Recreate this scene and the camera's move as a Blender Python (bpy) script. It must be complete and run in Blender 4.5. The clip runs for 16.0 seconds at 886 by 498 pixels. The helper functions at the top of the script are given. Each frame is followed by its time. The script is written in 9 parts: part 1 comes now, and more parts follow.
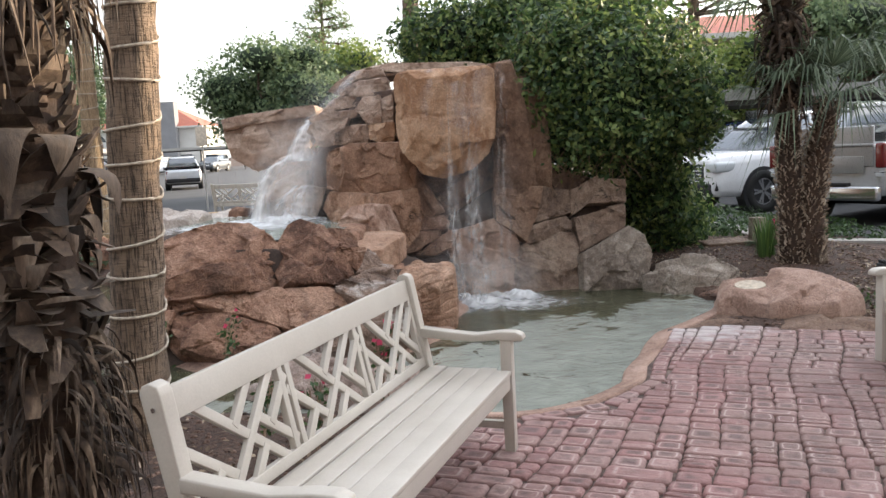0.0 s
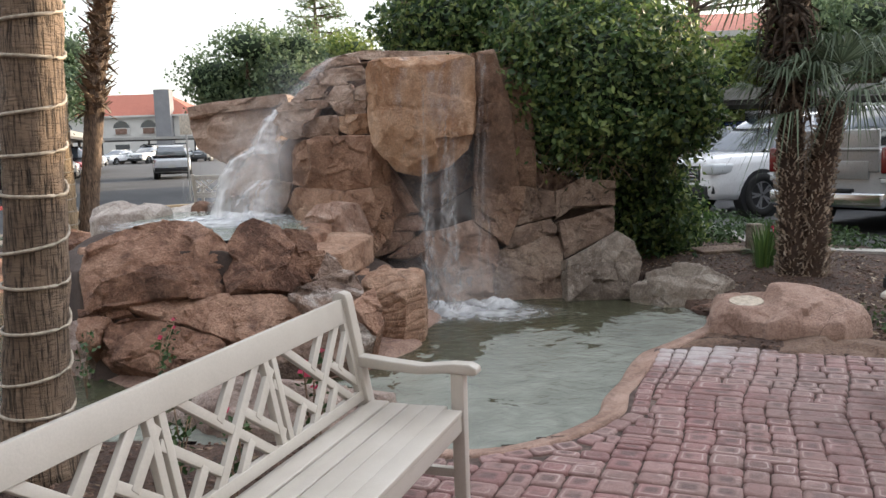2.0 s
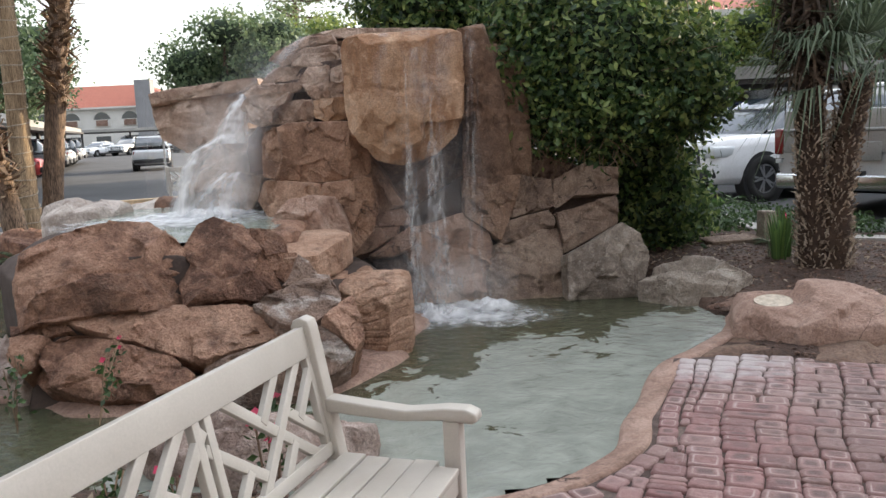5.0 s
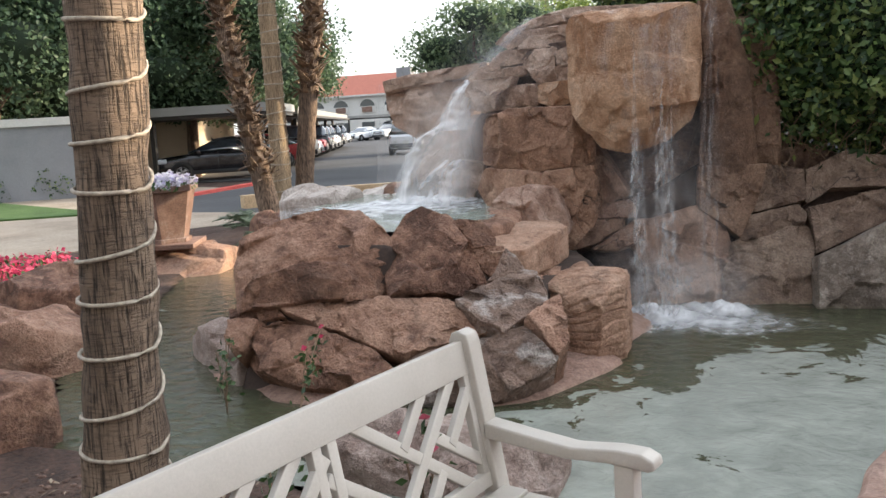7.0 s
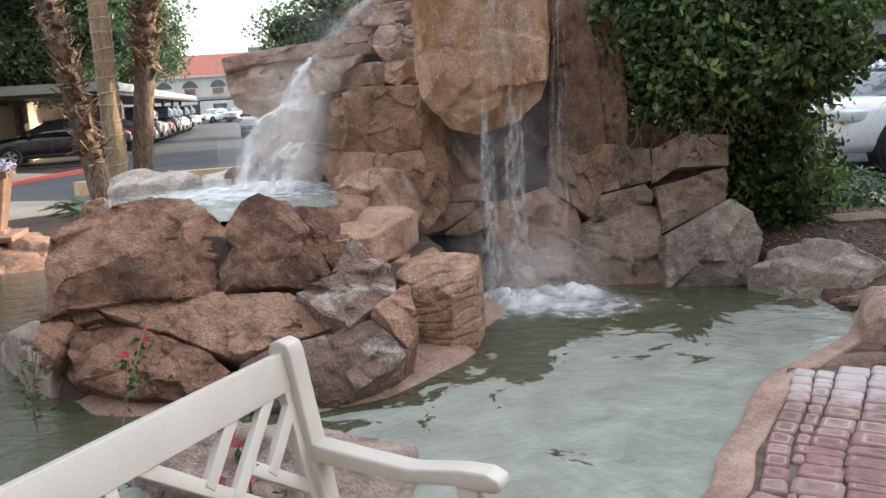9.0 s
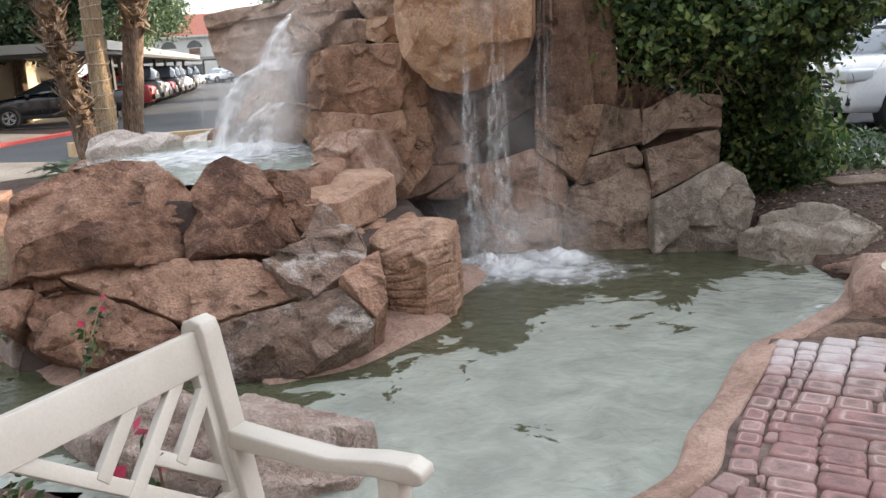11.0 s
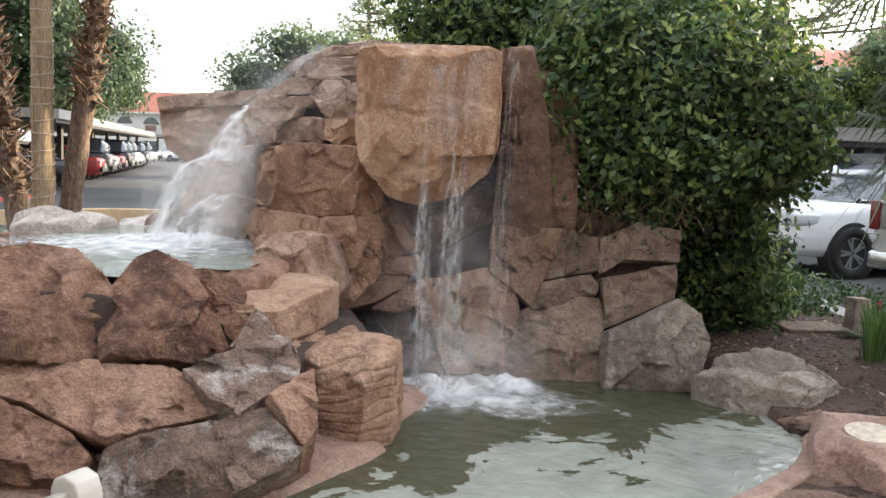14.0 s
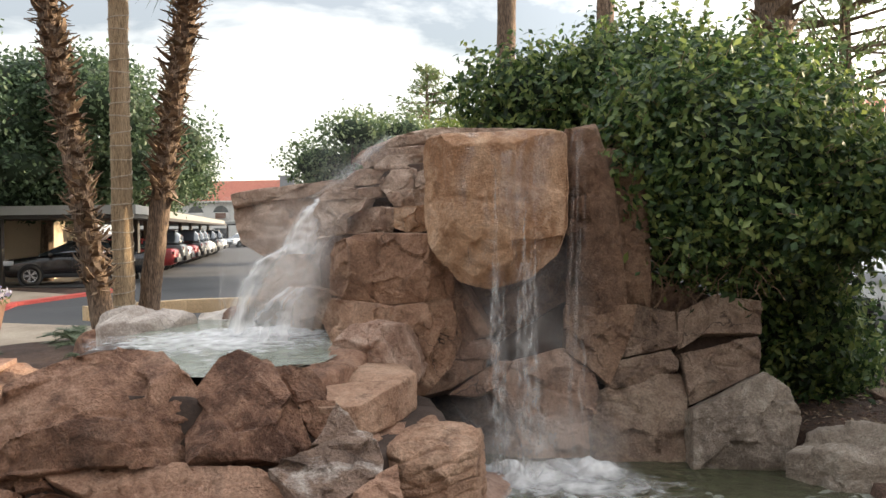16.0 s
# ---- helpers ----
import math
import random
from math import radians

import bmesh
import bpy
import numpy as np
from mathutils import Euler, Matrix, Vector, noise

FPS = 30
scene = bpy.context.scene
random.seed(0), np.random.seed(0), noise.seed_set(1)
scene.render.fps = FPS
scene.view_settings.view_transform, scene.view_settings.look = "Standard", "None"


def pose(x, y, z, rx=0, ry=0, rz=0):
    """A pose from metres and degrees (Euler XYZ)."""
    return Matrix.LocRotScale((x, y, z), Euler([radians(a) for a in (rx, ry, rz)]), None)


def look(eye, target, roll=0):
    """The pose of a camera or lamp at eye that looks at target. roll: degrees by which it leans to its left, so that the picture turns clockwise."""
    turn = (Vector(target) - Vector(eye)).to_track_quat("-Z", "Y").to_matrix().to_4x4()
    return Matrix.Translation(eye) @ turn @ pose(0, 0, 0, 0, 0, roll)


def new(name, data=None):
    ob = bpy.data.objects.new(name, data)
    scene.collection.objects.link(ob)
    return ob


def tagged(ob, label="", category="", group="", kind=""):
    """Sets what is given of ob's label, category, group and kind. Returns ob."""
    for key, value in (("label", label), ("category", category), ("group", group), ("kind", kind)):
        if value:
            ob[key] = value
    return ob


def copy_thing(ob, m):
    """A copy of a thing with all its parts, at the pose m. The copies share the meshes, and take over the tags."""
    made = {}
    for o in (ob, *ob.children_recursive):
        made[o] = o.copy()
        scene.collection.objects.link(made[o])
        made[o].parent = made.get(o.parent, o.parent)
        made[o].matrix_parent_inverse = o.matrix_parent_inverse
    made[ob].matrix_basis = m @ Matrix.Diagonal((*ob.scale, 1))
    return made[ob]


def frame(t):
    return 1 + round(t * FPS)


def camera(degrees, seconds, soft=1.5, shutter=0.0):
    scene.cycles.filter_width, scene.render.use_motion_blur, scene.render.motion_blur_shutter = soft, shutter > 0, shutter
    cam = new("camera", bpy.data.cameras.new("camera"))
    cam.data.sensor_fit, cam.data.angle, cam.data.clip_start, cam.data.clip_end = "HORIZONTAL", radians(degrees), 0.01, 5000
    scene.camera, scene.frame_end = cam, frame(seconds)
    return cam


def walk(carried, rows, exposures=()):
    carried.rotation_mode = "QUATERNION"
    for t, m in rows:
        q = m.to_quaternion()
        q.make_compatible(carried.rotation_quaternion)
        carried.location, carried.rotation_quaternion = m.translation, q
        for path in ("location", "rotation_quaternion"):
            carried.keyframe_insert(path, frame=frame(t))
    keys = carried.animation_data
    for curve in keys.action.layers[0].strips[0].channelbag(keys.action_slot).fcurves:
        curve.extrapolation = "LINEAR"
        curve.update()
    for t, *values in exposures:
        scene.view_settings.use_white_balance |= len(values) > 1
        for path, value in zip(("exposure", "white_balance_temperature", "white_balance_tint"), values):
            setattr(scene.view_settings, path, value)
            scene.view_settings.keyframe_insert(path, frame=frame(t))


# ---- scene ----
cam = camera(55.1, 16.0)
METRES, EYE, TILT, LEAN, TURN = 3.4, 1.60, -7.0, 3.0, 0.0
ROWS = [
    (0.0, 0.0, 0.0, 0.0, -0.0, 0.0, 0.0),
    (0.5, -0.0129, 0.0664, 0.0079, -2.55, 0.41, 2.14),
    (1.0, 0.0088, 0.1079, 0.0112, -2.94, 0.59, 1.23),
    (1.5, 0.0492, 0.1577, 0.0234, -1.0, 0.36, -0.53),
    (2.0, 0.0672, 0.1978, 0.0283, -0.25, -0.4, -1.23),
    (2.5, 0.0424, 0.2526, 0.0288, -1.9, -0.4, -1.31),
    (3.0, 0.0212, 0.3062, 0.0352, -4.28, -0.4, 0.13),
    (3.5, 0.0406, 0.3307, 0.0383, -3.04, -0.84, 0.25),
    (6.0, 0.088, 0.5061, 0.063, 1.68, -1.61, -0.97),
    (6.5, 0.1114, 0.5379, 0.0673, 9.71, -2.04, -1.96),
    (7.0, 0.1309, 0.5558, 0.0715, 15.68, -2.63, -1.54),
    (7.5, 0.1525, 0.5682, 0.0736, 18.23, -3.12, -0.87),
    (8.0, 0.1622, 0.5861, 0.0727, 17.02, -3.8, -0.52),
    (8.5, 0.1451, 0.6229, 0.0729, 9.98, -3.7, -0.76),
    (11.0, 0.1933, 0.7185, 0.0828, 6.8, -6.3, -0.64),
    (11.5, 0.201, 0.7191, 0.082, 6.55, -6.53, -0.82),
    (12.0, 0.2061, 0.7246, 0.083, 4.21, -5.69, -2.32),
    (12.5, 0.1894, 0.7532, 0.0871, -0.91, -3.99, -3.18),
    (13.0, 0.1651, 0.7896, 0.091, -5.11, -2.84, -2.56),
    (13.5, 0.1685, 0.8087, 0.0989, -1.98, -1.91, -4.16),
    (14.0, 0.1715, 0.8214, 0.1098, 3.16, 0.67, -5.89),
    (14.5, 0.1661, 0.8221, 0.1146, 4.82, 2.99, -5.32),
    (15.0, 0.163, 0.8173, 0.1177, 5.72, 3.9, -4.11),
    (15.5, 0.1597, 0.8187, 0.1267, 6.6, 4.64, -3.41),
    (16.0, 0.1545, 0.8149, 0.1355, 7.71, 5.15, -3.26),
]
PATH = [(t, pose(0, 0, EYE, TILT, LEAN, TURN) @ pose(METRES * x, METRES * y, METRES * z, 90 + pitch, roll, yaw)) for t, x, y, z, yaw, pitch, roll in ROWS]
PATH += [
    (3.7, look((0.190, 1.165, 1.586), (0.248, 3.145, 1.308), -2.8)),
    (5.8, look((0.272, 1.690, 1.582), (0.261, 3.668, 1.286), -2.5)),
    (8.7, look((0.462, 2.180, 1.569), (0.228, 4.135, 1.217), -3.2)),
    (10.8, look((0.660, 2.475, 1.541), (0.407, 4.412, 1.111), -2.9)),
]
walk(cam, sorted(PATH, key=lambda row: row[0]), [(0.0, 1.02, 6350, 11), (3.0, 0.70, 6350, 11), (3.7, 0.85, 6350, 11), (7.0, 0.93, 6200, 10), (8.7, 1.08, 6150, 10), (10.8, 1.12, 6300, 11), (12.7, 1.32, 6350, 11), (14.5, 1.22, 6450, 10), (16.0, 0.88, 6800, 10)])


# ---- world, sun, exposure ----
SUN_AZ, SUN_EL = 58.0, 12.0          # degrees from +y towards +x, and above the horizon
WATER, POND = -0.05, 0.84           # water levels of the pool and of the upper basin


def tree_of(owner):
    owner.use_nodes = True
    nt = owner.node_tree
    nt.nodes.clear()
    return nt


def node(nt, kind, **values):
    n = nt.nodes.new(kind)
    for key, value in values.items():
        if key in n.inputs:
            n.inputs[key].default_value = value
    return n


world = bpy.data.worlds.new("sky")
scene.world = world
nt = tree_of(world)
sky = nt.nodes.new("ShaderNodeTexSky")
sky.sky_type, sky.sun_disc = "NISHITA", False
sky.sun_elevation, sky.sun_rotation = radians(SUN_EL), radians(SUN_AZ)
coord = nt.nodes.new("ShaderNodeTexCoord")
cloud = node(nt, "ShaderNodeTexNoise", Scale=2.6, Detail=7.0, Roughness=0.55, Distortion=0.4)
squash = node(nt, "ShaderNodeMapping")
squash.inputs["Scale"].default_value = (1, 1, 2.6)
squash.inputs["Location"].default_value = (0.35, 0.2, 0.1)
nt.links.new(coord.outputs["Generated"], squash.inputs["Vector"])
nt.links.new(squash.outputs["Vector"], cloud.inputs["Vector"])
ramp = nt.nodes.new("ShaderNodeValToRGB")
ramp.color_ramp.elements[0].position, ramp.color_ramp.elements[0].color = 0.50, (0.33, 0.345, 0.375, 1)
ramp.color_ramp.elements[1].position, ramp.color_ramp.elements[1].color = 0.64, (1.0, 0.985, 0.95, 1)
# the cloud thickens only higher up; the low sky is clear and pale
rise = nt.nodes.new("ShaderNodeSeparateXYZ")
clear = nt.nodes.new("ShaderNodeMapRange")
clear.inputs["From Min"].default_value, clear.inputs["From Max"].default_value = 0.165, 0.205
clear.inputs["To Min"].default_value, clear.inputs["To Max"].default_value = 0.4, 0.0
lift = nt.nodes.new("ShaderNodeMath")
nt.links.new(coord.outputs["Generated"], rise.inputs[0])
nt.links.new(rise.outputs["Z"], clear.inputs["Value"])
nt.links.new(clear.outputs[0], lift.inputs[0])
nt.links.new(cloud.outputs["Fac"], lift.inputs[1])
nt.links.new(lift.outputs[0], ramp.inputs["Fac"])
low = node(nt, "ShaderNodeBackground", Strength=0.05)
nt.links.new(sky.outputs["Color"], low.inputs["Color"])
high = node(nt, "ShaderNodeBackground", Strength=0.52)
# bright evening glow round the low sun, behind thin cloud
toward = nt.nodes.new("ShaderNodeVectorMath")
toward.operation = "DOT_PRODUCT"
toward.inputs[1].default_value = (math.sin(radians(SUN_AZ)) * 0.98, math.cos(radians(SUN_AZ)) * 0.98, 0.2)
glow = nt.nodes.new("ShaderNodeMapRange")
glow.interpolation_type = "SMOOTHSTEP"
glow.inputs["From Min"].default_value, glow.inputs["From Max"].default_value = 0.45, 1.0
glow.inputs["To Min"].default_value, glow.inputs["To Max"].default_value = 1.05, 3.4
lit = nt.nodes.new("ShaderNodeVectorMath")
lit.operation = "SCALE"
nt.links.new(coord.outputs["Generated"], toward.inputs[0])
nt.links.new(toward.outputs["Value"], glow.inputs["Value"])
nt.links.new(ramp.outputs["Color"], lit.inputs[0])
# thin overcast: brighter overhead than towards the horizon
split = nt.nodes.new("ShaderNodeSeparateXYZ")
dome = nt.nodes.new("ShaderNodeMapRange")
dome.inputs["From Min"].default_value, dome.inputs["From Max"].default_value = 0.15, 0.9
dome.inputs["To Min"].default_value, dome.inputs["To Max"].default_value = 1.15, 3.3
veil = nt.nodes.new("ShaderNodeMath")
veil.operation = "MULTIPLY"
nt.links.new(coord.outputs["Generated"], split.inputs[0])
nt.links.new(split.outputs["Z"], dome.inputs["Value"])
nt.links.new(glow.outputs[0], veil.inputs[0])
nt.links.new(dome.outputs[0], veil.inputs[1])
nt.links.new(veil.outputs[0], lit.inputs["Scale"])
nt.links.new(lit.outputs[0], high.inputs["Color"])
both = nt.nodes.new("ShaderNodeAddShader")
nt.links.new(low.outputs[0], both.inputs[0])
nt.links.new(high.outputs[0], both.inputs[1])
nt.links.new(both.outputs[0], nt.nodes.new("ShaderNodeOutputWorld").inputs["Surface"])

sun_data = bpy.data.lights.new("sun", "SUN")
sun_data.energy, sun_data.angle, sun_data.color = 5.0, radians(0.8), (1.0, 0.80, 0.55)
sun = new("sun", sun_data)
az, el = radians(SUN_AZ), radians(SUN_EL)
sun.matrix_world = look((60 * math.sin(az), 60 * math.cos(az), 60 * math.tan(el)), (0, 0, 0))


# ---- materials ----
def links(nt, *pairs):
    for a, b in pairs:
        nt.links.new(a, b)


def surface(name, colours, scale=2.0, grain=40.0, rough=0.8, bump=0.4, grain_mix=0.35, vary=0.15, metal=0.0, stretch=(1, 1, 1),
            spots=None, coat=0.0, island=False, depth=0.01):
    """Large blotches over the colours, fine grain, relief, and a change of value from object to object."""
    m = bpy.data.materials.new(name)
    nt = tree_of(m)
    tc = nt.nodes.new("ShaderNodeTexCoord")
    mp = nt.nodes.new("ShaderNodeMapping")
    mp.inputs["Scale"].default_value = stretch
    big = node(nt, "ShaderNodeTexNoise", Scale=scale, Detail=6.0, Roughness=0.6, Distortion=0.3)
    fine = node(nt, "ShaderNodeTexNoise", Scale=grain, Detail=5.0, Roughness=0.65)
    links(nt, (tc.outputs["Object"], mp.inputs["Vector"]), (mp.outputs["Vector"], big.inputs["Vector"]), (mp.outputs["Vector"], fine.inputs["Vector"]))
    cr = nt.nodes.new("ShaderNodeValToRGB")
    n = len(colours)
    els = cr.color_ramp.elements
    for i in range(n - 2):
        els.new(0.5)
    for i, c in enumerate(colours):
        els[i].position = 0.30 + 0.40 * i / max(1, n - 1)
        els[i].color = (*c, 1)
    links(nt, (big.outputs["Fac"], cr.inputs["Fac"]))
    gr = nt.nodes.new("ShaderNodeMapRange")
    gr.inputs["From Min"].default_value, gr.inputs["From Max"].default_value = 0.3, 0.7
    gr.inputs["To Min"].default_value, gr.inputs["To Max"].default_value = 1 - grain_mix, 1 + grain_mix
    links(nt, (fine.outputs["Fac"], gr.inputs["Value"]))
    if island:
        rnd = nt.nodes.new("ShaderNodeNewGeometry").outputs["Random Per Island"]
    else:
        rnd = nt.nodes.new("ShaderNodeObjectInfo").outputs["Random"]
    rv = nt.nodes.new("ShaderNodeMapRange")
    rv.inputs["To Min"].default_value, rv.inputs["To Max"].default_value = 1 - vary, 1 + vary
    links(nt, (rnd, rv.inputs["Value"]))
    mul = nt.nodes.new("ShaderNodeMath")
    mul.operation = "MULTIPLY"
    links(nt, (gr.outputs[0], mul.inputs[0]), (rv.outputs[0], mul.inputs[1]))
    sc = nt.nodes.new("ShaderNodeVectorMath")
    sc.operation = "SCALE"
    links(nt, (cr.outputs["Color"], sc.inputs[0]), (mul.outputs[0], sc.inputs["Scale"]))
    colour = sc.outputs[0]
    if spots:
        col, sscale, lo, hi = spots
        sp = node(nt, "ShaderNodeTexNoise", Scale=sscale, Detail=8.0, Roughness=0.7)
        mr = nt.nodes.new("ShaderNodeMapRange")
        mr.inputs["From Min"].default_value, mr.inputs["From Max"].default_value = lo, hi
        mx = nt.nodes.new("ShaderNodeMixRGB")
        mx.inputs["Color2"].default_value = (*col, 1)
        links(nt, (tc.outputs["Object"], sp.inputs["Vector"]), (sp.outputs["Fac"], mr.inputs["Value"]), (mr.outputs[0], mx.inputs["Fac"]), (colour, mx.inputs["Color1"]))
        colour = mx.outputs[0]
    bs = node(nt, "ShaderNodeBsdfPrincipled", Roughness=rough, Metallic=metal)
    bs.inputs["Coat Weight"].default_value = coat
    rr = nt.nodes.new("ShaderNodeMapRange")
    rr.inputs["To Min"].default_value, rr.inputs["To Max"].default_value = max(0.02, rough - 0.12), min(1, rough + 0.12)
    links(nt, (colour, bs.inputs["Base Color"]), (fine.outputs["Fac"], rr.inputs["Value"]), (rr.outputs[0], bs.inputs["Roughness"]))
    if bump:
        bp = node(nt, "ShaderNodeBump", Strength=bump, Distance=depth)
        links(nt, (fine.outputs["Fac"], bp.inputs["Height"]), (bp.outputs[0], bs.inputs["Normal"]))
    links(nt, (bs.outputs[0], nt.nodes.new("ShaderNodeOutputMaterial").inputs["Surface"]))
    return m


def rock_material(name, colours, stain=(0.06, 0.042, 0.034), stain_share=0.5, rough=0.85, streak=1.0, bleach=None, relief=1.0, cracked=0.58):
    """Tinted cement carved as rock: mottled at three sizes, weathered dark in places, with hairline cracks and a gritty skin."""
    m = bpy.data.materials.new(name)
    nt = tree_of(m)
    tc = nt.nodes.new("ShaderNodeTexCoord")
    mp = nt.nodes.new("ShaderNodeMapping")
    mp.inputs["Scale"].default_value = (streak, streak, 1 / streak)
    big = node(nt, "ShaderNodeTexNoise", Scale=1.5, Detail=5.0, Roughness=0.55, Distortion=0.6)
    mid = node(nt, "ShaderNodeTexNoise", Scale=8.0, Detail=6.0, Roughness=0.65, Distortion=0.4)
    fine = node(nt, "ShaderNodeTexNoise", Scale=62.0, Detail=5.0, Roughness=0.65)
    links(nt, (tc.outputs["Object"], mp.inputs["Vector"]), (mp.outputs[0], big.inputs["Vector"]), (tc.outputs["Object"], mid.inputs["Vector"]), (tc.outputs["Object"], fine.inputs["Vector"]))
    blend = nt.nodes.new("ShaderNodeMath")
    blend.operation = "MULTIPLY_ADD"
    blend.inputs[1].default_value, blend.inputs[2].default_value = 0.62, 0.19
    blend2 = nt.nodes.new("ShaderNodeMath")
    blend2.operation = "MULTIPLY_ADD"
    blend2.inputs[1].default_value = 0.55
    shift = nt.nodes.new("ShaderNodeMath")
    shift.operation = "SUBTRACT"
    shift.inputs[1].default_value = 0.275
    rnd = nt.nodes.new("ShaderNodeObjectInfo")
    rv = nt.nodes.new("ShaderNodeMapRange")
    rv.inputs["To Min"].default_value, rv.inputs["To Max"].default_value = -0.10, 0.10
    tot = nt.nodes.new("ShaderNodeMath")
    links(nt, (big.outputs["Fac"], blend.inputs[0]), (mid.outputs["Fac"], blend2.inputs[0]), (blend.outputs[0], blend2.inputs[2]), (blend2.outputs[0], shift.inputs[0]),
          (rnd.outputs["Random"], rv.inputs["Value"]), (shift.outputs[0], tot.inputs[0]), (rv.outputs[0], tot.inputs[1]))
    cr = nt.nodes.new("ShaderNodeValToRGB")
    els = cr.color_ramp.elements
    for i in range(len(colours) - 2):
        els.new(0.5)
    for i, c in enumerate(colours):
        els[i].position, els[i].color = 0.36 + 0.28 * i / (len(colours) - 1), (*c, 1)
    links(nt, (tot.outputs[0], cr.inputs["Fac"]))
    colour = cr.outputs[0]

    def layer(colour, tint, scale, lo, hi, amount, vec, detail=7.0):
        n = node(nt, "ShaderNodeTexNoise", Scale=scale, Detail=detail, Roughness=0.68, Distortion=0.5)
        mr = nt.nodes.new("ShaderNodeMapRange")
        mr.inputs["From Min"].default_value, mr.inputs["From Max"].default_value, mr.inputs["To Max"].default_value = lo, hi, amount
        mx = nt.nodes.new("ShaderNodeMixRGB")
        mx.inputs["Color2"].default_value = (*tint, 1)
        links(nt, (vec, n.inputs["Vector"]), (n.outputs["Fac"], mr.inputs["Value"]), (mr.outputs[0], mx.inputs["Fac"]), (colour, mx.inputs["Color1"]))
        return mx.outputs[0]

    colour = layer(colour, stain, 2.6, 0.64 - 0.14 * stain_share, 0.78, 0.85, mp.outputs[0])
    colour = layer(colour, tuple(0.55 * c for c in colours[0]), 8.5, 0.53, 0.70, 0.6, tc.outputs["Object"], 9.0)
    colour = layer(colour, tuple(min(1, 1.25 * c) for c in colours[-1]), 14.0, 0.55, 0.72, 0.5, tc.outputs["Object"])
    colour = layer(colour, tuple(min(1, 1.35 * c) for c in colours[-1]), 5.5, 0.60, 0.80, 0.6, tc.outputs["Object"])
    if bleach:
        colour = layer(colour, bleach, 4.5, 0.53, 0.68, 0.85, mp.outputs[0], 10.0)
    # hairline cracks
    warp = node(nt, "ShaderNodeTexNoise", Scale=2.0, Detail=4.0)
    wmix = nt.nodes.new("ShaderNodeMixRGB")
    wmix.inputs["Fac"].default_value = 0.35
    vor = node(nt, "ShaderNodeTexVoronoi", Scale=1.9)
    vor.feature = "DISTANCE_TO_EDGE"
    gap = nt.nodes.new("ShaderNodeMapRange")
    gap.inputs["From Max"].default_value, gap.inputs["To Min"].default_value, gap.inputs["To Max"].default_value = 0.005, 0.0, 1.0
    cmask = node(nt, "ShaderNodeTexNoise", Scale=1.1, Detail=2.0)
    cm = nt.nodes.new("ShaderNodeMapRange")
    cm.inputs["From Min"].default_value, cm.inputs["From Max"].default_value = cracked, cracked + 0.06
    keep = nt.nodes.new("ShaderNodeMath")
    keep.operation = "MAXIMUM"
    inv = nt.nodes.new("ShaderNodeMath")
    inv.operation = "SUBTRACT"
    inv.inputs[0].default_value = 1.0
    links(nt, (tc.outputs["Object"], warp.inputs["Vector"]), (tc.outputs["Object"], wmix.inputs["Color1"]), (warp.outputs["Color"], wmix.inputs["Color2"]), (wmix.outputs[0], vor.inputs["Vector"]),
          (vor.outputs["Distance"], gap.inputs["Value"]), (tc.outputs["Object"], cmask.inputs["Vector"]), (cmask.outputs["Fac"], cm.inputs["Value"]), (cm.outputs[0], inv.inputs[1]),
          (gap.outputs[0], keep.inputs[0]), (inv.outputs[0], keep.inputs[1]))
    grit = nt.nodes.new("ShaderNodeMapRange")
    grit.inputs["From Min"].default_value, grit.inputs["From Max"].default_value = 0.3, 0.7
    grit.inputs["To Min"].default_value, grit.inputs["To Max"].default_value = 0.72, 1.28
    speck = nt.nodes.new("ShaderNodeVectorMath")
    speck.operation = "SCALE"
    links(nt, (fine.outputs["Fac"], grit.inputs["Value"]), (colour, speck.inputs[0]), (grit.outputs[0], speck.inputs["Scale"]))
    colour = speck.outputs[0]
    cmix = nt.nodes.new("ShaderNodeMixRGB")
    cmix.inputs["Color1"].default_value = (0.055, 0.036, 0.028, 1)
    links(nt, (keep.outputs[0], cmix.inputs["Fac"]), (colour, cmix.inputs["Color2"]))
    bs = node(nt, "ShaderNodeBsdfPrincipled", Roughness=rough)
    b1 = node(nt, "ShaderNodeBump", Strength=1.0 * relief, Distance=0.024)
    b2 = node(nt, "ShaderNodeBump", Strength=1.0 * relief, Distance=0.030)
    b3 = node(nt, "ShaderNodeBump", Strength=0.8, Distance=0.015)
    links(nt, (cmix.outputs[0], bs.inputs["Base Color"]), (keep.outputs[0], b3.inputs["Height"]), (mid.outputs["Fac"], b2.inputs["Height"]), (fine.outputs["Fac"], b1.inputs["Height"]),
          (b3.outputs[0], b2.inputs["Normal"]), (b2.outputs[0], b1.inputs["Normal"]), (b1.outputs[0], bs.inputs["Normal"]),
          (bs.outputs[0], nt.nodes.new("ShaderNodeOutputMaterial").inputs["Surface"]))
    return m


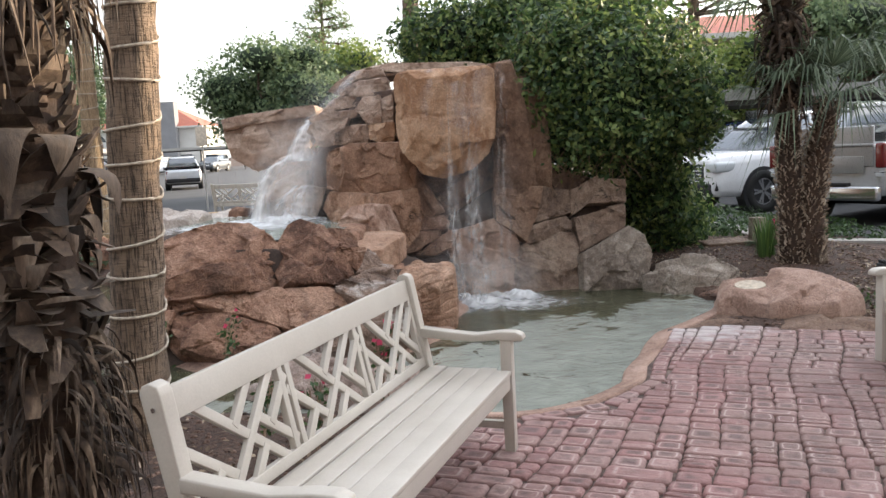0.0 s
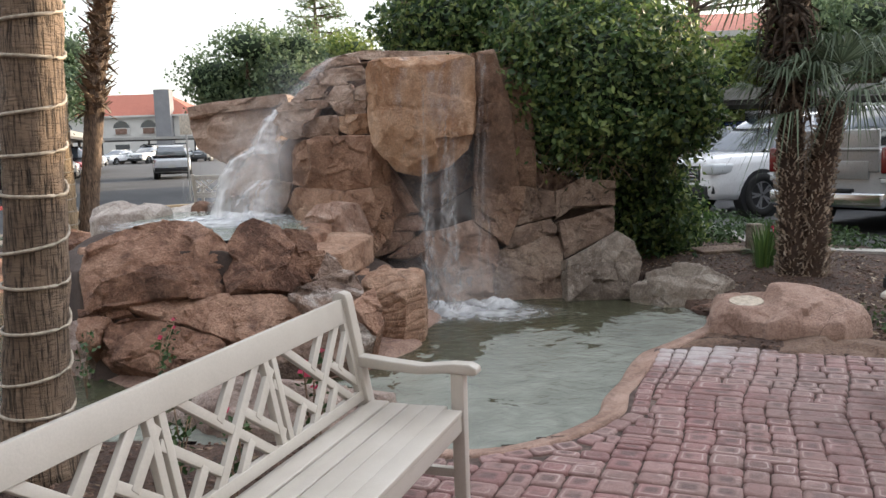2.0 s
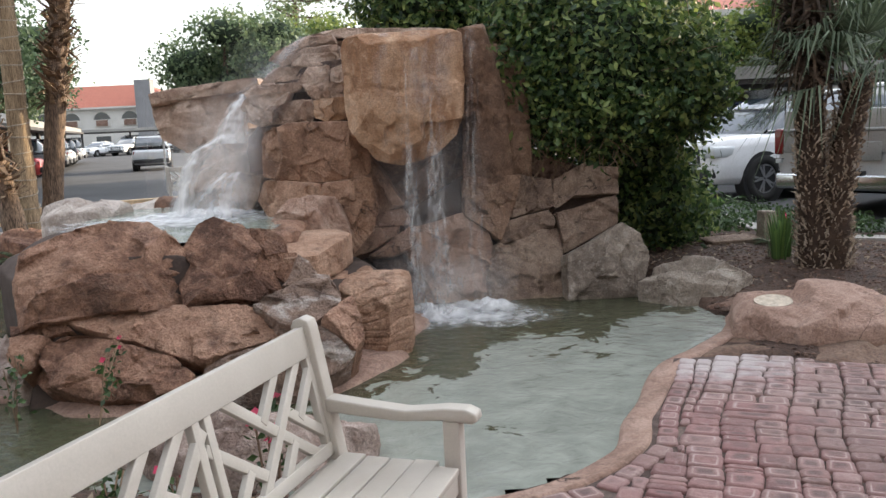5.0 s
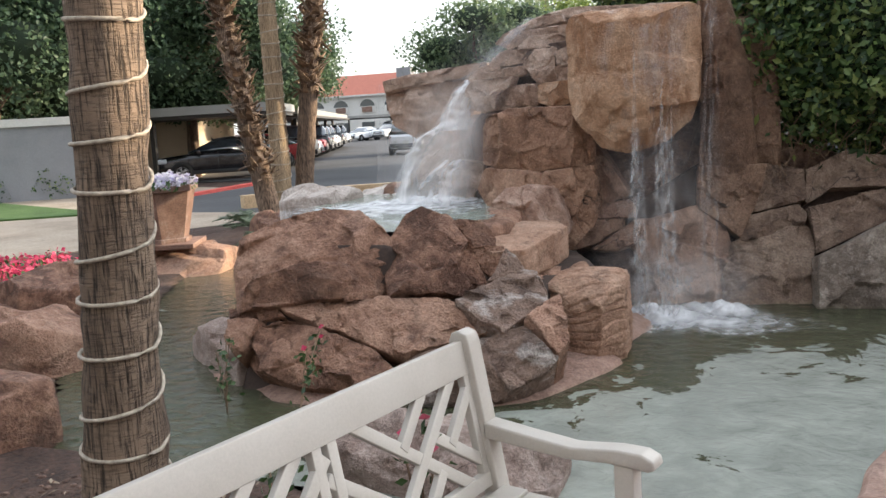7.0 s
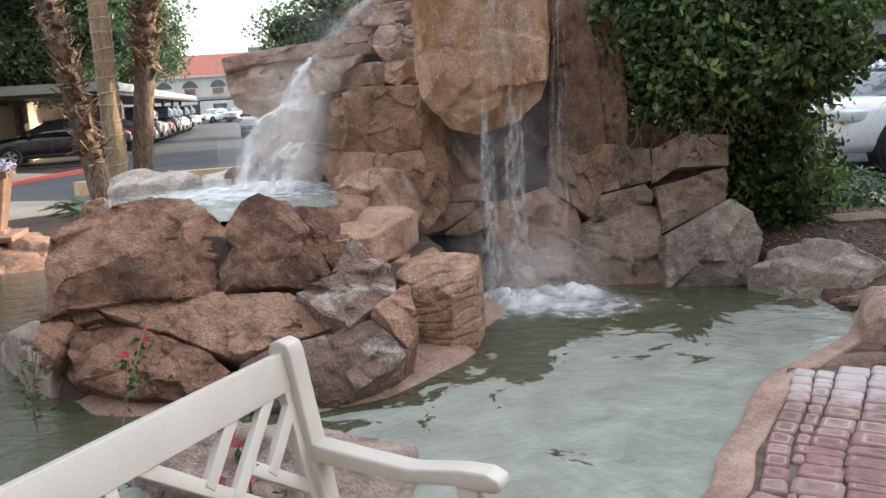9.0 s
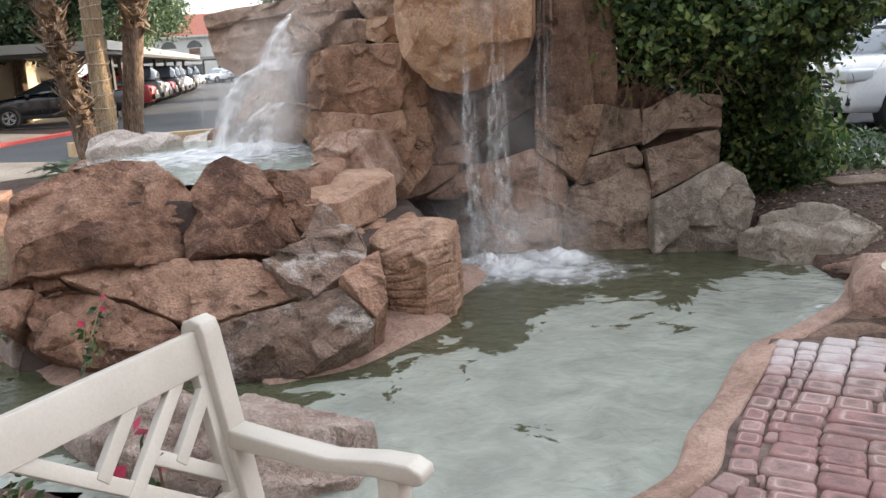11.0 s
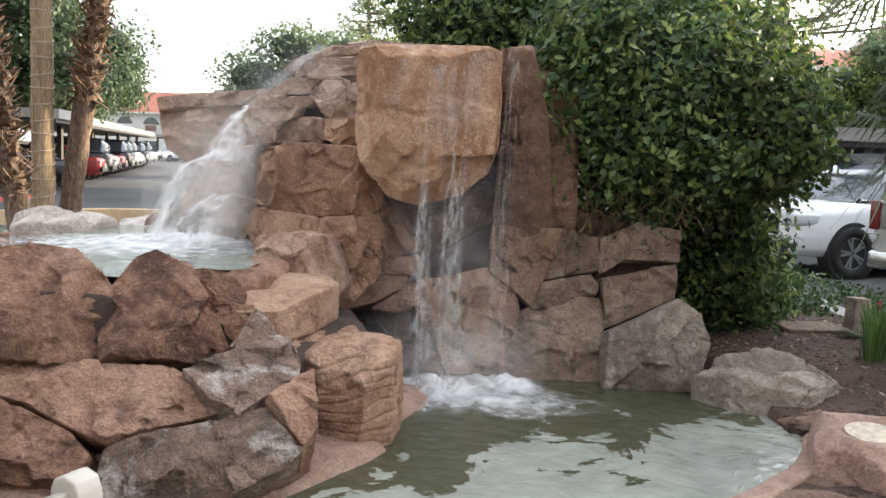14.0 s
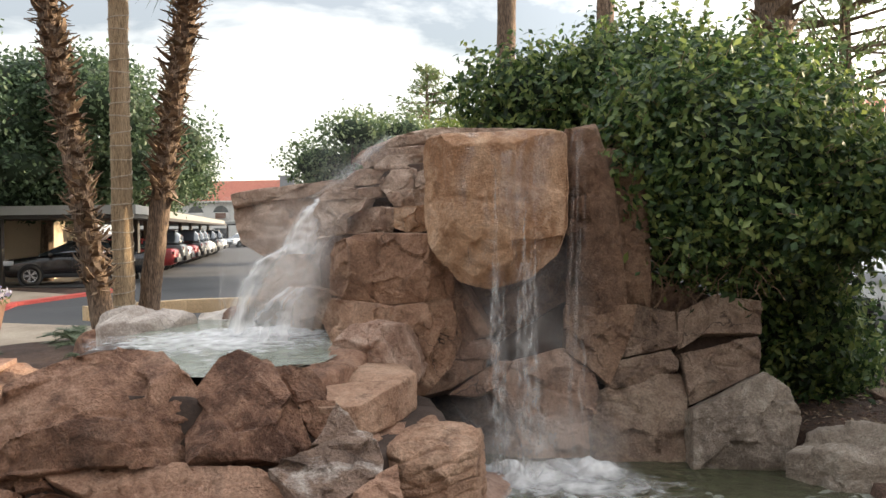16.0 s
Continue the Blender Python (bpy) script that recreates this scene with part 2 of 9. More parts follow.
m_brown = rock_material("brown_rock", [(0.10, 0.047, 0.029), (0.285, 0.154, 0.100), (0.45, 0.275, 0.19)], stain_share=0.7)
m_tan = rock_material("tan_rock", [(0.20, 0.108, 0.068), (0.39, 0.23, 0.152), (0.51, 0.335, 0.235)], stain=(0.10, 0.066, 0.052), stain_share=0.5)
m_gold = rock_material("golden_rock", [(0.30, 0.155, 0.08), (0.46, 0.285, 0.175), (0.53, 0.37, 0.26)], stain=(0.19, 0.12, 0.09), stain_share=0.5, streak=1.5, relief=0.7, cracked=0.95)
# wet rock, its colour also lowered for the shade in the recess
m_dim = rock_material("wet_shaded_rock", [(0.095, 0.06, 0.047), (0.20, 0.125, 0.095), (0.28, 0.18, 0.135)], stain=(0.06, 0.055, 0.042), stain_share=0.8, rough=0.6, streak=1.4)
m_ash = rock_material("ash_grey_rock", [(0.19, 0.15, 0.12), (0.33, 0.275, 0.225), (0.48, 0.42, 0.36)], stain=(0.10, 0.08, 0.065), stain_share=0.5)
m_grey = rock_material("grey_rock", [(0.11, 0.072, 0.052), (0.225, 0.153, 0.112), (0.355, 0.265, 0.20)], stain=(0.045, 0.042, 0.034), stain_share=0.7)
m_salt = rock_material("salt_stained_rock", [(0.12, 0.078, 0.058), (0.25, 0.165, 0.122), (0.38, 0.275, 0.22)], bleach=(0.66, 0.60, 0.55), relief=1.2, stain_share=0.5, streak=0.7)
m_pale = rock_material("pale_rock", [(0.25, 0.175, 0.145), (0.39, 0.30, 0.255), (0.52, 0.43, 0.385)], stain=(0.15, 0.11, 0.09), stain_share=0.4)
m_clay = rock_material("pinkish_rock", [(0.22, 0.125, 0.09), (0.40, 0.25, 0.185), (0.54, 0.39, 0.31)], stain=(0.13, 0.095, 0.08), stain_share=0.6)
# paler upper rock, brightened further in its colour for glare and haze
m_pale_lit = rock_material("pale_lit_rock", [(0.34, 0.225, 0.165), (0.51, 0.37, 0.285), (0.64, 0.50, 0.41)], stain=(0.20, 0.135, 0.105), stain_share=0.45)
m_lime = rock_material("lime_washed_rock", [(0.36, 0.30, 0.26), (0.52, 0.46, 0.41), (0.64, 0.59, 0.54)], stain=(0.28, 0.22, 0.18), stain_share=0.3, relief=0.5)
# moist lower wall, darkened in the colour to stand in for recess shade
m_damp_shade = rock_material("damp_shaded_rock", [(0.18, 0.105, 0.073), (0.32, 0.195, 0.138), (0.43, 0.285, 0.21)], stain=(0.09, 0.062, 0.05), stain_share=0.6, rough=0.55)
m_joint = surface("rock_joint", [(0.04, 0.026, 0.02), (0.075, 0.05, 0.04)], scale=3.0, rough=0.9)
m_apron = rock_material("pink_cement", [(0.19, 0.115, 0.085), (0.30, 0.19, 0.145), (0.39, 0.265, 0.21)], stain=(0.12, 0.08, 0.065), stain_share=0.4, relief=0.6)
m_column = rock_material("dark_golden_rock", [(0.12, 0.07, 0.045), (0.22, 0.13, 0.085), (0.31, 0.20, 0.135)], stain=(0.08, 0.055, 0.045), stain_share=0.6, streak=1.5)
m_mulch = surface("mulch_soil", [(0.028, 0.016, 0.011), (0.06, 0.034, 0.024), (0.105, 0.064, 0.045)], scale=2.2, grain=34.0, rough=0.95, bump=1.0, grain_mix=0.6, depth=0.03)
m_mulch_dry = surface("bare_soil", [(0.085, 0.05, 0.035), (0.155, 0.098, 0.07), (0.23, 0.155, 0.115)], scale=3.0, grain=40.0, rough=0.95, bump=0.8, grain_mix=0.4, depth=0.02)
m_asphalt = surface("asphalt", [(0.045, 0.046, 0.05), (0.065, 0.066, 0.07), (0.085, 0.085, 0.088)], scale=0.35, grain=60.0, rough=0.85, bump=0.3)
m_walk = surface("sandy_concrete", [(0.22, 0.175, 0.13), (0.30, 0.245, 0.185), (0.36, 0.30, 0.235)], scale=0.8, grain=30.0, rough=0.85)
m_disc = surface("pale_concrete", [(0.40, 0.33, 0.25), (0.52, 0.45, 0.36), (0.60, 0.54, 0.45)], scale=0.8, grain=30.0, rough=0.85)
m_kerb = surface("kerb_concrete", [(0.36, 0.34, 0.31), (0.48, 0.46, 0.43)], scale=2.0, rough=0.85)
m_redkerb = surface("red_painted_kerb", [(0.42, 0.05, 0.04), (0.55, 0.09, 0.07)], scale=3.0, rough=0.6)
# pavement strip built as a kerb; its orange is sunlight put into the colour
m_sunlit_strip = surface("sunlit_strip_concrete", [(0.50, 0.34, 0.19), (0.62, 0.45, 0.27)], scale=3.0, rough=0.6)
m_lawn = surface("lawn", [(0.035, 0.075, 0.015), (0.06, 0.12, 0.025), (0.09, 0.15, 0.04)], scale=1.5, grain=50.0, rough=0.9, bump=0.8)


def paver_material():
    """Worn cement pavers: purplish red to brown, grey where most worn, with sandy soiling that runs over many of them."""
    m = bpy.data.materials.new("red_paver")
    nt = tree_of(m)
    geo = nt.nodes.new("ShaderNodeNewGeometry")
    info = nt.nodes.new("ShaderNodeObjectInfo")
    one = nt.nodes.new("ShaderNodeMath")
    fract = nt.nodes.new("ShaderNodeMath")
    fract.operation = "FRACT"
    cr = nt.nodes.new("ShaderNodeValToRGB")
    cr.color_ramp.elements.new(0.35)
    cr.color_ramp.elements.new(0.7)
    for e, c in zip(cr.color_ramp.elements, ((0.20, 0.105, 0.10), (0.27, 0.14, 0.132), (0.25, 0.155, 0.14), (0.32, 0.195, 0.182))):
        e.color = (*c, 1)
    links(nt, (geo.outputs["Random Per Island"], one.inputs[0]), (info.outputs["Random"], one.inputs[1]), (one.outputs[0], fract.inputs[0]), (fract.outputs[0], cr.inputs["Fac"]))
    colour = cr.outputs[0]
    for tint, scale, lo, hi, amount in (((0.36, 0.31, 0.285), 0.55, 0.52, 0.74, 0.5), ((0.15, 0.10, 0.085), 0.8, 0.48, 0.68, 0.7), ((0.10, 0.06, 0.055), 7.0, 0.52, 0.75, 0.7), ((0.42, 0.33, 0.30), 16.0, 0.56, 0.80, 0.6)):
        n = node(nt, "ShaderNodeTexNoise", Scale=scale, Detail=6.0, Roughness=0.65, Distortion=0.3)
        mr = nt.nodes.new("ShaderNodeMapRange")
        mr.inputs["From Min"].default_value, mr.inputs["From Max"].default_value, mr.inputs["To Max"].default_value = lo, hi, amount
        mx = nt.nodes.new("ShaderNodeMixRGB")
        mx.inputs["Color2"].default_value = (*tint, 1)
        links(nt, (geo.outputs["Position"], n.inputs["Vector"]), (n.outputs["Fac"], mr.inputs["Value"]), (mr.outputs[0], mx.inputs["Fac"]), (colour, mx.inputs["Color1"]))
        colour = mx.outputs[0]
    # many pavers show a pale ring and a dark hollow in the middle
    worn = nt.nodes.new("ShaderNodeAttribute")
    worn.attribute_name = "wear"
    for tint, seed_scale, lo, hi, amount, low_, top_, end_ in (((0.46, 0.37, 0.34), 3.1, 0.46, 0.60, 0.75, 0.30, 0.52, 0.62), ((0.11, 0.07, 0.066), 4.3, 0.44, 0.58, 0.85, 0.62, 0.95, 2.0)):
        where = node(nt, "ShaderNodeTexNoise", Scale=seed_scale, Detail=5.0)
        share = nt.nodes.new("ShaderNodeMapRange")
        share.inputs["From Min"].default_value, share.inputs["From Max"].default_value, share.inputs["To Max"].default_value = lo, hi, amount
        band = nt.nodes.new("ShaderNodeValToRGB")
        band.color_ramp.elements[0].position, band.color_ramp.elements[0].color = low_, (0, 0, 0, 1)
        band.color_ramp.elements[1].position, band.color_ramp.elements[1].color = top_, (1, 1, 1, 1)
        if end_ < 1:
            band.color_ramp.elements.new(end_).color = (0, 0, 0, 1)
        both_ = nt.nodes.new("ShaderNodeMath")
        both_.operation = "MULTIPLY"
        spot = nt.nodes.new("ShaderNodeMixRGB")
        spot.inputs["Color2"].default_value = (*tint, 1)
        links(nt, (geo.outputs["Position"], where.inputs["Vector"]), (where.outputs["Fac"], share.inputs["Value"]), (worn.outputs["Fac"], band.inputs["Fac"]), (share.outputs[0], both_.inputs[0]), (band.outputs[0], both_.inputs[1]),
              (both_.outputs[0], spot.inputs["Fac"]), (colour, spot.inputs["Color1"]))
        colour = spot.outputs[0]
    # a large darker brown patch with a ragged edge beside the second bench
    near_ = nt.nodes.new("ShaderNodeVectorMath")
    near_.operation = "DISTANCE"
    near_.inputs[1].default_value = (3.3, 4.6, 0.0)
    rag = node(nt, "ShaderNodeTexNoise", Scale=2.2, Detail=6.0)
    rim_ = nt.nodes.new("ShaderNodeMath")
    rim_.operation = "MULTIPLY_ADD"
    rim_.inputs[1].default_value = 1.5
    dark_patch = nt.nodes.new("ShaderNodeMapRange")
    dark_patch.inputs["From Min"].default_value, dark_patch.inputs["From Max"].default_value, dark_patch.inputs["To Min"].default_value, dark_patch.inputs["To Max"].default_value = 1.35, 2.1, 0.72, 0.0
    dark_ = nt.nodes.new("ShaderNodeMixRGB")
    dark_.inputs["Color2"].default_value = (0.115, 0.072, 0.065, 1)
    links(nt, (geo.outputs["Position"], near_.inputs[0]), (geo.outputs["Position"], rag.inputs["Vector"]), (rag.outputs["Fac"], rim_.inputs[0]), (near_.outputs["Value"], rim_.inputs[2]),
          (rim_.outputs[0], dark_patch.inputs["Value"]), (dark_patch.outputs[0], dark_.inputs["Fac"]), (colour, dark_.inputs["Color1"]))
    colour = dark_.outputs[0]
    # lime bloom on the pavers at the tip beside the pool
    reach_ = nt.nodes.new("ShaderNodeVectorMath")
    reach_.operation = "DISTANCE"
    reach_.inputs[1].default_value = (2.0, 6.75, 0.0)
    bloom = node(nt, "ShaderNodeTexNoise", Scale=9.0, Detail=5.0)
    edge_ = nt.nodes.new("ShaderNodeMath")
    edge_.operation = "MULTIPLY_ADD"
    edge_.inputs[1].default_value = 0.7
    lime = nt.nodes.new("ShaderNodeMapRange")
    lime.inputs["From Min"].default_value, lime.inputs["From Max"].default_value, lime.inputs["To Min"].default_value, lime.inputs["To Max"].default_value = 0.55, 0.95, 0.8, 0.0
    pale_ = nt.nodes.new("ShaderNodeMixRGB")
    pale_.inputs["Color2"].default_value = (0.47, 0.43, 0.42, 1)
    links(nt, (geo.outputs["Position"], reach_.inputs[0]), (geo.outputs["Position"], bloom.inputs["Vector"]), (bloom.outputs["Fac"], edge_.inputs[0]), (reach_.outputs["Value"], edge_.inputs[2]),
          (edge_.outputs[0], lime.inputs["Value"]), (lime.outputs[0], pale_.inputs["Fac"]), (colour, pale_.inputs["Color1"]))
    colour = pale_.outputs[0]
    fine = node(nt, "ShaderNodeTexNoise", Scale=130.0, Detail=4.0, Roughness=0.65)
    mid = node(nt, "ShaderNodeTexNoise", Scale=22.0, Detail=5.0, Roughness=0.6)
    b1 = node(nt, "ShaderNodeBump", Strength=0.6, Distance=0.006)
    b2 = node(nt, "ShaderNodeBump", Strength=0.7, Distance=0.02)
    bs = node(nt, "ShaderNodeBsdfPrincipled", Roughness=0.72)
    links(nt, (geo.outputs["Position"], fine.inputs["Vector"]), (geo.outputs["Position"], mid.inputs["Vector"]), (fine.outputs["Fac"], b1.inputs["Height"]), (mid.outputs["Fac"], b2.inputs["Height"]),
          (b2.outputs[0], b1.inputs["Normal"]), (b1.outputs[0], bs.inputs["Normal"]), (colour, bs.inputs["Base Color"]), (bs.outputs[0], nt.nodes.new("ShaderNodeOutputMaterial").inputs["Surface"]))
    return m


m_paver = paver_material()
m_bedding = surface("paver_sand", [(0.035, 0.022, 0.018), (0.075, 0.05, 0.042), (0.16, 0.12, 0.10)], scale=6.0, rough=0.95)
m_cream = surface("cream_paint", [(0.41, 0.375, 0.325), (0.455, 0.42, 0.37), (0.49, 0.455, 0.405)], scale=3.0, grain=120.0, rough=0.42, bump=0.08, grain_mix=0.05, vary=0.02)
m_bark = surface("palm_bark", [(0.085, 0.055, 0.037), (0.165, 0.113, 0.078), (0.25, 0.18, 0.13)], scale=2.0, grain=18.0, rough=0.9, bump=1.0, grain_mix=1.1, stretch=(4.0, 4.0, 0.55), depth=0.03, spots=((0.11, 0.075, 0.052), 2.0, 0.54, 0.70))
# lighter boot copy with low sun in its colour
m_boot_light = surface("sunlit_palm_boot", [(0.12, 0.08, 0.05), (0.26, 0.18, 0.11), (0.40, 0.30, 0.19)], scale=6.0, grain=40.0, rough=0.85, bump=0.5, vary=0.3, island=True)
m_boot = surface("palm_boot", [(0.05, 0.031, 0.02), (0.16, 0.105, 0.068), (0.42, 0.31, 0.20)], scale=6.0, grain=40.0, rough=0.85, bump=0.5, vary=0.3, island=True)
m_husk = surface("dry_palm_husk", [(0.045, 0.03, 0.021), (0.11, 0.078, 0.055), (0.29, 0.235, 0.185)], scale=7.0, grain=60.0, rough=0.8, bump=0.4, vary=0.45, island=True, stretch=(1, 1, 0.3))
m_husk_dark = surface("dark_palm_husk", [(0.022, 0.014, 0.01), (0.06, 0.039, 0.026), (0.20, 0.145, 0.10)], scale=9.0, grain=60.0, rough=0.85, bump=0.4, vary=0.6, island=True, stretch=(1, 1, 0.3))
# golden bark copy: low sunlight is painted into the colour
m_bark_light = surface("sunlit_palm_bark", [(0.20, 0.135, 0.08), (0.36, 0.26, 0.16), (0.50, 0.38, 0.25)], scale=2.0, grain=26.0, rough=0.9, bump=1.0, grain_mix=0.7, stretch=(4.0, 4.0, 0.32), depth=0.03)
m_darkbark = surface("dark_palm_bark", [(0.026, 0.014, 0.009), (0.052, 0.03, 0.019), (0.085, 0.052, 0.034)], scale=8.0, grain=30.0, rough=0.9, bump=0.8, grain_mix=0.4)
# dark green with the shade inside the tree crowns painted in
m_crown_shade = surface("crown_shade_core", [(0.02, 0.035, 0.018), (0.035, 0.055, 0.028)], scale=3.0, rough=0.95, bump=0.0)
# near-black green: the shade between the hedge leaves is put into this colour
m_shade = surface("hedge_shade_core", [(0.006, 0.012, 0.005), (0.012, 0.022, 0.008)], scale=3.0, rough=0.95, bump=0.0)
m_stub = surface("pale_frond_stub", [(0.09, 0.055, 0.038), (0.30, 0.23, 0.17), (0.62, 0.54, 0.44)], scale=8.0, grain=60.0, rough=0.8, vary=0.3, island=True)
def fibre_material():
    """Palm trunk: tan fibres split by upright fissures and fine cross rings, with long dark scars."""
    m = bpy.data.materials.new("fibrous_palm_bark")
    nt = tree_of(m)
    tc = nt.nodes.new("ShaderNodeTexCoord")

    def stretched(scale, detail, rough):
        mp = nt.nodes.new("ShaderNodeMapping")
        mp.inputs["Scale"].default_value = scale
        n = node(nt, "ShaderNodeTexNoise", Scale=1.0, Detail=detail, Roughness=rough)
        links(nt, (tc.outputs["Object"], mp.inputs["Vector"]), (mp.outputs[0], n.inputs["Vector"]))
        return n.outputs["Fac"]

    def spread(value, lo, hi, a, b):
        r = nt.nodes.new("ShaderNodeMapRange")
        for key, x in (("From Min", lo), ("From Max", hi), ("To Min", a), ("To Max", b)):
            r.inputs[key].default_value = x
        links(nt, (value, r.inputs["Value"]))
        return r.outputs[0]

    def times(a, b):
        k = nt.nodes.new("ShaderNodeMath")
        k.operation = "MULTIPLY"
        links(nt, (a, k.inputs[0]), (b, k.inputs[1]))
        return k.outputs[0]

    fissure = spread(stretched((85, 85, 5.0), 4.0, 0.6), 0.36, 0.52, 0.2, 1.0)
    cross = spread(stretched((14, 14, 120), 3.0, 0.55), 0.34, 0.52, 0.62, 1.0)
    scar = spread(stretched((9, 9, 2.6), 4.0, 0.6), 0.29, 0.40, 0.35, 1.0)
    tone = stretched((3, 3, 1.1), 5.0, 0.6)
    cr = nt.nodes.new("ShaderNodeValToRGB")
    cr.color_ramp.elements[0].position, cr.color_ramp.elements[0].color = 0.34, (0.17, 0.118, 0.082, 1)
    cr.color_ramp.elements[1].position, cr.color_ramp.elements[1].color = 0.66, (0.34, 0.245, 0.17, 1)
    weave = times(fissure, cross)
    sc = nt.nodes.new("ShaderNodeVectorMath")
    sc.operation = "SCALE"
    bs = node(nt, "ShaderNodeBsdfPrincipled", Roughness=0.9)
    bp = node(nt, "ShaderNodeBump", Strength=1.0, Distance=0.012)
    links(nt, (tone, cr.inputs["Fac"]), (cr.outputs[0], sc.inputs[0]), (times(weave, scar), sc.inputs["Scale"]), (sc.outputs[0], bs.inputs["Base Color"]),
          (weave, bp.inputs["Height"]), (bp.outputs[0], bs.inputs["Normal"]), (bs.outputs[0], nt.nodes.new("ShaderNodeOutputMaterial").inputs["Surface"]))
    return m


m_fibre = fibre_material()
m_rope = surface("light_cord", [(0.36, 0.30, 0.23), (0.46, 0.40, 0.32)], scale=20.0, rough=0.6, bump=0.1)
m_twig = surface("twig", [(0.16, 0.10, 0.065), (0.30, 0.21, 0.14)], scale=10.0, rough=0.9)


def leaf_material(name, colours, rough=0.45, glow=0.25):
    m = bpy.data.materials.new(name)
    nt = tree_of(m)
    geo = nt.nodes.new("ShaderNodeNewGeometry")
    cr = nt.nodes.new("ShaderNodeValToRGB")
    els = cr.color_ramp.elements
    for i in range(len(colours) - 2):
        els.new(0.5)
    for i, c in enumerate(colours):
        els[i].position, els[i].color = i / (len(colours) - 1), (*c, 1)
    bs = node(nt, "ShaderNodeBsdfPrincipled", Roughness=rough)
    tr = nt.nodes.new("ShaderNodeBsdfTranslucent")
    mx = node(nt, "ShaderNodeMixShader", Fac=glow)
    links(nt, (geo.outputs["Random Per Island"], cr.inputs["Fac"]), (cr.outputs[0], bs.inputs["Base Color"]), (cr.outputs[0], tr.inputs["Color"]),
          (bs.outputs[0], mx.inputs[1]), (tr.outputs[0], mx.inputs[2]), (mx.outputs[0], nt.nodes.new("ShaderNodeOutputMaterial").inputs["Surface"]))
    return m


m_hedge = leaf_material("hedge_leaf", [(0.016, 0.038, 0.014), (0.038, 0.08, 0.027), (0.07, 0.13, 0.04), (0.14, 0.205, 0.06), (0.30, 0.36, 0.11)], glow=0.45)
m_lush = leaf_material("tree_leaf", [(0.045, 0.08, 0.045), (0.085, 0.135, 0.07), (0.15, 0.22, 0.11)], rough=0.55, glow=0.35)
m_spray = leaf_material("fresh_hedge_leaf", [(0.05, 0.095, 0.028), (0.105, 0.16, 0.045), (0.22, 0.28, 0.085)], glow=0.4)
# the next two leaf colours are lightened to stand in for haze and sunshine
m_mild = leaf_material("hazy_tree_leaf", [(0.09, 0.14, 0.075), (0.16, 0.22, 0.11), (0.25, 0.32, 0.16)], rough=0.55, glow=0.45)
m_sunny = leaf_material("sunlit_tree_leaf", [(0.10, 0.15, 0.04), (0.19, 0.26, 0.06), (0.32, 0.36, 0.10)], rough=0.55, glow=0.4)
m_needle = leaf_material("conifer_needle", [(0.10, 0.15, 0.07), (0.18, 0.24, 0.10), (0.28, 0.33, 0.15)], rough=0.6, glow=0.35)
m_frond = leaf_material("fan_frond", [(0.055, 0.08, 0.047), (0.11, 0.148, 0.088), (0.21, 0.26, 0.17)], rough=0.5)
m_cover = leaf_material("ground_cover_leaf", [(0.02, 0.05, 0.014), (0.04, 0.085, 0.022), (0.075, 0.13, 0.038)])
m_litter = leaf_material("leaf_litter", [(0.08, 0.05, 0.03), (0.19, 0.135, 0.085), (0.42, 0.34, 0.25)], rough=0.8, glow=0.1)
m_petal = leaf_material("pink_petal", [(0.50, 0.03, 0.10), (0.65, 0.06, 0.14), (0.72, 0.15, 0.22)], rough=0.6, glow=0.3)
m_lilac = leaf_material("white_lilac_petal", [(0.35, 0.30, 0.50), (0.60, 0.58, 0.66), (0.75, 0.74, 0.76)], rough=0.6, glow=0.3)


def plain(name, colour, rough=0.5, metal=0.0, coat=0.0):
    return surface(name, [tuple(0.9 * c for c in colour), tuple(min(1, 1.08 * c) for c in colour)], scale=1.3, grain=50, rough=rough, bump=0.0, grain_mix=0.04, vary=0.0, metal=metal, coat=coat)


m_white_car = plain("white_car_paint", (0.82, 0.83, 0.84), 0.28, coat=0.6)
# truck silver turned grey: the shade on the tailgate is put into its colour
m_gate = plain("shaded_tailgate_paint", (0.30, 0.30, 0.295), 0.3, metal=0.3, coat=0.6)
m_pale_car = plain("pale_silver_car_paint", (0.60, 0.62, 0.65), 0.28, metal=0.15, coat=0.6)
m_silver_car = plain("silver_car_paint", (0.46, 0.465, 0.47), 0.3, metal=0.25, coat=0.6)
m_black_car = plain("black_car_paint", (0.012, 0.012, 0.014), 0.25, coat=0.7)
m_blue_car = plain("dark_blue_car_paint", (0.02, 0.04, 0.11), 0.25, coat=0.7)
m_red_car = plain("red_car_paint", (0.30, 0.03, 0.035), 0.28, coat=0.6)
m_grey_car = plain("grey_car_paint", (0.10, 0.11, 0.12), 0.3, coat=0.6)
m_glass = plain("car_glass", (0.05, 0.065, 0.08), 0.04, coat=1.0)
m_glass.node_tree.nodes["Principled BSDF"].inputs["IOR"].default_value = 2.2
m_tyre = plain("tyre_rubber", (0.018, 0.018, 0.018), 0.85)
m_rim = plain("alloy_rim", (0.55, 0.56, 0.58), 0.3, metal=0.8)
m_trim = plain("black_plastic", (0.02, 0.02, 0.022), 0.55)
m_chrome = plain("chrome", (0.62, 0.63, 0.65), 0.18, metal=1.0)
m_lens = plain("lamp_lens", (0.55, 0.58, 0.60), 0.1, coat=0.8)
m_tail = plain("tail_lamp_red", (0.15, 0.008, 0.010), 0.18, coat=0.8)
m_plate = plain("plate", (0.55, 0.55, 0.52), 0.5)
m_steel = plain("painted_steel", (0.27, 0.265, 0.25), 0.5)
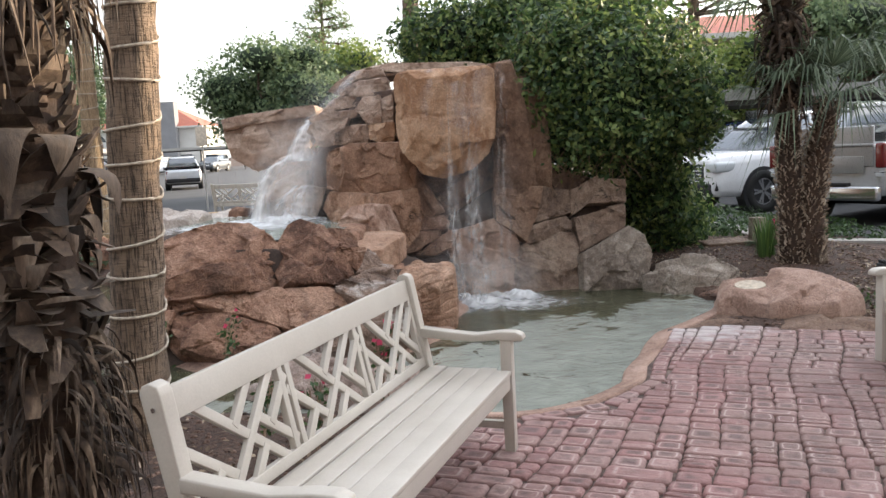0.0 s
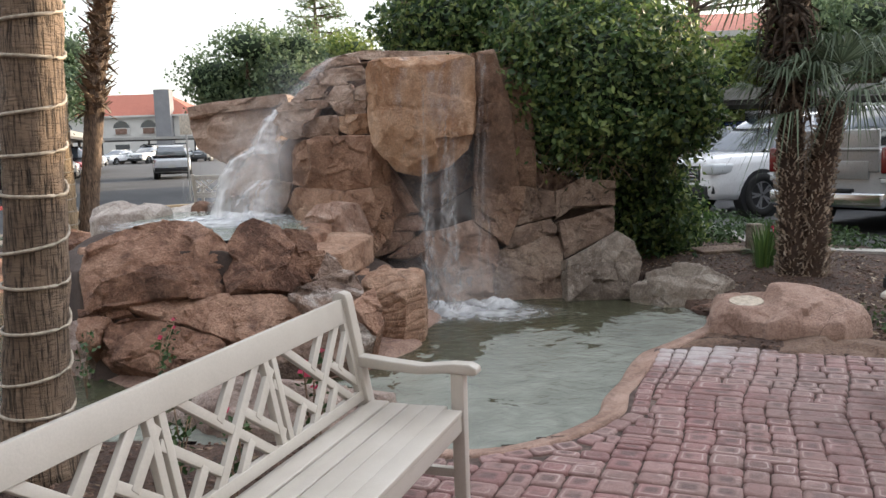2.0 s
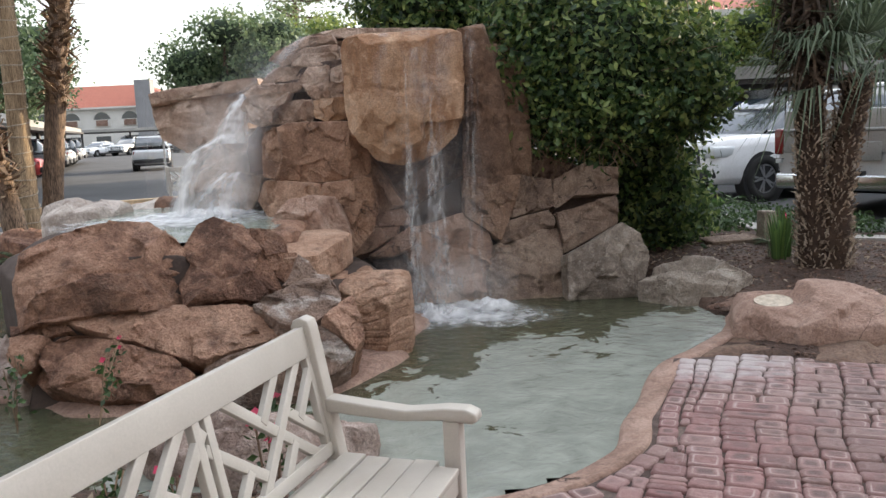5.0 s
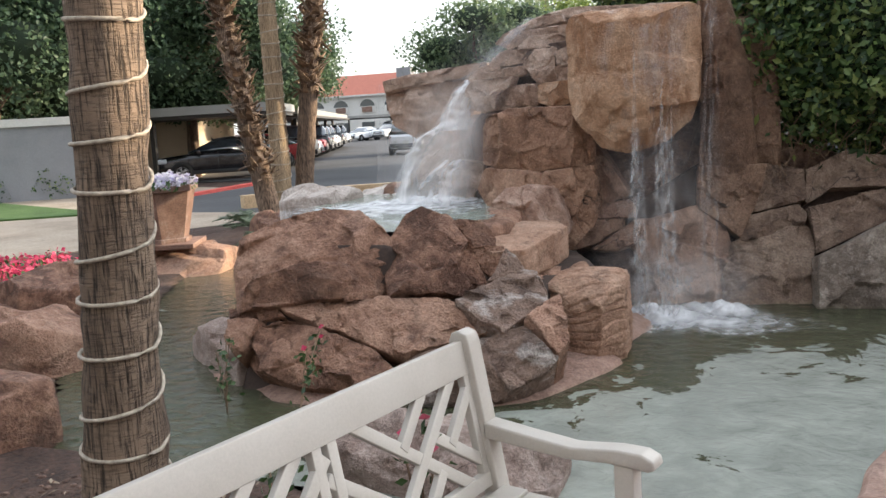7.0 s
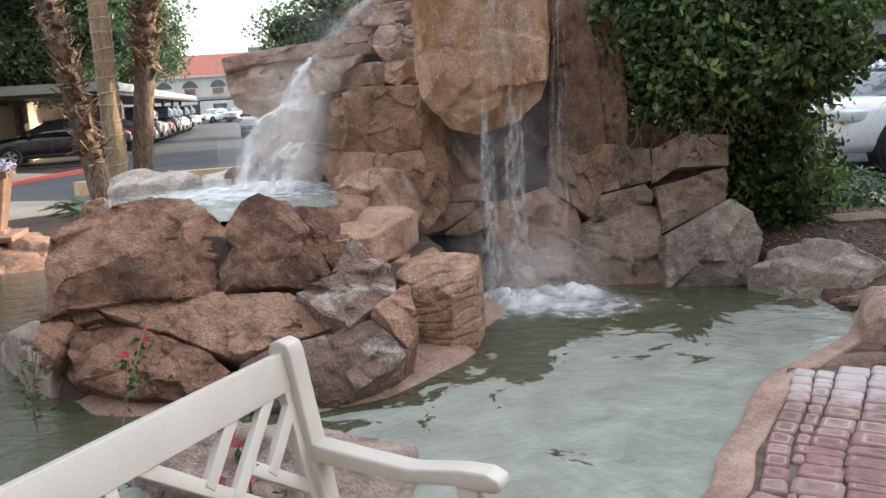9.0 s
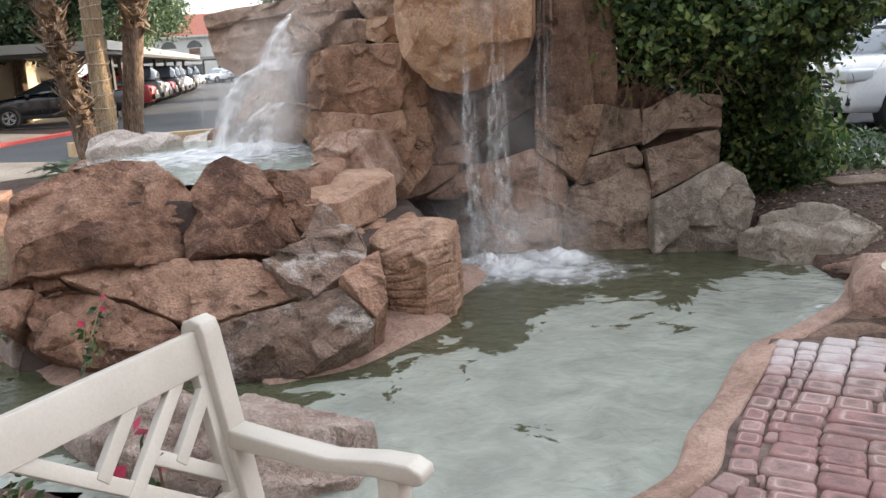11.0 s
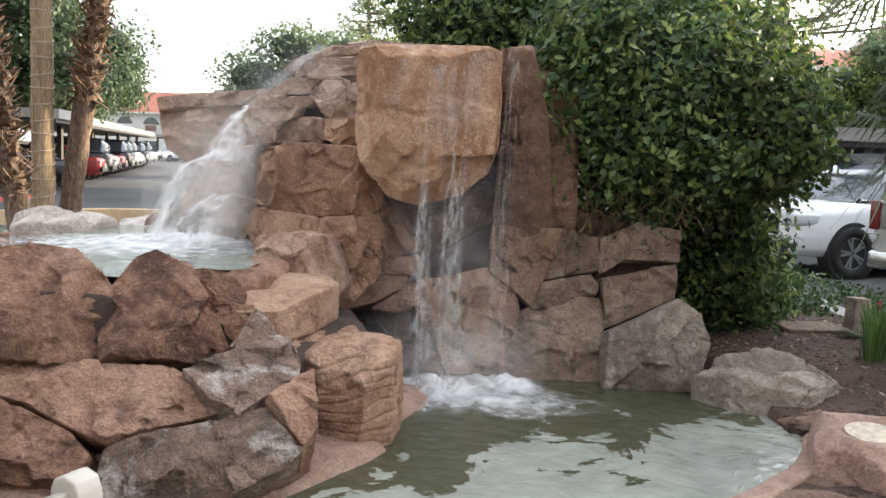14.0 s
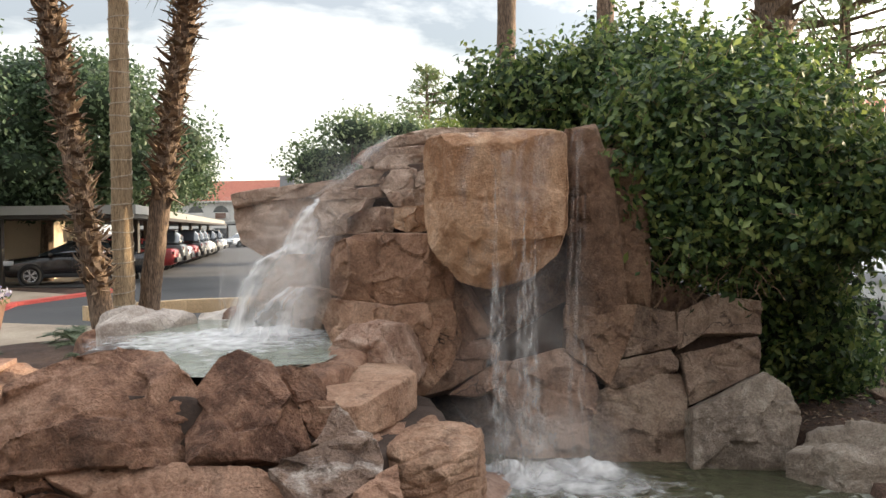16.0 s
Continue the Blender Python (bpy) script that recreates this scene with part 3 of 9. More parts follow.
m_dark_steel = plain("brown_painted_steel", (0.035, 0.03, 0.027), 0.6)
m_stucco = surface("cream_stucco", [(0.52, 0.42, 0.30), (0.62, 0.51, 0.38)], scale=0.7, grain=30.0, rough=0.9, bump=0.3, grain_mix=0.08, vary=0.03)
m_stucco_white = surface("white_stucco", [(0.62, 0.60, 0.56), (0.72, 0.70, 0.66)], scale=0.7, grain=30.0, rough=0.9, bump=0.3, grain_mix=0.08, vary=0.03)
m_stucco_grey = surface("grey_stucco", [(0.22, 0.22, 0.23), (0.29, 0.29, 0.30)], scale=0.7, grain=30.0, rough=0.9, bump=0.3, grain_mix=0.08, vary=0.03)
m_roof = surface("clay_tile", [(0.36, 0.11, 0.075), (0.46, 0.17, 0.11)], scale=4.0, grain=25.0, rough=0.8, bump=0.4, vary=0.12)
m_terracotta = surface("terracotta", [(0.13, 0.072, 0.05), (0.19, 0.11, 0.08), (0.27, 0.175, 0.135)], scale=4.0, grain=50.0, rough=0.7, bump=0.3, spots=((0.36, 0.29, 0.25), 3.0, 0.56, 0.72))
m_window = plain("window_glass", (0.03, 0.04, 0.05), 0.06, coat=0.4)


def water_material(name, pale, dark, wave, height, patch, lo, hi, toward):
    """Milky water over a pale floor, with sharp-edged dark patches (algae and painted-in reflection) that thicken in
    one direction.
    """
    m = bpy.data.materials.new(name)
    nt = tree_of(m)
    tc = nt.nodes.new("ShaderNodeTexCoord")
    mp = nt.nodes.new("ShaderNodeMapping")
    mp.inputs["Scale"].default_value = (1.0, 1.1, 1.0)
    a = node(nt, "ShaderNodeTexNoise", Scale=wave, Detail=6.0, Roughness=0.55, Distortion=0.8)
    b = node(nt, "ShaderNodeTexNoise", Scale=patch, Detail=7.0, Roughness=0.64, Distortion=0.5)
    cloud = node(nt, "ShaderNodeTexNoise", Scale=3.2, Detail=7.0, Roughness=0.65, Distortion=0.5)
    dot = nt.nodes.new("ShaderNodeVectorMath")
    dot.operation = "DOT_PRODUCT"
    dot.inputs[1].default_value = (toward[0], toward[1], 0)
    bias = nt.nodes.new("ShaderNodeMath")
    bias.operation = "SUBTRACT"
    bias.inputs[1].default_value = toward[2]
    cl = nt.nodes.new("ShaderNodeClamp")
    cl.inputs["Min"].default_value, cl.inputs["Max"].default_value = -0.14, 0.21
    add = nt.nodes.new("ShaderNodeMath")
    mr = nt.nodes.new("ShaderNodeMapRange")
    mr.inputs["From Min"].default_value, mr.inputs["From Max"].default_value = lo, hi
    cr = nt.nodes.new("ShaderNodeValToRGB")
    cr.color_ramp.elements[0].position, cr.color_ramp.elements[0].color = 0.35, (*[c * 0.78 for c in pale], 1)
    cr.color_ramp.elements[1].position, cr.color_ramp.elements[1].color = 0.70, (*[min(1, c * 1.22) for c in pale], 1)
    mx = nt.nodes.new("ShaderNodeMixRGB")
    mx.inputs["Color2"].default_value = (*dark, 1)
    bs = node(nt, "ShaderNodeBsdfPrincipled", Roughness=0.04, IOR=1.4)
    bp = node(nt, "ShaderNodeBump", Strength=1.0, Distance=height)
    links(nt, (tc.outputs["Object"], mp.inputs["Vector"]), (mp.outputs[0], a.inputs["Vector"]), (mp.outputs[0], b.inputs["Vector"]), (tc.outputs["Object"], cloud.inputs["Vector"]),
          (tc.outputs["Object"], dot.inputs[0]), (dot.outputs["Value"], bias.inputs[0]), (bias.outputs[0], cl.inputs["Value"]), (cl.outputs[0], add.inputs[0]), (b.outputs["Fac"], add.inputs[1]),
          (add.outputs[0], mr.inputs["Value"]), (mr.outputs[0], mx.inputs["Fac"]), (cloud.outputs["Fac"], cr.inputs["Fac"]), (cr.outputs[0], mx.inputs["Color1"]), (mx.outputs[0], bs.inputs["Base Color"]),
          (a.outputs["Fac"], bp.inputs["Height"]), (bp.outputs[0], bs.inputs["Normal"]), (bs.outputs[0], nt.nodes.new("ShaderNodeOutputMaterial").inputs["Surface"]))
    return m


# thickening towards the rocks also stands in for their shade and dark reflection
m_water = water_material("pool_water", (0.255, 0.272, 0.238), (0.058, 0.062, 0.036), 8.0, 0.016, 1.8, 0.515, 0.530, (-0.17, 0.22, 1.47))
m_pond = water_material("churned_water", (0.24, 0.265, 0.215), (0.42, 0.45, 0.43), 10.0, 0.03, 3.0, 0.52, 0.66, (0.05, 0.0, -0.06))


def fall_material(name, across, along, lo, hi):
    """Falling water: white streaks along the fall with gaps between them."""
    m = bpy.data.materials.new(name)
    nt = tree_of(m)
    tc = nt.nodes.new("ShaderNodeTexCoord")
    mp = nt.nodes.new("ShaderNodeMapping")
    mp.inputs["Scale"].default_value = (across, along, 1)
    n = node(nt, "ShaderNodeTexNoise", Scale=1.0, Detail=3.0, Roughness=0.5, Distortion=0.3)
    mr = nt.nodes.new("ShaderNodeMapRange")
    mr.inputs["From Min"].default_value, mr.inputs["From Max"].default_value = lo, hi
    bs = node(nt, "ShaderNodeBsdfPrincipled", Roughness=0.35)
    bs.inputs["Base Color"].default_value = (0.80, 0.80, 0.80, 1)
    tp = nt.nodes.new("ShaderNodeBsdfTransparent")
    mx = nt.nodes.new("ShaderNodeMixShader")
    # the sheet thins out towards its edges
    sep = nt.nodes.new("ShaderNodeSeparateXYZ")
    edge = nt.nodes.new("ShaderNodeMath")
    edge.operation = "PINGPONG"
    edge.inputs[1].default_value = 0.5
    soft = nt.nodes.new("ShaderNodeMapRange")
    soft.inputs["From Max"].default_value = 0.30
    mul = nt.nodes.new("ShaderNodeMath")
    mul.operation = "MULTIPLY"
    links(nt, (tc.outputs["UV"], mp.inputs["Vector"]), (mp.outputs[0], n.inputs["Vector"]), (n.outputs["Fac"], mr.inputs["Value"]),
          (tc.outputs["UV"], sep.inputs[0]), (sep.outputs["X"], edge.inputs[0]), (edge.outputs[0], soft.inputs["Value"]),
          (mr.outputs[0], mul.inputs[0]), (soft.outputs[0], mul.inputs[1]),
          (mul.outputs[0], mx.inputs["Fac"]), (tp.outputs[0], mx.inputs[1]), (bs.outputs[0], mx.inputs[2]),
          (mx.outputs[0], nt.nodes.new("ShaderNodeOutputMaterial").inputs["Surface"]))
    return m


m_fall = fall_material("falling_water", 5.0, 9.0, 0.42, 1.15)
m_film = fall_material("water_film", 6.0, 1.6, 0.46, 1.3)
m_cascade = fall_material("white_water", 5.0, 2.6, 0.27, 1.0)
m_strand = fall_material("bright_water_strand", 3.0, 11.0, 0.40, 1.0)
m_stream = fall_material("thick_white_water", 4.0, 2.4, 0.16, 0.74)
m_veil = fall_material("water_veil", 6.0, 1.8, 0.30, 1.5)


# ---- mesh tools ----
def value_noise(p, seed=0):
    """Smooth noise in 0..1 at the points p (n x 3)."""
    i = np.floor(p).astype(np.int64)
    f = p - i
    f = f * f * (3 - 2 * f)
    out = np.zeros(len(p))
    for dx in (0, 1):
        for dy in (0, 1):
            for dz in (0, 1):
                h = ((i[:, 0] + dx) * 374761393 + (i[:, 1] + dy) * 668265263 + (i[:, 2] + dz) * 2147483647 + seed * 974711) & 0x7FFFFFFF
                h = ((h ^ (h >> 13)) * 1274126177) & 0x7FFFFFFF
                h = ((h ^ (h >> 16)) & 0xFFFF) / 65535.0
                w = (f[:, 0] if dx else 1 - f[:, 0]) * (f[:, 1] if dy else 1 - f[:, 1]) * (f[:, 2] if dz else 1 - f[:, 2])
                out += w * h
    return out


def fbm(p, octaves=4, seed=0):
    out, amp, total = np.zeros(len(p)), 1.0, 0.0
    for o in range(octaves):
        out += amp * value_noise(p * 2 ** o + 17.3 * o, seed + o)
        total += amp
        amp *= 0.5
    return out / total - 0.5


def mesh_from(name, verts, faces, smooth=True):
    me = bpy.data.meshes.new(name)
    me.from_pydata([tuple(v) for v in verts], [], [tuple(f) for f in faces])
    me.update()
    if smooth:
        me.polygons.foreach_set("use_smooth", [True] * len(me.polygons))
    return me


def thing(name, x=0, y=0, z=0, rz=0, label="", category="", group="", kind=""):
    ob = new(name)
    ob.empty_display_size = 0.1
    ob.matrix_world = pose(x, y, z, 0, 0, rz)
    return tagged(ob, label, category, group, kind)


def part(name, data, material, parent=None, label=""):
    """Links a bmesh or a mesh as one mesh object under a thing or a part."""
    if isinstance(data, bmesh.types.BMesh):
        me = bpy.data.meshes.new(name)
        data.normal_update()
        data.to_mesh(me)
        data.free()
    else:
        me = data
    if not me.materials:
        me.materials.append(material)
    ob = new(name, me)
    ob.parent = parent
    return tagged(ob, label)


def box(sx, sy, sz, at=(0, 0, 0), bevel=0.0, m=None, segments=2):
    """A block with its base centre at 'at'."""
    bm = bmesh.new()
    bmesh.ops.create_cube(bm, size=1)
    bmesh.ops.scale(bm, vec=(sx, sy, sz), verts=bm.verts)
    bmesh.ops.translate(bm, vec=(at[0], at[1], at[2] + sz / 2), verts=bm.verts)
    if bevel:
        bmesh.ops.bevel(bm, geom=bm.edges[:], offset=bevel, segments=segments, affect="EDGES", profile=0.6)
        for f in bm.faces:
            f.smooth = True
    if m is not None:
        bmesh.ops.transform(bm, matrix=m, verts=bm.verts)
    return bm


def bar(a, b, w, d, bevel=0.0, up=(0, 0, 1)):
    """A straight bar from a to b, w across and d thick."""
    a, b = Vector(a), Vector(b)
    t = (b - a)
    length = t.length
    t.normalize()
    s = t.cross(Vector(up))
    s = s.normalized() if s.length > 1e-4 else Vector((1, 0, 0))
    n = s.cross(t)
    m = Matrix((s, n, t)).transposed().to_4x4()
    m.translation = a
    return box(w, d, length, bevel=bevel, m=m)


def extrude_outline(points, depth, bevel=0.0, axis="y"):
    """A flat outline (u, z) pushed through depth along y, centred."""
    bm = bmesh.new()
    vs = [bm.verts.new((u, -depth / 2, z)) for u, z in points]
    f = bm.faces.new(vs)
    r = bmesh.ops.extrude_face_region(bm, geom=[f])
    bmesh.ops.translate(bm, vec=(0, depth, 0), verts=[v for v in r["geom"] if isinstance(v, bmesh.types.BMVert)])
    bmesh.ops.recalc_face_normals(bm, faces=bm.faces)
    if bevel:
        bmesh.ops.bevel(bm, geom=bm.edges[:], offset=bevel, segments=2, affect="EDGES", profile=0.6)
        for f in bm.faces:
            f.smooth = True
    return bm


def join(*bms):
    out = bmesh.new()
    for b in bms:
        me = bpy.data.meshes.new("tmp")
        b.to_mesh(me)
        b.free()
        out.from_mesh(me)
        bpy.data.meshes.remove(me)
    return out


def tube(points, radii, sides=10, cap=True, twist=None):
    """A round tube along the points; radii one for all or one a point."""
    pts = [Vector(p) for p in points]
    if not hasattr(radii, "__len__"):
        radii = [radii] * len(pts)
    verts, faces = [], []
    for i, p in enumerate(pts):
        t = (pts[min(i + 1, len(pts) - 1)] - pts[max(i - 1, 0)]).normalized()
        s = t.cross(Vector((0, 1, 0.01)) if abs(t.y) < 0.9 else Vector((1, 0, 0))).normalized()
        n = s.cross(t)
        for k in range(sides):
            a = 2 * math.pi * k / sides
            verts.append(p + radii[i] * (math.cos(a) * s + math.sin(a) * n))
    for i in range(len(pts) - 1):
        for k in range(sides):
            k2 = (k + 1) % sides
            faces.append((i * sides + k, i * sides + k2, (i + 1) * sides + k2, (i + 1) * sides + k))
    if cap:
        faces.append(tuple(reversed(range(sides))))
        faces.append(tuple((len(pts) - 1) * sides + k for k in range(sides)))
    return verts, faces


class Heap:
    """Gathers many small pieces into one mesh."""
    def __init__(self):
        self.v, self.f = [], []

    def add(self, verts, faces):
        k = len(self.v)
        self.v.extend(tuple(x) for x in verts)
        self.f.extend(tuple(i + k for i in f) for f in faces)

    def mesh(self, name, smooth=False):
        return mesh_from(name, self.v, self.f, smooth)


def cube_sphere(n):
    g = np.linspace(-1, 1, n + 1)
    g = np.tan(g * math.pi / 4)
    u, v = np.meshgrid(g, g, indexing="ij")
    one = np.ones_like(u)
    pts, faces = [], []
    for k, (a, b, c) in enumerate(((one, u, v), (-one, v, u), (v, one, u), (u, -one, v), (u, v, one), (v, u, -one))):
        pts.append(np.stack([a, b, c], -1).reshape(-1, 3))
        base = k * (n + 1) ** 2
        for i in range(n):
            for j in range(n):
                q = base + i * (n + 1) + j
                faces.append((q, q + n + 1, q + n + 2, q + 1))
    p = np.concatenate(pts)
    p /= np.linalg.norm(p, axis=1)[:, None]
    key = np.round(p, 5)
    _, first, inv = np.unique(key, axis=0, return_index=True, return_inverse=True)
    inv = inv.reshape(-1)
    return p[first], [tuple(int(inv[i]) for i in f) for f in faces]


SPHERES = {n: cube_sphere(n) for n in (6, 10, 20, 40, 64, 80)}


def reach(poly, th):
    """How far the outline round its middle reaches in the directions th."""
    poly = np.array(poly, float)
    c = poly.mean(0)
    a, b = poly - c, np.roll(poly, -1, 0) - c
    d = np.stack([np.cos(th), np.sin(th)], -1)
    best = np.full(len(th), 1e-3)
    e = b - a
    for i in range(len(a)):
        den = d[:, 0] * e[i, 1] - d[:, 1] * e[i, 0]
        den = np.where(np.abs(den) < 1e-9, 1e-9, den)
        s = (a[i, 0] * e[i, 1] - a[i, 1] * e[i, 0]) / den
        t = (a[i, 0] * d[:, 1] - a[i, 1] * d[:, 0]) / den
        best = np.where((s > 0) & (t >= -0.01) & (t <= 1.01), np.maximum(best, s), best)
    return c, best


def vertex_normals(pos, quads):
    """Smooth unit normals of a closed mesh of quads."""
    n = np.zeros_like(pos)
    c = np.cross(pos[quads[:, 2]] - pos[quads[:, 0]], pos[quads[:, 3]] - pos[quads[:, 1]])
    for k in range(4):
        np.add.at(n, quads[:, k], c)
    return n / (np.linalg.norm(n, axis=1)[:, None] + 1e-9)


def chisel(pos, quads, w, chips, depth, rng):
    """Flattens the skin into irregular chipped planes that meet in creases."""
    nor = vertex_normals(pos, quads)
    facing = np.clip((nor @ w - 0.05) / 0.35, 0, 1)
    front = np.where(nor @ w > 0.45)[0]
    at = rng.choice(front, chips, replace=False)
    tilt = 0.5 * nor[at] + 0.5 * w + rng.normal(size=(chips, 3)) * 0.15
    tilt /= np.linalg.norm(tilt, axis=1)[:, None]
    gap = pos[:, None, :] - pos[at][None]
    d2 = (gap ** 2).sum(2)
    tau = 0.018 * np.median(np.sort(d2[at], axis=1)[:, 1])
    # a little noise on the borders keeps the creases from being straight
    d2 = d2 + (0.25 * np.sqrt(d2[at].max()) * fbm(pos * 7.0, 3, 91)[:, None]) * np.linspace(-0.35, 0.35, chips)[None]
    k = np.exp(-(d2 - d2.min(1, keepdims=True)) / tau)
    k /= k.sum(1, keepdims=True)
    off = -(gap * tilt[None]).sum(2)
    push = np.einsum("ij,jk->ik", k * np.clip(off, -depth, depth), tilt)
    return pos + push * (0.9 * facing)[:, None]


def solid(poly, origin, u, v, w, front, back, square=8.0, rough=0.03, facets=8, cuts=(), seed=0, size=40, grow=1.025, wave=1.0, lean=2.2, chips=9, strata=0.0):
    """A carved rock: its outline lies in the plane of u and v, it swells 'front' along w and goes 'back' behind it.
    facets: flat hewn places; cuts: planes (direction, share of the reach) that flatten it; chips: chiselled planes of its skin."""
    rng = np.random.RandomState(seed + 7)
    p, faces = SPHERES[size]
    quads = np.array(faces)
    th = np.arctan2(p[:, 1], p[:, 0])
    ring = np.linspace(-math.pi, math.pi, 721)
    c, r = reach(poly, ring)
    k = np.array([1, 2, 3, 2, 1.0])
    r = np.convolve(np.concatenate([r[-3:-1], r, r[1:3]]), k / k.sum(), "valid")
    rad = np.interp(th, ring, r) * grow
    rho, z = np.hypot(p[:, 0], p[:, 1]), p[:, 2]
    s = (rho ** square + np.abs(z) ** square) ** (-1 / square)
    rho, z = rho * s, z * s
    loc = np.stack([c[0] + rad * rho * np.cos(th), c[1] + rad * rho * np.sin(th), np.where(z > 0, z * front, z * back)], -1)
    u, v, w = (np.array(a, float) for a in (u, v, w))
    pos = np.array(origin, float) + loc[:, :1] * u + loc[:, 1:2] * v + loc[:, 2:] * w
    mid = np.array(origin, float) + c[0] * u + c[1] * v - w * (back - front) / 2
    rel = pos - mid
    hewn = []
    for _ in range(facets):
        d = rng.normal(size=3)
        d += w * lean
        hewn.append((d / np.linalg.norm(d), rng.uniform(0.78, 0.93)))
    for d, share in [*hewn, *((np.array(d, float) / np.linalg.norm(d), sh) for d, sh in cuts)]:
        far = rel @ d
        lim = far.max() * share
        over = np.maximum(0, far - lim)
        rel = rel - over[:, None] * d
    span = min(1.0, np.ptp(rel, axis=0).min())
    pos = rel + mid
    if chips:
        pos = chisel(pos, quads, w, chips, 0.045 * (0.4 + span), rng)
    out = vertex_normals(pos, quads)
    f1 = fbm(pos * 3.0 / wave, 3, seed)
    f2 = fbm(pos * 11.0 / wave, 4, seed + 20)
    # hewn steps, bedding lines, and thin cracks that wander over the face
    step = fbm(pos * np.array((3.0, 3.0, 5.0)) / wave, 3, seed + 30) * 7
    step = (np.floor(step) + np.clip((step - np.floor(step)) * 3.5 - 1.2, 0, 1)) / 7
    crack = np.clip(1 - np.abs(fbm(pos * 2.1 / wave, 4, seed + 40)) * 30, 0, 1)
    amp = rough * (0.45 + 0.7 * span)
    f3 = fbm(pos * 34.0 / wave, 3, seed + 60)
    lift_ = 0.5 * f1 + 0.34 * f2 + 0.34 * f3 + 0.5 * step - 0.5 * crack
    if strata:
        bed = (pos[:, 2] + 0.35 * f1 * 0.3) * 15.0 + 2.0 * f1
        lift_ = lift_ - strata * np.clip(1 - np.abs(bed - np.round(bed)) * 7, 0, 1)
    pos = pos + out * (amp * lift_)[:, None]
    return pos, faces


def rock(name, material, plane, outline, parent, depth=0.5, front=0.07, label="", **more):
    """A rock whose face lies in the plane y = y0 + a (x - x0) + b (z - z0); the outline gives (x, z) on that face."""
    y0, x0, z0, a, b = plane
    u = np.array((1, a, 0.0))
    lu = np.linalg.norm(u)
    n = np.array((a, -1, b))
    w = n / np.linalg.norm(n)
    v = np.cross(w, u / lu)
    v = v if v[2] > 0 else -v
    pts = np.array([(x, y0 + a * (x - x0) + b * (z - z0), z) for x, z in outline])
    o = pts.mean(0)
    flat = [((p - o) @ (u / lu), (p - o) @ v) for p in pts]
    pos, faces = solid(flat, o - w * front * 0.3, u / lu, v, w, front, depth, **more)
    return part(name, mesh_from(name, pos, faces), material, parent, label)


def mound(name, material, outline, z, height, parent, depth=0.3, label="", **more):
    """A rock given by its outline from above."""
    pts = np.array(outline, float)
    o = np.array((*pts.mean(0), z))
    flat = [(x - o[0], y - o[1]) for x, y in pts]
    pos, faces = solid(flat, o, (1, 0, 0), (0, 1, 0), (0, 0, 1), height, depth, **more)
    return part(name, mesh_from(name, pos, faces), material, parent, label)


# ---- ground, water, paving ----
EDGE = [(-0.6, -3.0), (5.6, -3.0), (5.6, 6.25), (3.6, 6.2), (2.9, 6.5), (2.3, 6.82), (1.80, 6.84), (1.62, 6.35), (1.40, 5.85), (1.26, 5.40), (0.88, 4.97), (0.35, 4.79), (-0.3, 4.68)]
POOL = [(0.25, 4.98), (1.05, 5.40), (1.40, 6.25), (1.98, 7.15), (2.50, 7.95), (2.40, 8.8), (2.3, 9.7), (-0.5, 10.0), (-2.3, 9.7), (-3.6, 10.3),
        (-5.0, 11.6), (-5.5, 11.3), (-4.4, 8.6), (-3.9, 6.9), (-2.9, 5.6), (-1.3, 5.35), (-0.3, 5.2)]


def inside_distance(px, py, poly):
    """Signed distance to an outline: positive inside."""
    d = np.full(px.shape, 1e9)
    odd = np.zeros(px.shape, bool)
    n = len(poly)
    for i in range(n):
        (x1, y1), (x2, y2) = poly[i], poly[(i + 1) % n]
        ex, ey = x2 - x1, y2 - y1
        t = np.clip(((px - x1) * ex + (py - y1) * ey) / (ex * ex + ey * ey), 0, 1)
        d = np.minimum(d, np.hypot(px - x1 - t * ex, py - y1 - t * ey))
        cross = ((y1 > py) != (y2 > py)) & (px < ex * (py - y1) / (ey if abs(ey) > 1e-9 else 1e-9) + x1)
        odd ^= cross
    return np.where(odd, d, -d)


def bump(px, py, x, y, r, h):
    return h * np.exp(-((px - x) ** 2 + (py - y) ** 2) / (r * r))


def ground_height(px, py):
    h = np.full(px.shape, -0.03)
    h += bump(px, py, 4.2, 9.6, 1.8, 0.10) + bump(px, py, 3.0, 11.5, 2.2, 0.14)
    h += bump(px, py, -5.8, 13.5, 1.8, 0.22) + bump(px, py, -1.8, 12.2, 2.0, 0.25)
    h = np.where((py > 15.2) | (px < -9) | (px > 7.5), -0.03, h)
    near = (np.abs(px) < 12) & (py < 15)
    p3 = np.stack([px.ravel(), py.ravel(), 0 * px.ravel()], -1)
    h += np.where(near, 0.03 * fbm(p3 * 3.0, 3, 5).reshape(px.shape), 0)
    # under the patio
    h = np.where(inside_distance(px, py, EDGE) > 0.0, -0.07, h)
    h += bump(px, py, 2.6, 6.95, 0.35, 0.05)
    d = inside_distance(px, py, POOL)
    return h - 0.5 * np.clip(d / 0.18 + 0.35, 0, 1)


def sheet(xs, ys, height):
    gx, gy = np.meshgrid(xs, ys, indexing="ij")
    gz = height(gx, gy)
    v = np.stack([gx, gy, gz], -1).reshape(-1, 3)
    nx, ny = len(xs), len(ys)
    idx = np.arange(nx * ny).reshape(nx, ny)
    f = np.stack([idx[:-1, :-1], idx[1:, :-1], idx[1:, 1:], idx[:-1, 1:]], -1).reshape(-1, 4)
    return v, f.tolist()


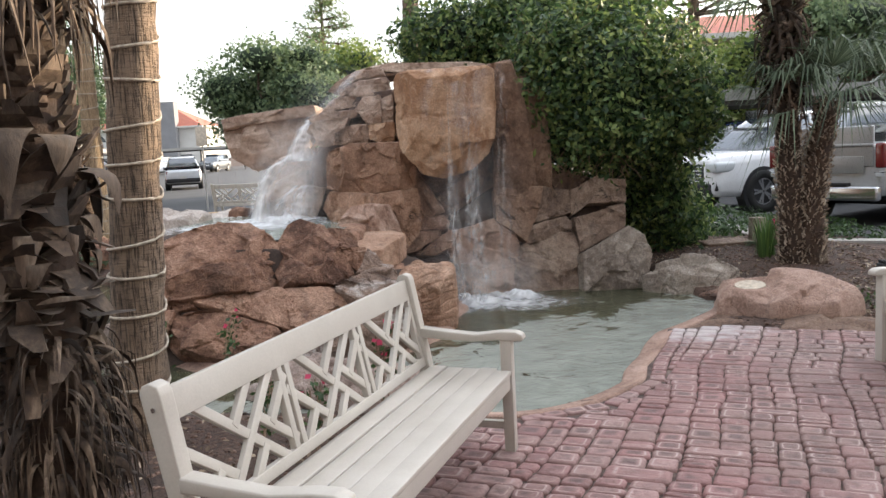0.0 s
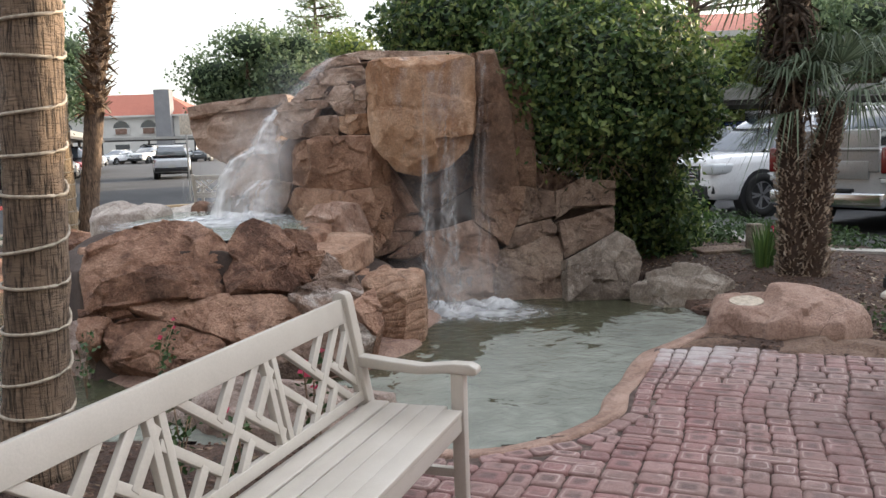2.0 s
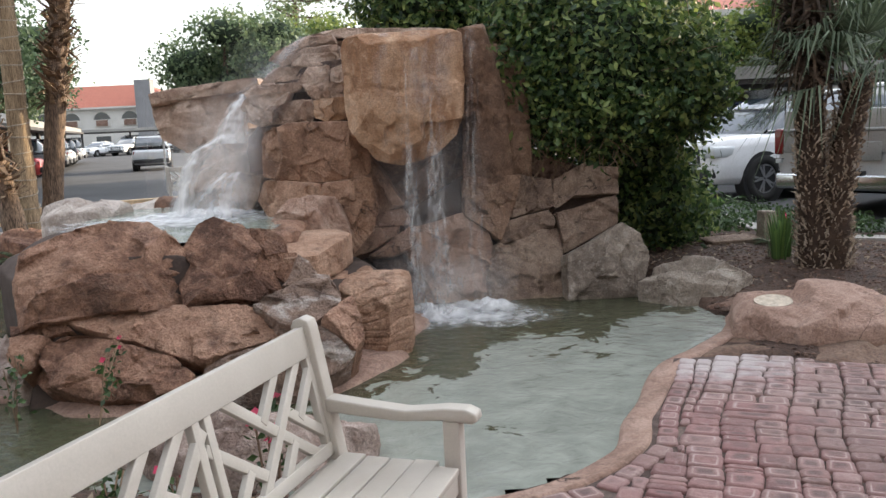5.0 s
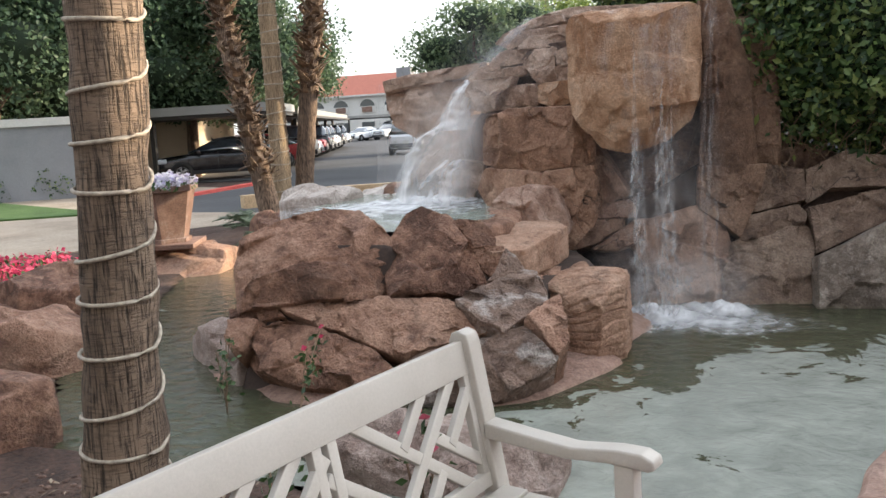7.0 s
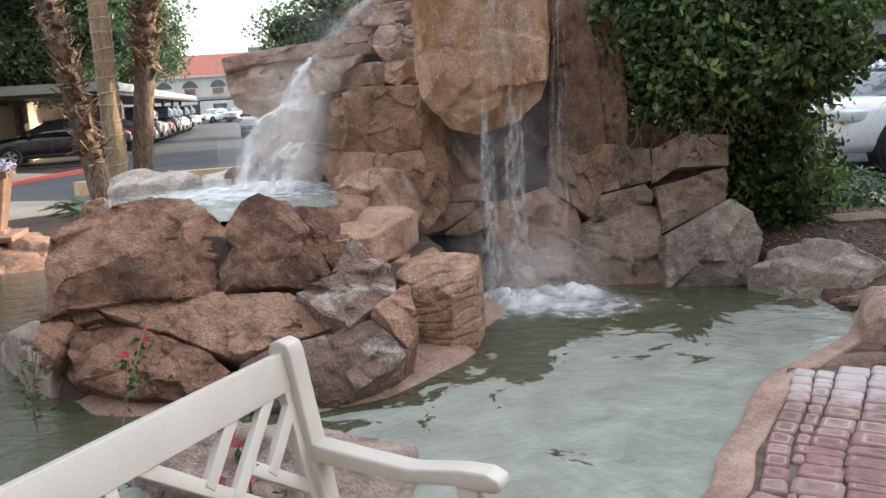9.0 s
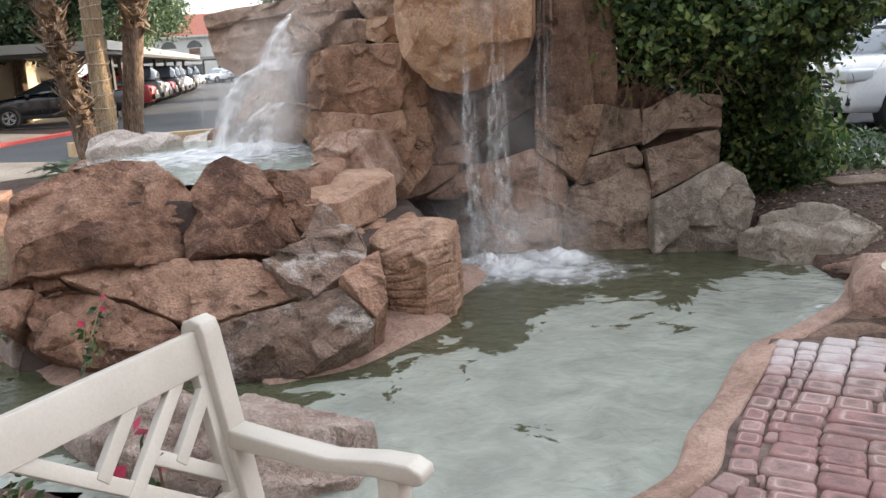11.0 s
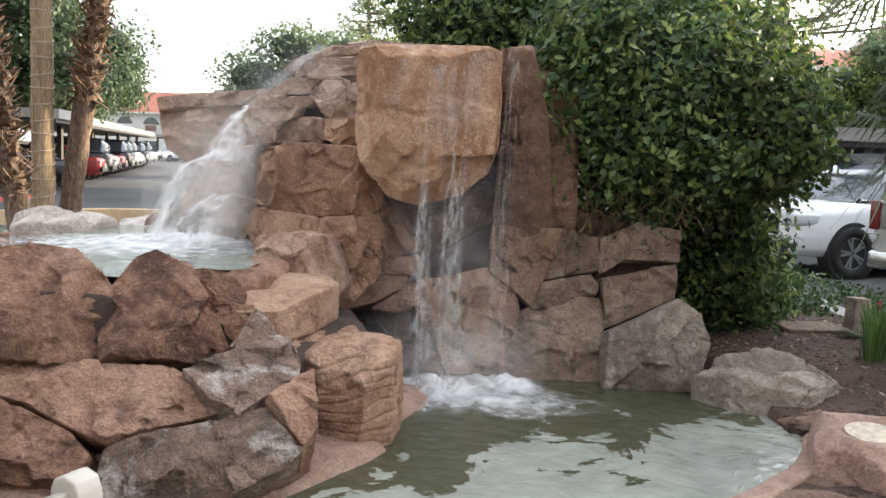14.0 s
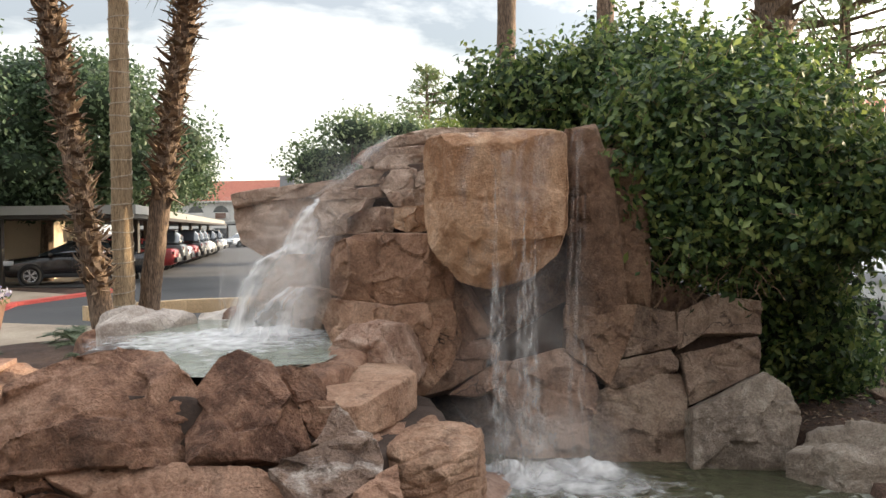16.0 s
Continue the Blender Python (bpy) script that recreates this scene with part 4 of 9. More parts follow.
fine_x = np.concatenate([[-900, -300, -120, -60, -35, -22, -15, -11], np.arange(-8, 6.01, 0.1), [8, 11, 15, 22, 35, 60, 120, 300, 900]])
fine_y = np.concatenate([[-900, -200, -60, -25, -10, -4], np.arange(-1, 15.01, 0.1), [18, 22, 28, 40, 70, 150, 300, 900]])
v, f = sheet(fine_x, fine_y, ground_height)
tagged(part("ground", mesh_from("ground", v, f), m_mulch), "dark brown mulch and bare soil planting bed", "ground", kind="structure")

v, f = sheet(np.arange(-6.2, 3.21, 0.1), np.arange(4.2, 12.4, 0.1), lambda x, y: np.full(x.shape, WATER))
keep = inside_distance(v[:, 0], v[:, 1], POOL) > -0.14
f = [q for q in f if all(keep[i] for i in q)]
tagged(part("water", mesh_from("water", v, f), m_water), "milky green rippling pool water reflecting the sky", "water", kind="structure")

# upper basin water
v, f = sheet(np.arange(-3.6, -0.2, 0.1), np.arange(7.3, 11.4, 0.1), lambda x, y: np.full(x.shape, POND))
keep = inside_distance(v[:, 0], v[:, 1], [(-2.4, 7.45), (-1.15, 7.5), (-0.98, 8.0), (-0.92, 8.6), (-0.9, 9.4), (-1.5, 10.0), (-2.0, 10.9), (-3.2, 10.7), (-3.0, 9.2), (-2.6, 8.4)]) > 0
f = [q for q in f if all(keep[i] for i in q)]
tagged(part("basin_water", mesh_from("basin_water", v, f), m_pond), "churning pale water in the upper rock basin", "water", kind="structure")


def ribbon(path, width, z_in, z_out, thick, lift=0.03, side=1):
    """A rounded kerb that follows a line in plan."""
    pts = []
    for i in range(len(path) - 1):
        p0, p1, p2, p3 = (Vector(path[max(0, min(len(path) - 1, i + k))]) for k in (-1, 0, 1, 2))
        for s in range(10):
            t = s / 10
            pts.append(0.5 * ((2 * p1) + (p2 - p0) * t + (2 * p0 - 5 * p1 + 4 * p2 - p3) * t * t + (3 * p1 - p0 - 3 * p2 + p3) * t ** 3))
    pts.append(Vector(path[-1]))
    prof = [(-0.5, z_in - thick), (-0.5, z_in - 0.02), (-0.42, z_in + 0.008), (-0.2, (z_in + z_out) / 2 + lift * 0.8), (0.15, (z_in + z_out) / 2 + lift), (0.42, z_out + lift * 0.5), (0.5, z_out), (0.5, z_out - thick)]
    verts, faces = [], []
    for i, p in enumerate(pts):
        t = (pts[min(i + 1, len(pts) - 1)] - pts[max(i - 1, 0)]).normalized()
        n = Vector((t.y, -t.x)) * side
        for a, z in prof:
            wob = 0.02 * noise.noise(Vector((p.x * 4, p.y * 4, a)))
            q = p + n * (a * width + wob)
            verts.append((q.x, q.y, z + 0.5 * wob))
    k = len(prof)
    for i in range(len(pts) - 1):
        for j in range(k - 1):
            faces.append((i * k + j, (i + 1) * k + j, (i + 1) * k + j + 1, i * k + j + 1))
    return verts, faces


COPING = [(-0.30, 5.12), (0.30, 4.90), (0.75, 5.05), (1.12, 5.42), (1.26, 5.80), (1.48, 6.28), (1.68, 6.75), (2.02, 7.12), (2.42, 7.62), (2.62, 8.1)]
v, f = ribbon(COPING, 0.20, -0.07, 0.0, 0.25, side=1)
tagged(part("coping", mesh_from("coping", v, f), m_apron), "rounded pink cement pool coping", "coping", kind="structure")


# ---- road, walk and kerbs ----
def slab_from(points, z, thick):
    bm = bmesh.new()
    f = bm.faces.new([bm.verts.new((x, y, z)) for x, y in points])
    r = bmesh.ops.extrude_face_region(bm, geom=[f])
    bmesh.ops.translate(bm, vec=(0, 0, -thick), verts=[q for q in r["geom"] if isinstance(q, bmesh.types.BMVert)])
    bmesh.ops.recalc_face_normals(bm, faces=bm.faces)
    return bm


tagged(part("road", slab_from([(-7.6, 17.0), (14, 17.5), (60, 20), (60, 130), (-90, 130), (-60, 30), (-13, 27.5), (-12.1, 26.0), (-12.2, 21.0), (-11.0, 18.4), (-9.9, 17.5)], 0.0, 0.1), m_asphalt), "dark grey asphalt car park lane", "road", kind="structure")
tagged(part("lane", slab_from([(4.6, 11.6), (7.4, 10.2), (30, 10.2), (30, 17.496), (4.6, 17.496)], 0.003, 0.1), m_asphalt), "dark grey asphalt parking bays", "road", kind="structure")
tagged(part("pavement", slab_from([(-7.2, 13.0), (-6.2, 14.8), (-7.5, 16.9), (-9.9, 17.4), (-11.1, 18.3), (-12.3, 21.0), (-12.2, 24.0), (-30, 33), (-30, 17), (-14, 14.5), (-9, 11.4)], 0.02, 0.15), m_walk), "pale sandy concrete walkway", "pavement", kind="structure")
tagged(part("lawn", slab_from([(-11.5, 17.4), (-30, 28), (-40, 28), (-40, 14), (-16, 15.5)], 0.06, 0.1), m_lawn), "mown green lawn strip", "lawn", kind="structure")


def kerb(name, path, w, h, material, label):
    bms = [bar((*a, 0), (*b, 0), h * 2, w) for a, b in zip(path, path[1:])]
    return tagged(part(name, join(*bms), material), label, "kerb", kind="structure")


kerb("kerb_red", [(-12.15, 26.2), (-12.25, 21.0), (-11.1, 18.35)], 0.16, 0.14, m_redkerb, "red painted concrete kerb")
kerb("kerb_red", [(-15.2, 13.3), (-13.14, 15.01), (-12.61, 15.46)], 0.45, 0.09, m_redkerb, "red painted concrete kerb")
kerb("kerb_ochre", [(-8.6, 18.0), (-7.3, 19.6), (-5.2, 20.6), (-1.0, 20.4)], 0.55, 0.13, m_sunlit_strip, "raised pavement strip with sunlit orange in its colour")
kerb("kerb_grey", [(4.5, 17.4), (4.5, 11.6), (7.4, 10.1), (14, 10.1)], 0.15, 0.13, m_kerb, "plain grey concrete kerb")


# ---- rock waterfall ----
falls = thing("rock_waterfall", 0, 9.4, WATER, label="carved tan artificial rock waterfall standing in a pool", category="waterfall")


def local(parent):
    """Parts are modelled in the world's metres: undo the parent's place."""
    for ob in parent.children:
        ob.matrix_parent_inverse = parent.matrix_world.inverted()


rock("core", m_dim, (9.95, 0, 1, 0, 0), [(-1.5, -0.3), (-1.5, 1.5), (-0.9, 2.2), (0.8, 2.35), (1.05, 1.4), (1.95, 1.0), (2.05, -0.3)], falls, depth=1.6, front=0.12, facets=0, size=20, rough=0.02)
rock("overhang_block", m_gold, (8.95, 0.0, 1.0, 0.0, 0.0), [(-0.46, 2.28), (-0.42, 2.36), (-0.26, 2.37), (0.07, 2.37), (0.45, 2.38), (0.54, 2.34), (0.56, 1.98), (0.55, 1.7), (0.48, 1.5), (0.28, 1.34), (0.01, 1.27), (-0.21, 1.32), (-0.35, 1.49), (-0.44, 1.63), (-0.45, 2.0)], falls, depth=1.1, front=0.24, seed=3, size=80, square=9, rough=0.022, facets=0, chips=5, wave=1.6, cuts=[((0, -0.72, -0.69), 0.86), ((-0.72, -0.69, 0.0), 0.80), ((0.55, -0.83, 0.0), 0.88), ((-0.5, -0.6, -0.6), 0.88), ((0.55, -0.6, -0.55), 0.88), ((0, -0.6, 0.8), 0.94)])
rock("body_block", m_tan, (9.2, 0.0, 1.0, 0.0, 0.0), [(-1.24, 1.58), (-1.01, 1.66), (-0.48, 1.65), (-0.4, 1.5), (-0.32, 1.37), (-0.32, 1.17), (-0.57, 1.14), (-0.79, 1.12), (-1.1, 1.15), (-1.27, 1.19), (-1.27, 1.42)], falls, depth=0.9, front=0.18, seed=21, size=80, square=6, rough=0.03, facets=0, chips=14, cuts=[((-0.7, -0.7, 0), 0.84), ((0.7, -0.7, 0), 0.84)])
rock("body_block", m_tan, (9.15, 0.0, 1.0, 0.0, 0.0), [(-1.33, 0.98), (-1.23, 1.15), (-1.0, 1.15), (-0.74, 1.11), (-0.32, 1.16), (-0.3, 1.03), (-0.27, 0.83), (-0.34, 0.64), (-0.54, 0.42), (-0.75, 0.42), (-1.01, 0.64), (-1.23, 0.81)], falls, depth=0.9, front=0.22, seed=22, size=80, square=6, rough=0.03, facets=0, chips=14, cuts=[((-0.7, -0.7, 0), 0.84), ((0.7, -0.7, 0), 0.82)])
rock("wall_stone", m_damp_shade, (9.45, 0.0, 1.0, 0.0, 0.0), [(-0.43, 1.47), (-0.34, 1.38), (-0.21, 1.18), (-0.02, 0.86), (-0.32, 0.79), (-0.35, 1.0)], falls, depth=0.4, front=0.12, seed=37, square=6, rough=0.025, facets=1, chips=9)
rock("wall_stone", m_damp_shade, (9.72, 0.3, 0.3, 0.05, 0.2), [(-0.47, 1.42), (0.59, 1.41), (0.6, 0.96), (0.54, 0.73), (-0.05, 0.75), (-0.3, 0.96)], falls, depth=0.3, front=0.06, seed=35, square=8, rough=0.03, facets=0, chips=12, size=64)
rock("wall_stone", m_clay, (9.38, 0.3, 0.3, 0.05, 0.25), [(-0.34, 0.79), (-0.04, 0.81), (0.03, 0.73), (0.01, 0.65), (-0.35, 0.65)], falls, depth=0.4, front=0.16, seed=30, square=6, rough=0.022, facets=1, chips=6)
rock("wall_stone", m_damp_shade, (9.38, 0.3, 0.3, 0.05, 0.25), [(-0.57, 0.37), (-0.45, 0.51), (-0.33, 0.64), (-0.08, 0.65), (-0.09, 0.58), (-0.34, 0.43)], falls, depth=0.4, front=0.16, seed=31, square=7, rough=0.022, facets=1, chips=8)
rock("wall_stone", m_damp_shade, (9.38, 0.3, 0.3, 0.05, 0.25), [(-0.38, 0.39), (-0.17, 0.52), (0.01, 0.64), (0.15, 0.64), (0.01, 0.43), (-0.16, 0.37)], falls, depth=0.4, front=0.18, seed=32, square=7, rough=0.022, facets=1, chips=8)
rock("wall_stone", m_damp_shade, (9.38, 0.3, 0.3, 0.05, 0.25), [(-0.03, 0.41), (0.12, 0.64), (0.54, 0.74), (0.75, 0.56), (0.83, 0.23), (0.58, 0.09), (0.23, 0.11), (0.08, 0.24)], falls, depth=0.45, front=0.15, seed=33, square=6, rough=0.03, facets=0, chips=12, size=64)
rock("wall_stone", m_damp_shade, (9.45, 0.3, 0.3, 0.05, 0.25), [(0.08, 0.22), (0.36, 0.13), (0.8, 0.21), (0.81, -0.16), (0.7, -0.24), (0.06, -0.25)], falls, depth=0.4, front=0.2, seed=36, square=5, rough=0.03, facets=0, chips=10, size=64)
rock("wall_stone", m_dim, (9.5, 0.3, 0.3, 0.05, 0.25), [(-0.35, 0.34), (-0.09, 0.41), (0.12, 0.22), (0.13, -0.26), (-0.12, -0.27), (-0.19, 0.02)], falls, depth=0.4, front=0.16, seed=34, square=6, rough=0.03, facets=1, chips=9)
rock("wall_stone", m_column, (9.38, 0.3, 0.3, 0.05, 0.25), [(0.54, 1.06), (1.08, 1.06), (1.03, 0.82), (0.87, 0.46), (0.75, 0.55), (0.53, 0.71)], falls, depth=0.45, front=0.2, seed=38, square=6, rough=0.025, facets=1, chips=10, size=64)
rock("wall_stone", m_grey, (9.45, 1.5, 0.3, 0.1, 0.3), [(0.79, 0.42), (1.1, 0.53), (1.4, 0.54), (1.44, 0.39), (1.43, -0.13), (0.74, -0.13), (0.71, 0.13)], falls, depth=0.5, front=0.14, seed=40, square=9, rough=0.028, facets=0, chips=12, size=64)
rock("wall_stone", m_grey, (9.45, 1.5, 0.3, 0.1, 0.3), [(0.85, 0.45), (0.91, 0.64), (1.33, 0.72), (1.39, 0.64), (1.37, 0.56), (0.93, 0.43)], falls, depth=0.5, front=0.12, seed=41, square=9, rough=0.028, facets=0, chips=9, size=64)
rock("wall_stone", m_grey, (9.45, 1.5, 0.3, 0.1, 0.3), [(1.41, 0.69), (2.0, 0.82), (1.99, 0.55), (1.46, 0.32), (1.43, 0.56)], falls, depth=0.5, front=0.14, seed=42, square=9, rough=0.028, facets=0, chips=10, size=64)
rock("wall_stone", m_ash, (9.3, 1.5, 0.3, 0.1, 0.3), [(1.44, 0.32), (1.71, 0.44), (1.97, 0.57), (2.13, 0.46), (2.2, 0.26), (2.15, 0.07), (2.06, -0.1), (1.42, -0.1)], falls, depth=0.5, front=0.32, seed=43, square=6, rough=0.028, facets=0, chips=14, size=64)
rock("wall_stone", m_grey, (9.45, 1.5, 0.3, 0.1, 0.3), [(1.4, 0.72), (1.59, 0.84), (2.03, 0.84), (2.04, 1.08), (1.69, 1.13), (1.41, 1.0)], falls, depth=0.5, front=0.12, seed=44, square=9, rough=0.028, facets=0, chips=10, size=64)
rock("wall_stone", m_grey, (9.45, 1.5, 0.3, 0.1, 0.3), [(0.92, 0.66), (1.08, 1.06), (1.38, 1.0), (1.4, 0.76), (1.33, 0.74)], falls, depth=0.5, front=0.1, seed=45, square=9, rough=0.028, facets=0, chips=9, size=64)
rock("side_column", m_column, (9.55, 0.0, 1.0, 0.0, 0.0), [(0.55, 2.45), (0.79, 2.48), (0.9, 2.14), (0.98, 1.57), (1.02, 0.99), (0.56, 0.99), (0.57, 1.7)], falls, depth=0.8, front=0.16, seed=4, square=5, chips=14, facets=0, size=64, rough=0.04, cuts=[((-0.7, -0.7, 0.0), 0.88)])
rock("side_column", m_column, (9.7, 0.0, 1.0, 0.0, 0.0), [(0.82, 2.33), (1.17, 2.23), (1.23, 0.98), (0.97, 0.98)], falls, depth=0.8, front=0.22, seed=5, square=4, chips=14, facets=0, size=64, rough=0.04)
rock("rim_cap", m_pale_lit, (10.5, 0.0, 1.0, 0.0, 0.0), [(-1.31, 2.43), (-0.99, 2.56), (-0.57, 2.62), (0.51, 2.6), (0.81, 2.63), (0.8, 2.48), (-0.67, 2.47), (-0.99, 2.41)], falls, depth=1.0, front=0.1, seed=6)
for seed, (plane, outline, material, depth) in enumerate((
        ((10.15, 0.0, 1.0, 0.0, 0.0), [(-1.32, 2.28), (-1.22, 2.38), (-0.92, 2.52), (-0.69, 2.53), (-0.66, 2.45), (-0.97, 2.41), (-1.17, 2.33)], m_pale_lit, 0.9), ((9.98, 0.0, 1.0, 0.0, 0.0), [(-1.19, 2.29), (-0.93, 2.38), (-0.62, 2.41), (-0.62, 2.33), (-0.89, 2.29), (-1.16, 2.22)], m_pale_lit, 0.8), ((9.84, 0.0, 1.0, 0.0, 0.0), [(-0.93, 2.3), (-0.59, 2.31), (-0.6, 2.22), (-0.86, 2.2), (-1.05, 2.21)], m_pale_lit, 0.7), ((9.9, 0.0, 1.0, 0.0, 0.0), [(-1.39, 2.04), (-1.29, 2.13), (-1.17, 2.21), (-0.87, 2.21), (-0.83, 2.13), (-1.12, 2.07)], m_pale_lit, 0.7), ((9.7, 0.0, 1.0, 0.0, 0.0), [(-0.97, 2.05), (-0.88, 2.18), (-0.69, 2.19), (-0.68, 1.89), (-0.86, 1.88), (-0.91, 1.98)], m_pale_lit, 0.6), ((9.62, 0.0, 1.0, 0.0, 0.0), [(-0.67, 2.15), (-0.55, 2.19), (-0.54, 2.03), (-0.66, 2.03)], m_pale_lit, 0.5), ((9.62, 0.0, 1.0, 0.0, 0.0), [(-0.68, 2.01), (-0.54, 2.02), (-0.55, 1.89), (-0.66, 1.88)], m_pale_lit, 0.5), ((9.72, 0.0, 1.0, 0.0, 0.0), [(-1.51, 1.96), (-1.32, 2.04), (-0.93, 2.04), (-0.89, 1.97), (-1.13, 1.94), (-1.42, 1.91)], m_pale_lit, 0.6),
        ((9.55, 0.0, 1.0, 0.0, 0.0), [(-1.51, 1.83), (-1.42, 1.93), (-1.04, 1.95), (-1.08, 1.86), (-1.2, 1.79), (-1.22, 1.67), (-1.33, 1.65), (-1.47, 1.7)], m_pale_lit, 0.6), ((9.58, 0.0, 1.0, 0.0, 0.0), [(-1.24, 1.67), (-1.16, 1.83), (-1, 1.87), (-0.85, 1.87), (-0.82, 1.78), (-0.84, 1.66)], m_pale_lit, 0.5), ((9.52, 0.0, 1.0, 0.0, 0.0), [(-0.82, 1.86), (-0.54, 1.88), (-0.53, 1.78), (-0.54, 1.68), (-0.69, 1.66), (-0.81, 1.71)], m_gold, 0.5), ((9.2, 0.0, 1.0, 0.0, 0.0), [(-0.83, 1.6), (-0.5, 1.65), (-0.44, 1.52), (-0.41, 1.41), (-0.74, 1.48)], m_pale_lit, 0.3))):
    rock("ledge", material, plane, outline, falls, depth=depth, front=0.08, square=7, rough=0.03, facets=4, seed=10 + seed, size=40, grow=1.04)
rock("chute_block", m_pale_lit, (10.1, 0.0, 1.0, 0.0, 0.0), [(-2.3, 0.98), (-2.16, 1.33), (-1.95, 1.53), (-1.63, 1.63), (-1.43, 1.63), (-1.46, 1.08), (-1.65, 0.83), (-2.22, 0.8)], falls, depth=0.9, front=0.35, square=3.0, seed=23)
rock("chute_block", m_pale_lit, (9.7, 0.0, 1.0, 0.0, 0.0), [(-1.84, 1.04), (-1.62, 1.21), (-1.38, 1.18), (-1.43, 0.97), (-1.53, 0.83), (-1.82, 0.82)], falls, depth=0.6, front=0.15, seed=24, size=20)
rock("wing_block", m_pale_lit, (11.3, 0.0, 1.0, 0.0, 0.0), [(-2.88, 1.97), (-1.71, 2.08), (-1.75, 1.73), (-1.99, 1.56), (-2.48, 1.39), (-2.78, 1.57), (-2.87, 1.87)], falls, depth=1.2, front=0.1, seed=25, facets=2, cuts=[((0, -0.7, -0.7), 0.85)])
rock("wing_cap", m_pale_lit, (11.3, 0.0, 1.0, 0.0, 0.0), [(-2.88, 2.07), (-2.5, 2.13), (-1.68, 2.21), (-1.65, 2.06), (-2.07, 2.04), (-2.5, 1.99), (-2.86, 1.92)], falls, depth=1.2, front=0.1, seed=26, facets=0, rough=0.02, chips=6, square=7)
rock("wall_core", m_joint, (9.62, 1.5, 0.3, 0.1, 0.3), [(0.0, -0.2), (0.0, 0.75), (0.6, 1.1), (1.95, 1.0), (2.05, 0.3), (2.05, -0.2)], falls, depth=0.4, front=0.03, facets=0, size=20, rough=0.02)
local(falls)

pile = thing("boulder_wall", -1.2, 7.4, WATER, label="stacked reddish brown carved boulders walling the upper basin", category="rocks")
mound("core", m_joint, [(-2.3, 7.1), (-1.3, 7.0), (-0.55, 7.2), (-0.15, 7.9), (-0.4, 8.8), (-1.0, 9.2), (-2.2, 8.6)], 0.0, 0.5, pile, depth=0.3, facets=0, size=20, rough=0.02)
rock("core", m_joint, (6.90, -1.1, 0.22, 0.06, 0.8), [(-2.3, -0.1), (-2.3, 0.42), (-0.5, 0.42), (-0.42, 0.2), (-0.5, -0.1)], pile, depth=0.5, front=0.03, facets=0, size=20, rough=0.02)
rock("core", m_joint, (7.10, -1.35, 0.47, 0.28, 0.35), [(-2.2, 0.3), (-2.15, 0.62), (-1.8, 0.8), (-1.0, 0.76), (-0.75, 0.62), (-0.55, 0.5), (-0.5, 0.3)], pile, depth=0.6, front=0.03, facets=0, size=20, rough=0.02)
rock("boulder", m_brown, (7.02, -1.35, 0.47, 0.25, 0.65), [(-2.48, 0.77), (-2.43, 0.87), (-2.21, 1.0), (-1.97, 1.06), (-1.71, 1.01), (-1.53, 0.87), (-1.47, 0.81), (-1.44, 0.65), (-1.4, 0.45), (-1.84, 0.46), (-2.19, 0.44), (-2.38, 0.45), (-2.45, 0.64)], pile, depth=0.8, front=0.2, seed=51, size=80, square=9, rough=0.026, facets=0, chips=9, grow=1.035, cuts=[((0.0, -0.6, 0.8), 0.74), ((0.62, -0.72, 0.3), 0.8), ((-0.72, -0.68, 0.2), 0.84), ((0.1, -0.2, 1.0), 0.92)])
rock("boulder", m_brown, (7.02, -1.35, 0.47, 0.25, 0.65), [(-1.45, 0.81), (-1.37, 0.95), (-1.27, 0.99), (-1.11, 0.91), (-1.03, 0.82), (-0.91, 0.68), (-0.84, 0.54), (-0.85, 0.46), (-1.13, 0.46), (-1.27, 0.45), (-1.38, 0.44), (-1.43, 0.59)], pile, depth=0.6, front=0.22, seed=52, size=80, square=8, rough=0.026, facets=0, chips=8, grow=1.06, cuts=[((0.75, -0.65, 0.2), 0.76), ((-0.15, -0.7, 0.7), 0.8), ((0.3, -0.3, 1.0), 0.88), ((-0.75, -0.6, 0.3), 0.88)])
rock("stone", m_brown, (7.1, -1.35, 0.47, 0.25, 0.65), [(-1.12, 0.88), (-1.04, 0.9), (-0.9, 0.88), (-0.81, 0.8), (-0.8, 0.73), (-0.94, 0.72), (-1.03, 0.79)], pile, depth=0.4, front=0.1, seed=61, grow=1.08, square=6, rough=0.03, facets=2, chips=7)
rock("stone", m_brown, (7.02, -1.35, 0.47, 0.25, 0.65), [(-0.93, 0.73), (-0.84, 0.74), (-0.73, 0.73), (-0.71, 0.66), (-0.77, 0.55), (-0.84, 0.6)], pile, depth=0.3, front=0.1, seed=62, grow=1.08, square=6, rough=0.03, facets=2, chips=7)
rock("stone", m_salt, (7.02, -1.35, 0.47, 0.25, 0.65), [(-0.71, 0.71), (-0.64, 0.66), (-0.59, 0.59), (-0.6, 0.52), (-0.72, 0.51), (-0.81, 0.52), (-0.77, 0.57)], pile, depth=0.3, front=0.12, seed=63, square=6, rough=0.02, facets=1, chips=5, grow=1.05)
rock("boulder", m_brown, (6.74, -1.1, 0.22, 0.05, 0.85), [(-2.14, 0.43), (-1.84, 0.45), (-1.4, 0.47), (-1.36, 0.43), (-1.29, 0.16), (-1.41, 0.19), (-1.62, 0.26), (-1.82, 0.31), (-2.06, 0.38)], pile, depth=0.5, front=0.13, seed=71, size=80, grow=1.04, square=10, rough=0.028, facets=0, chips=12, cuts=[((0.1, -0.5, 0.86), 0.84)])
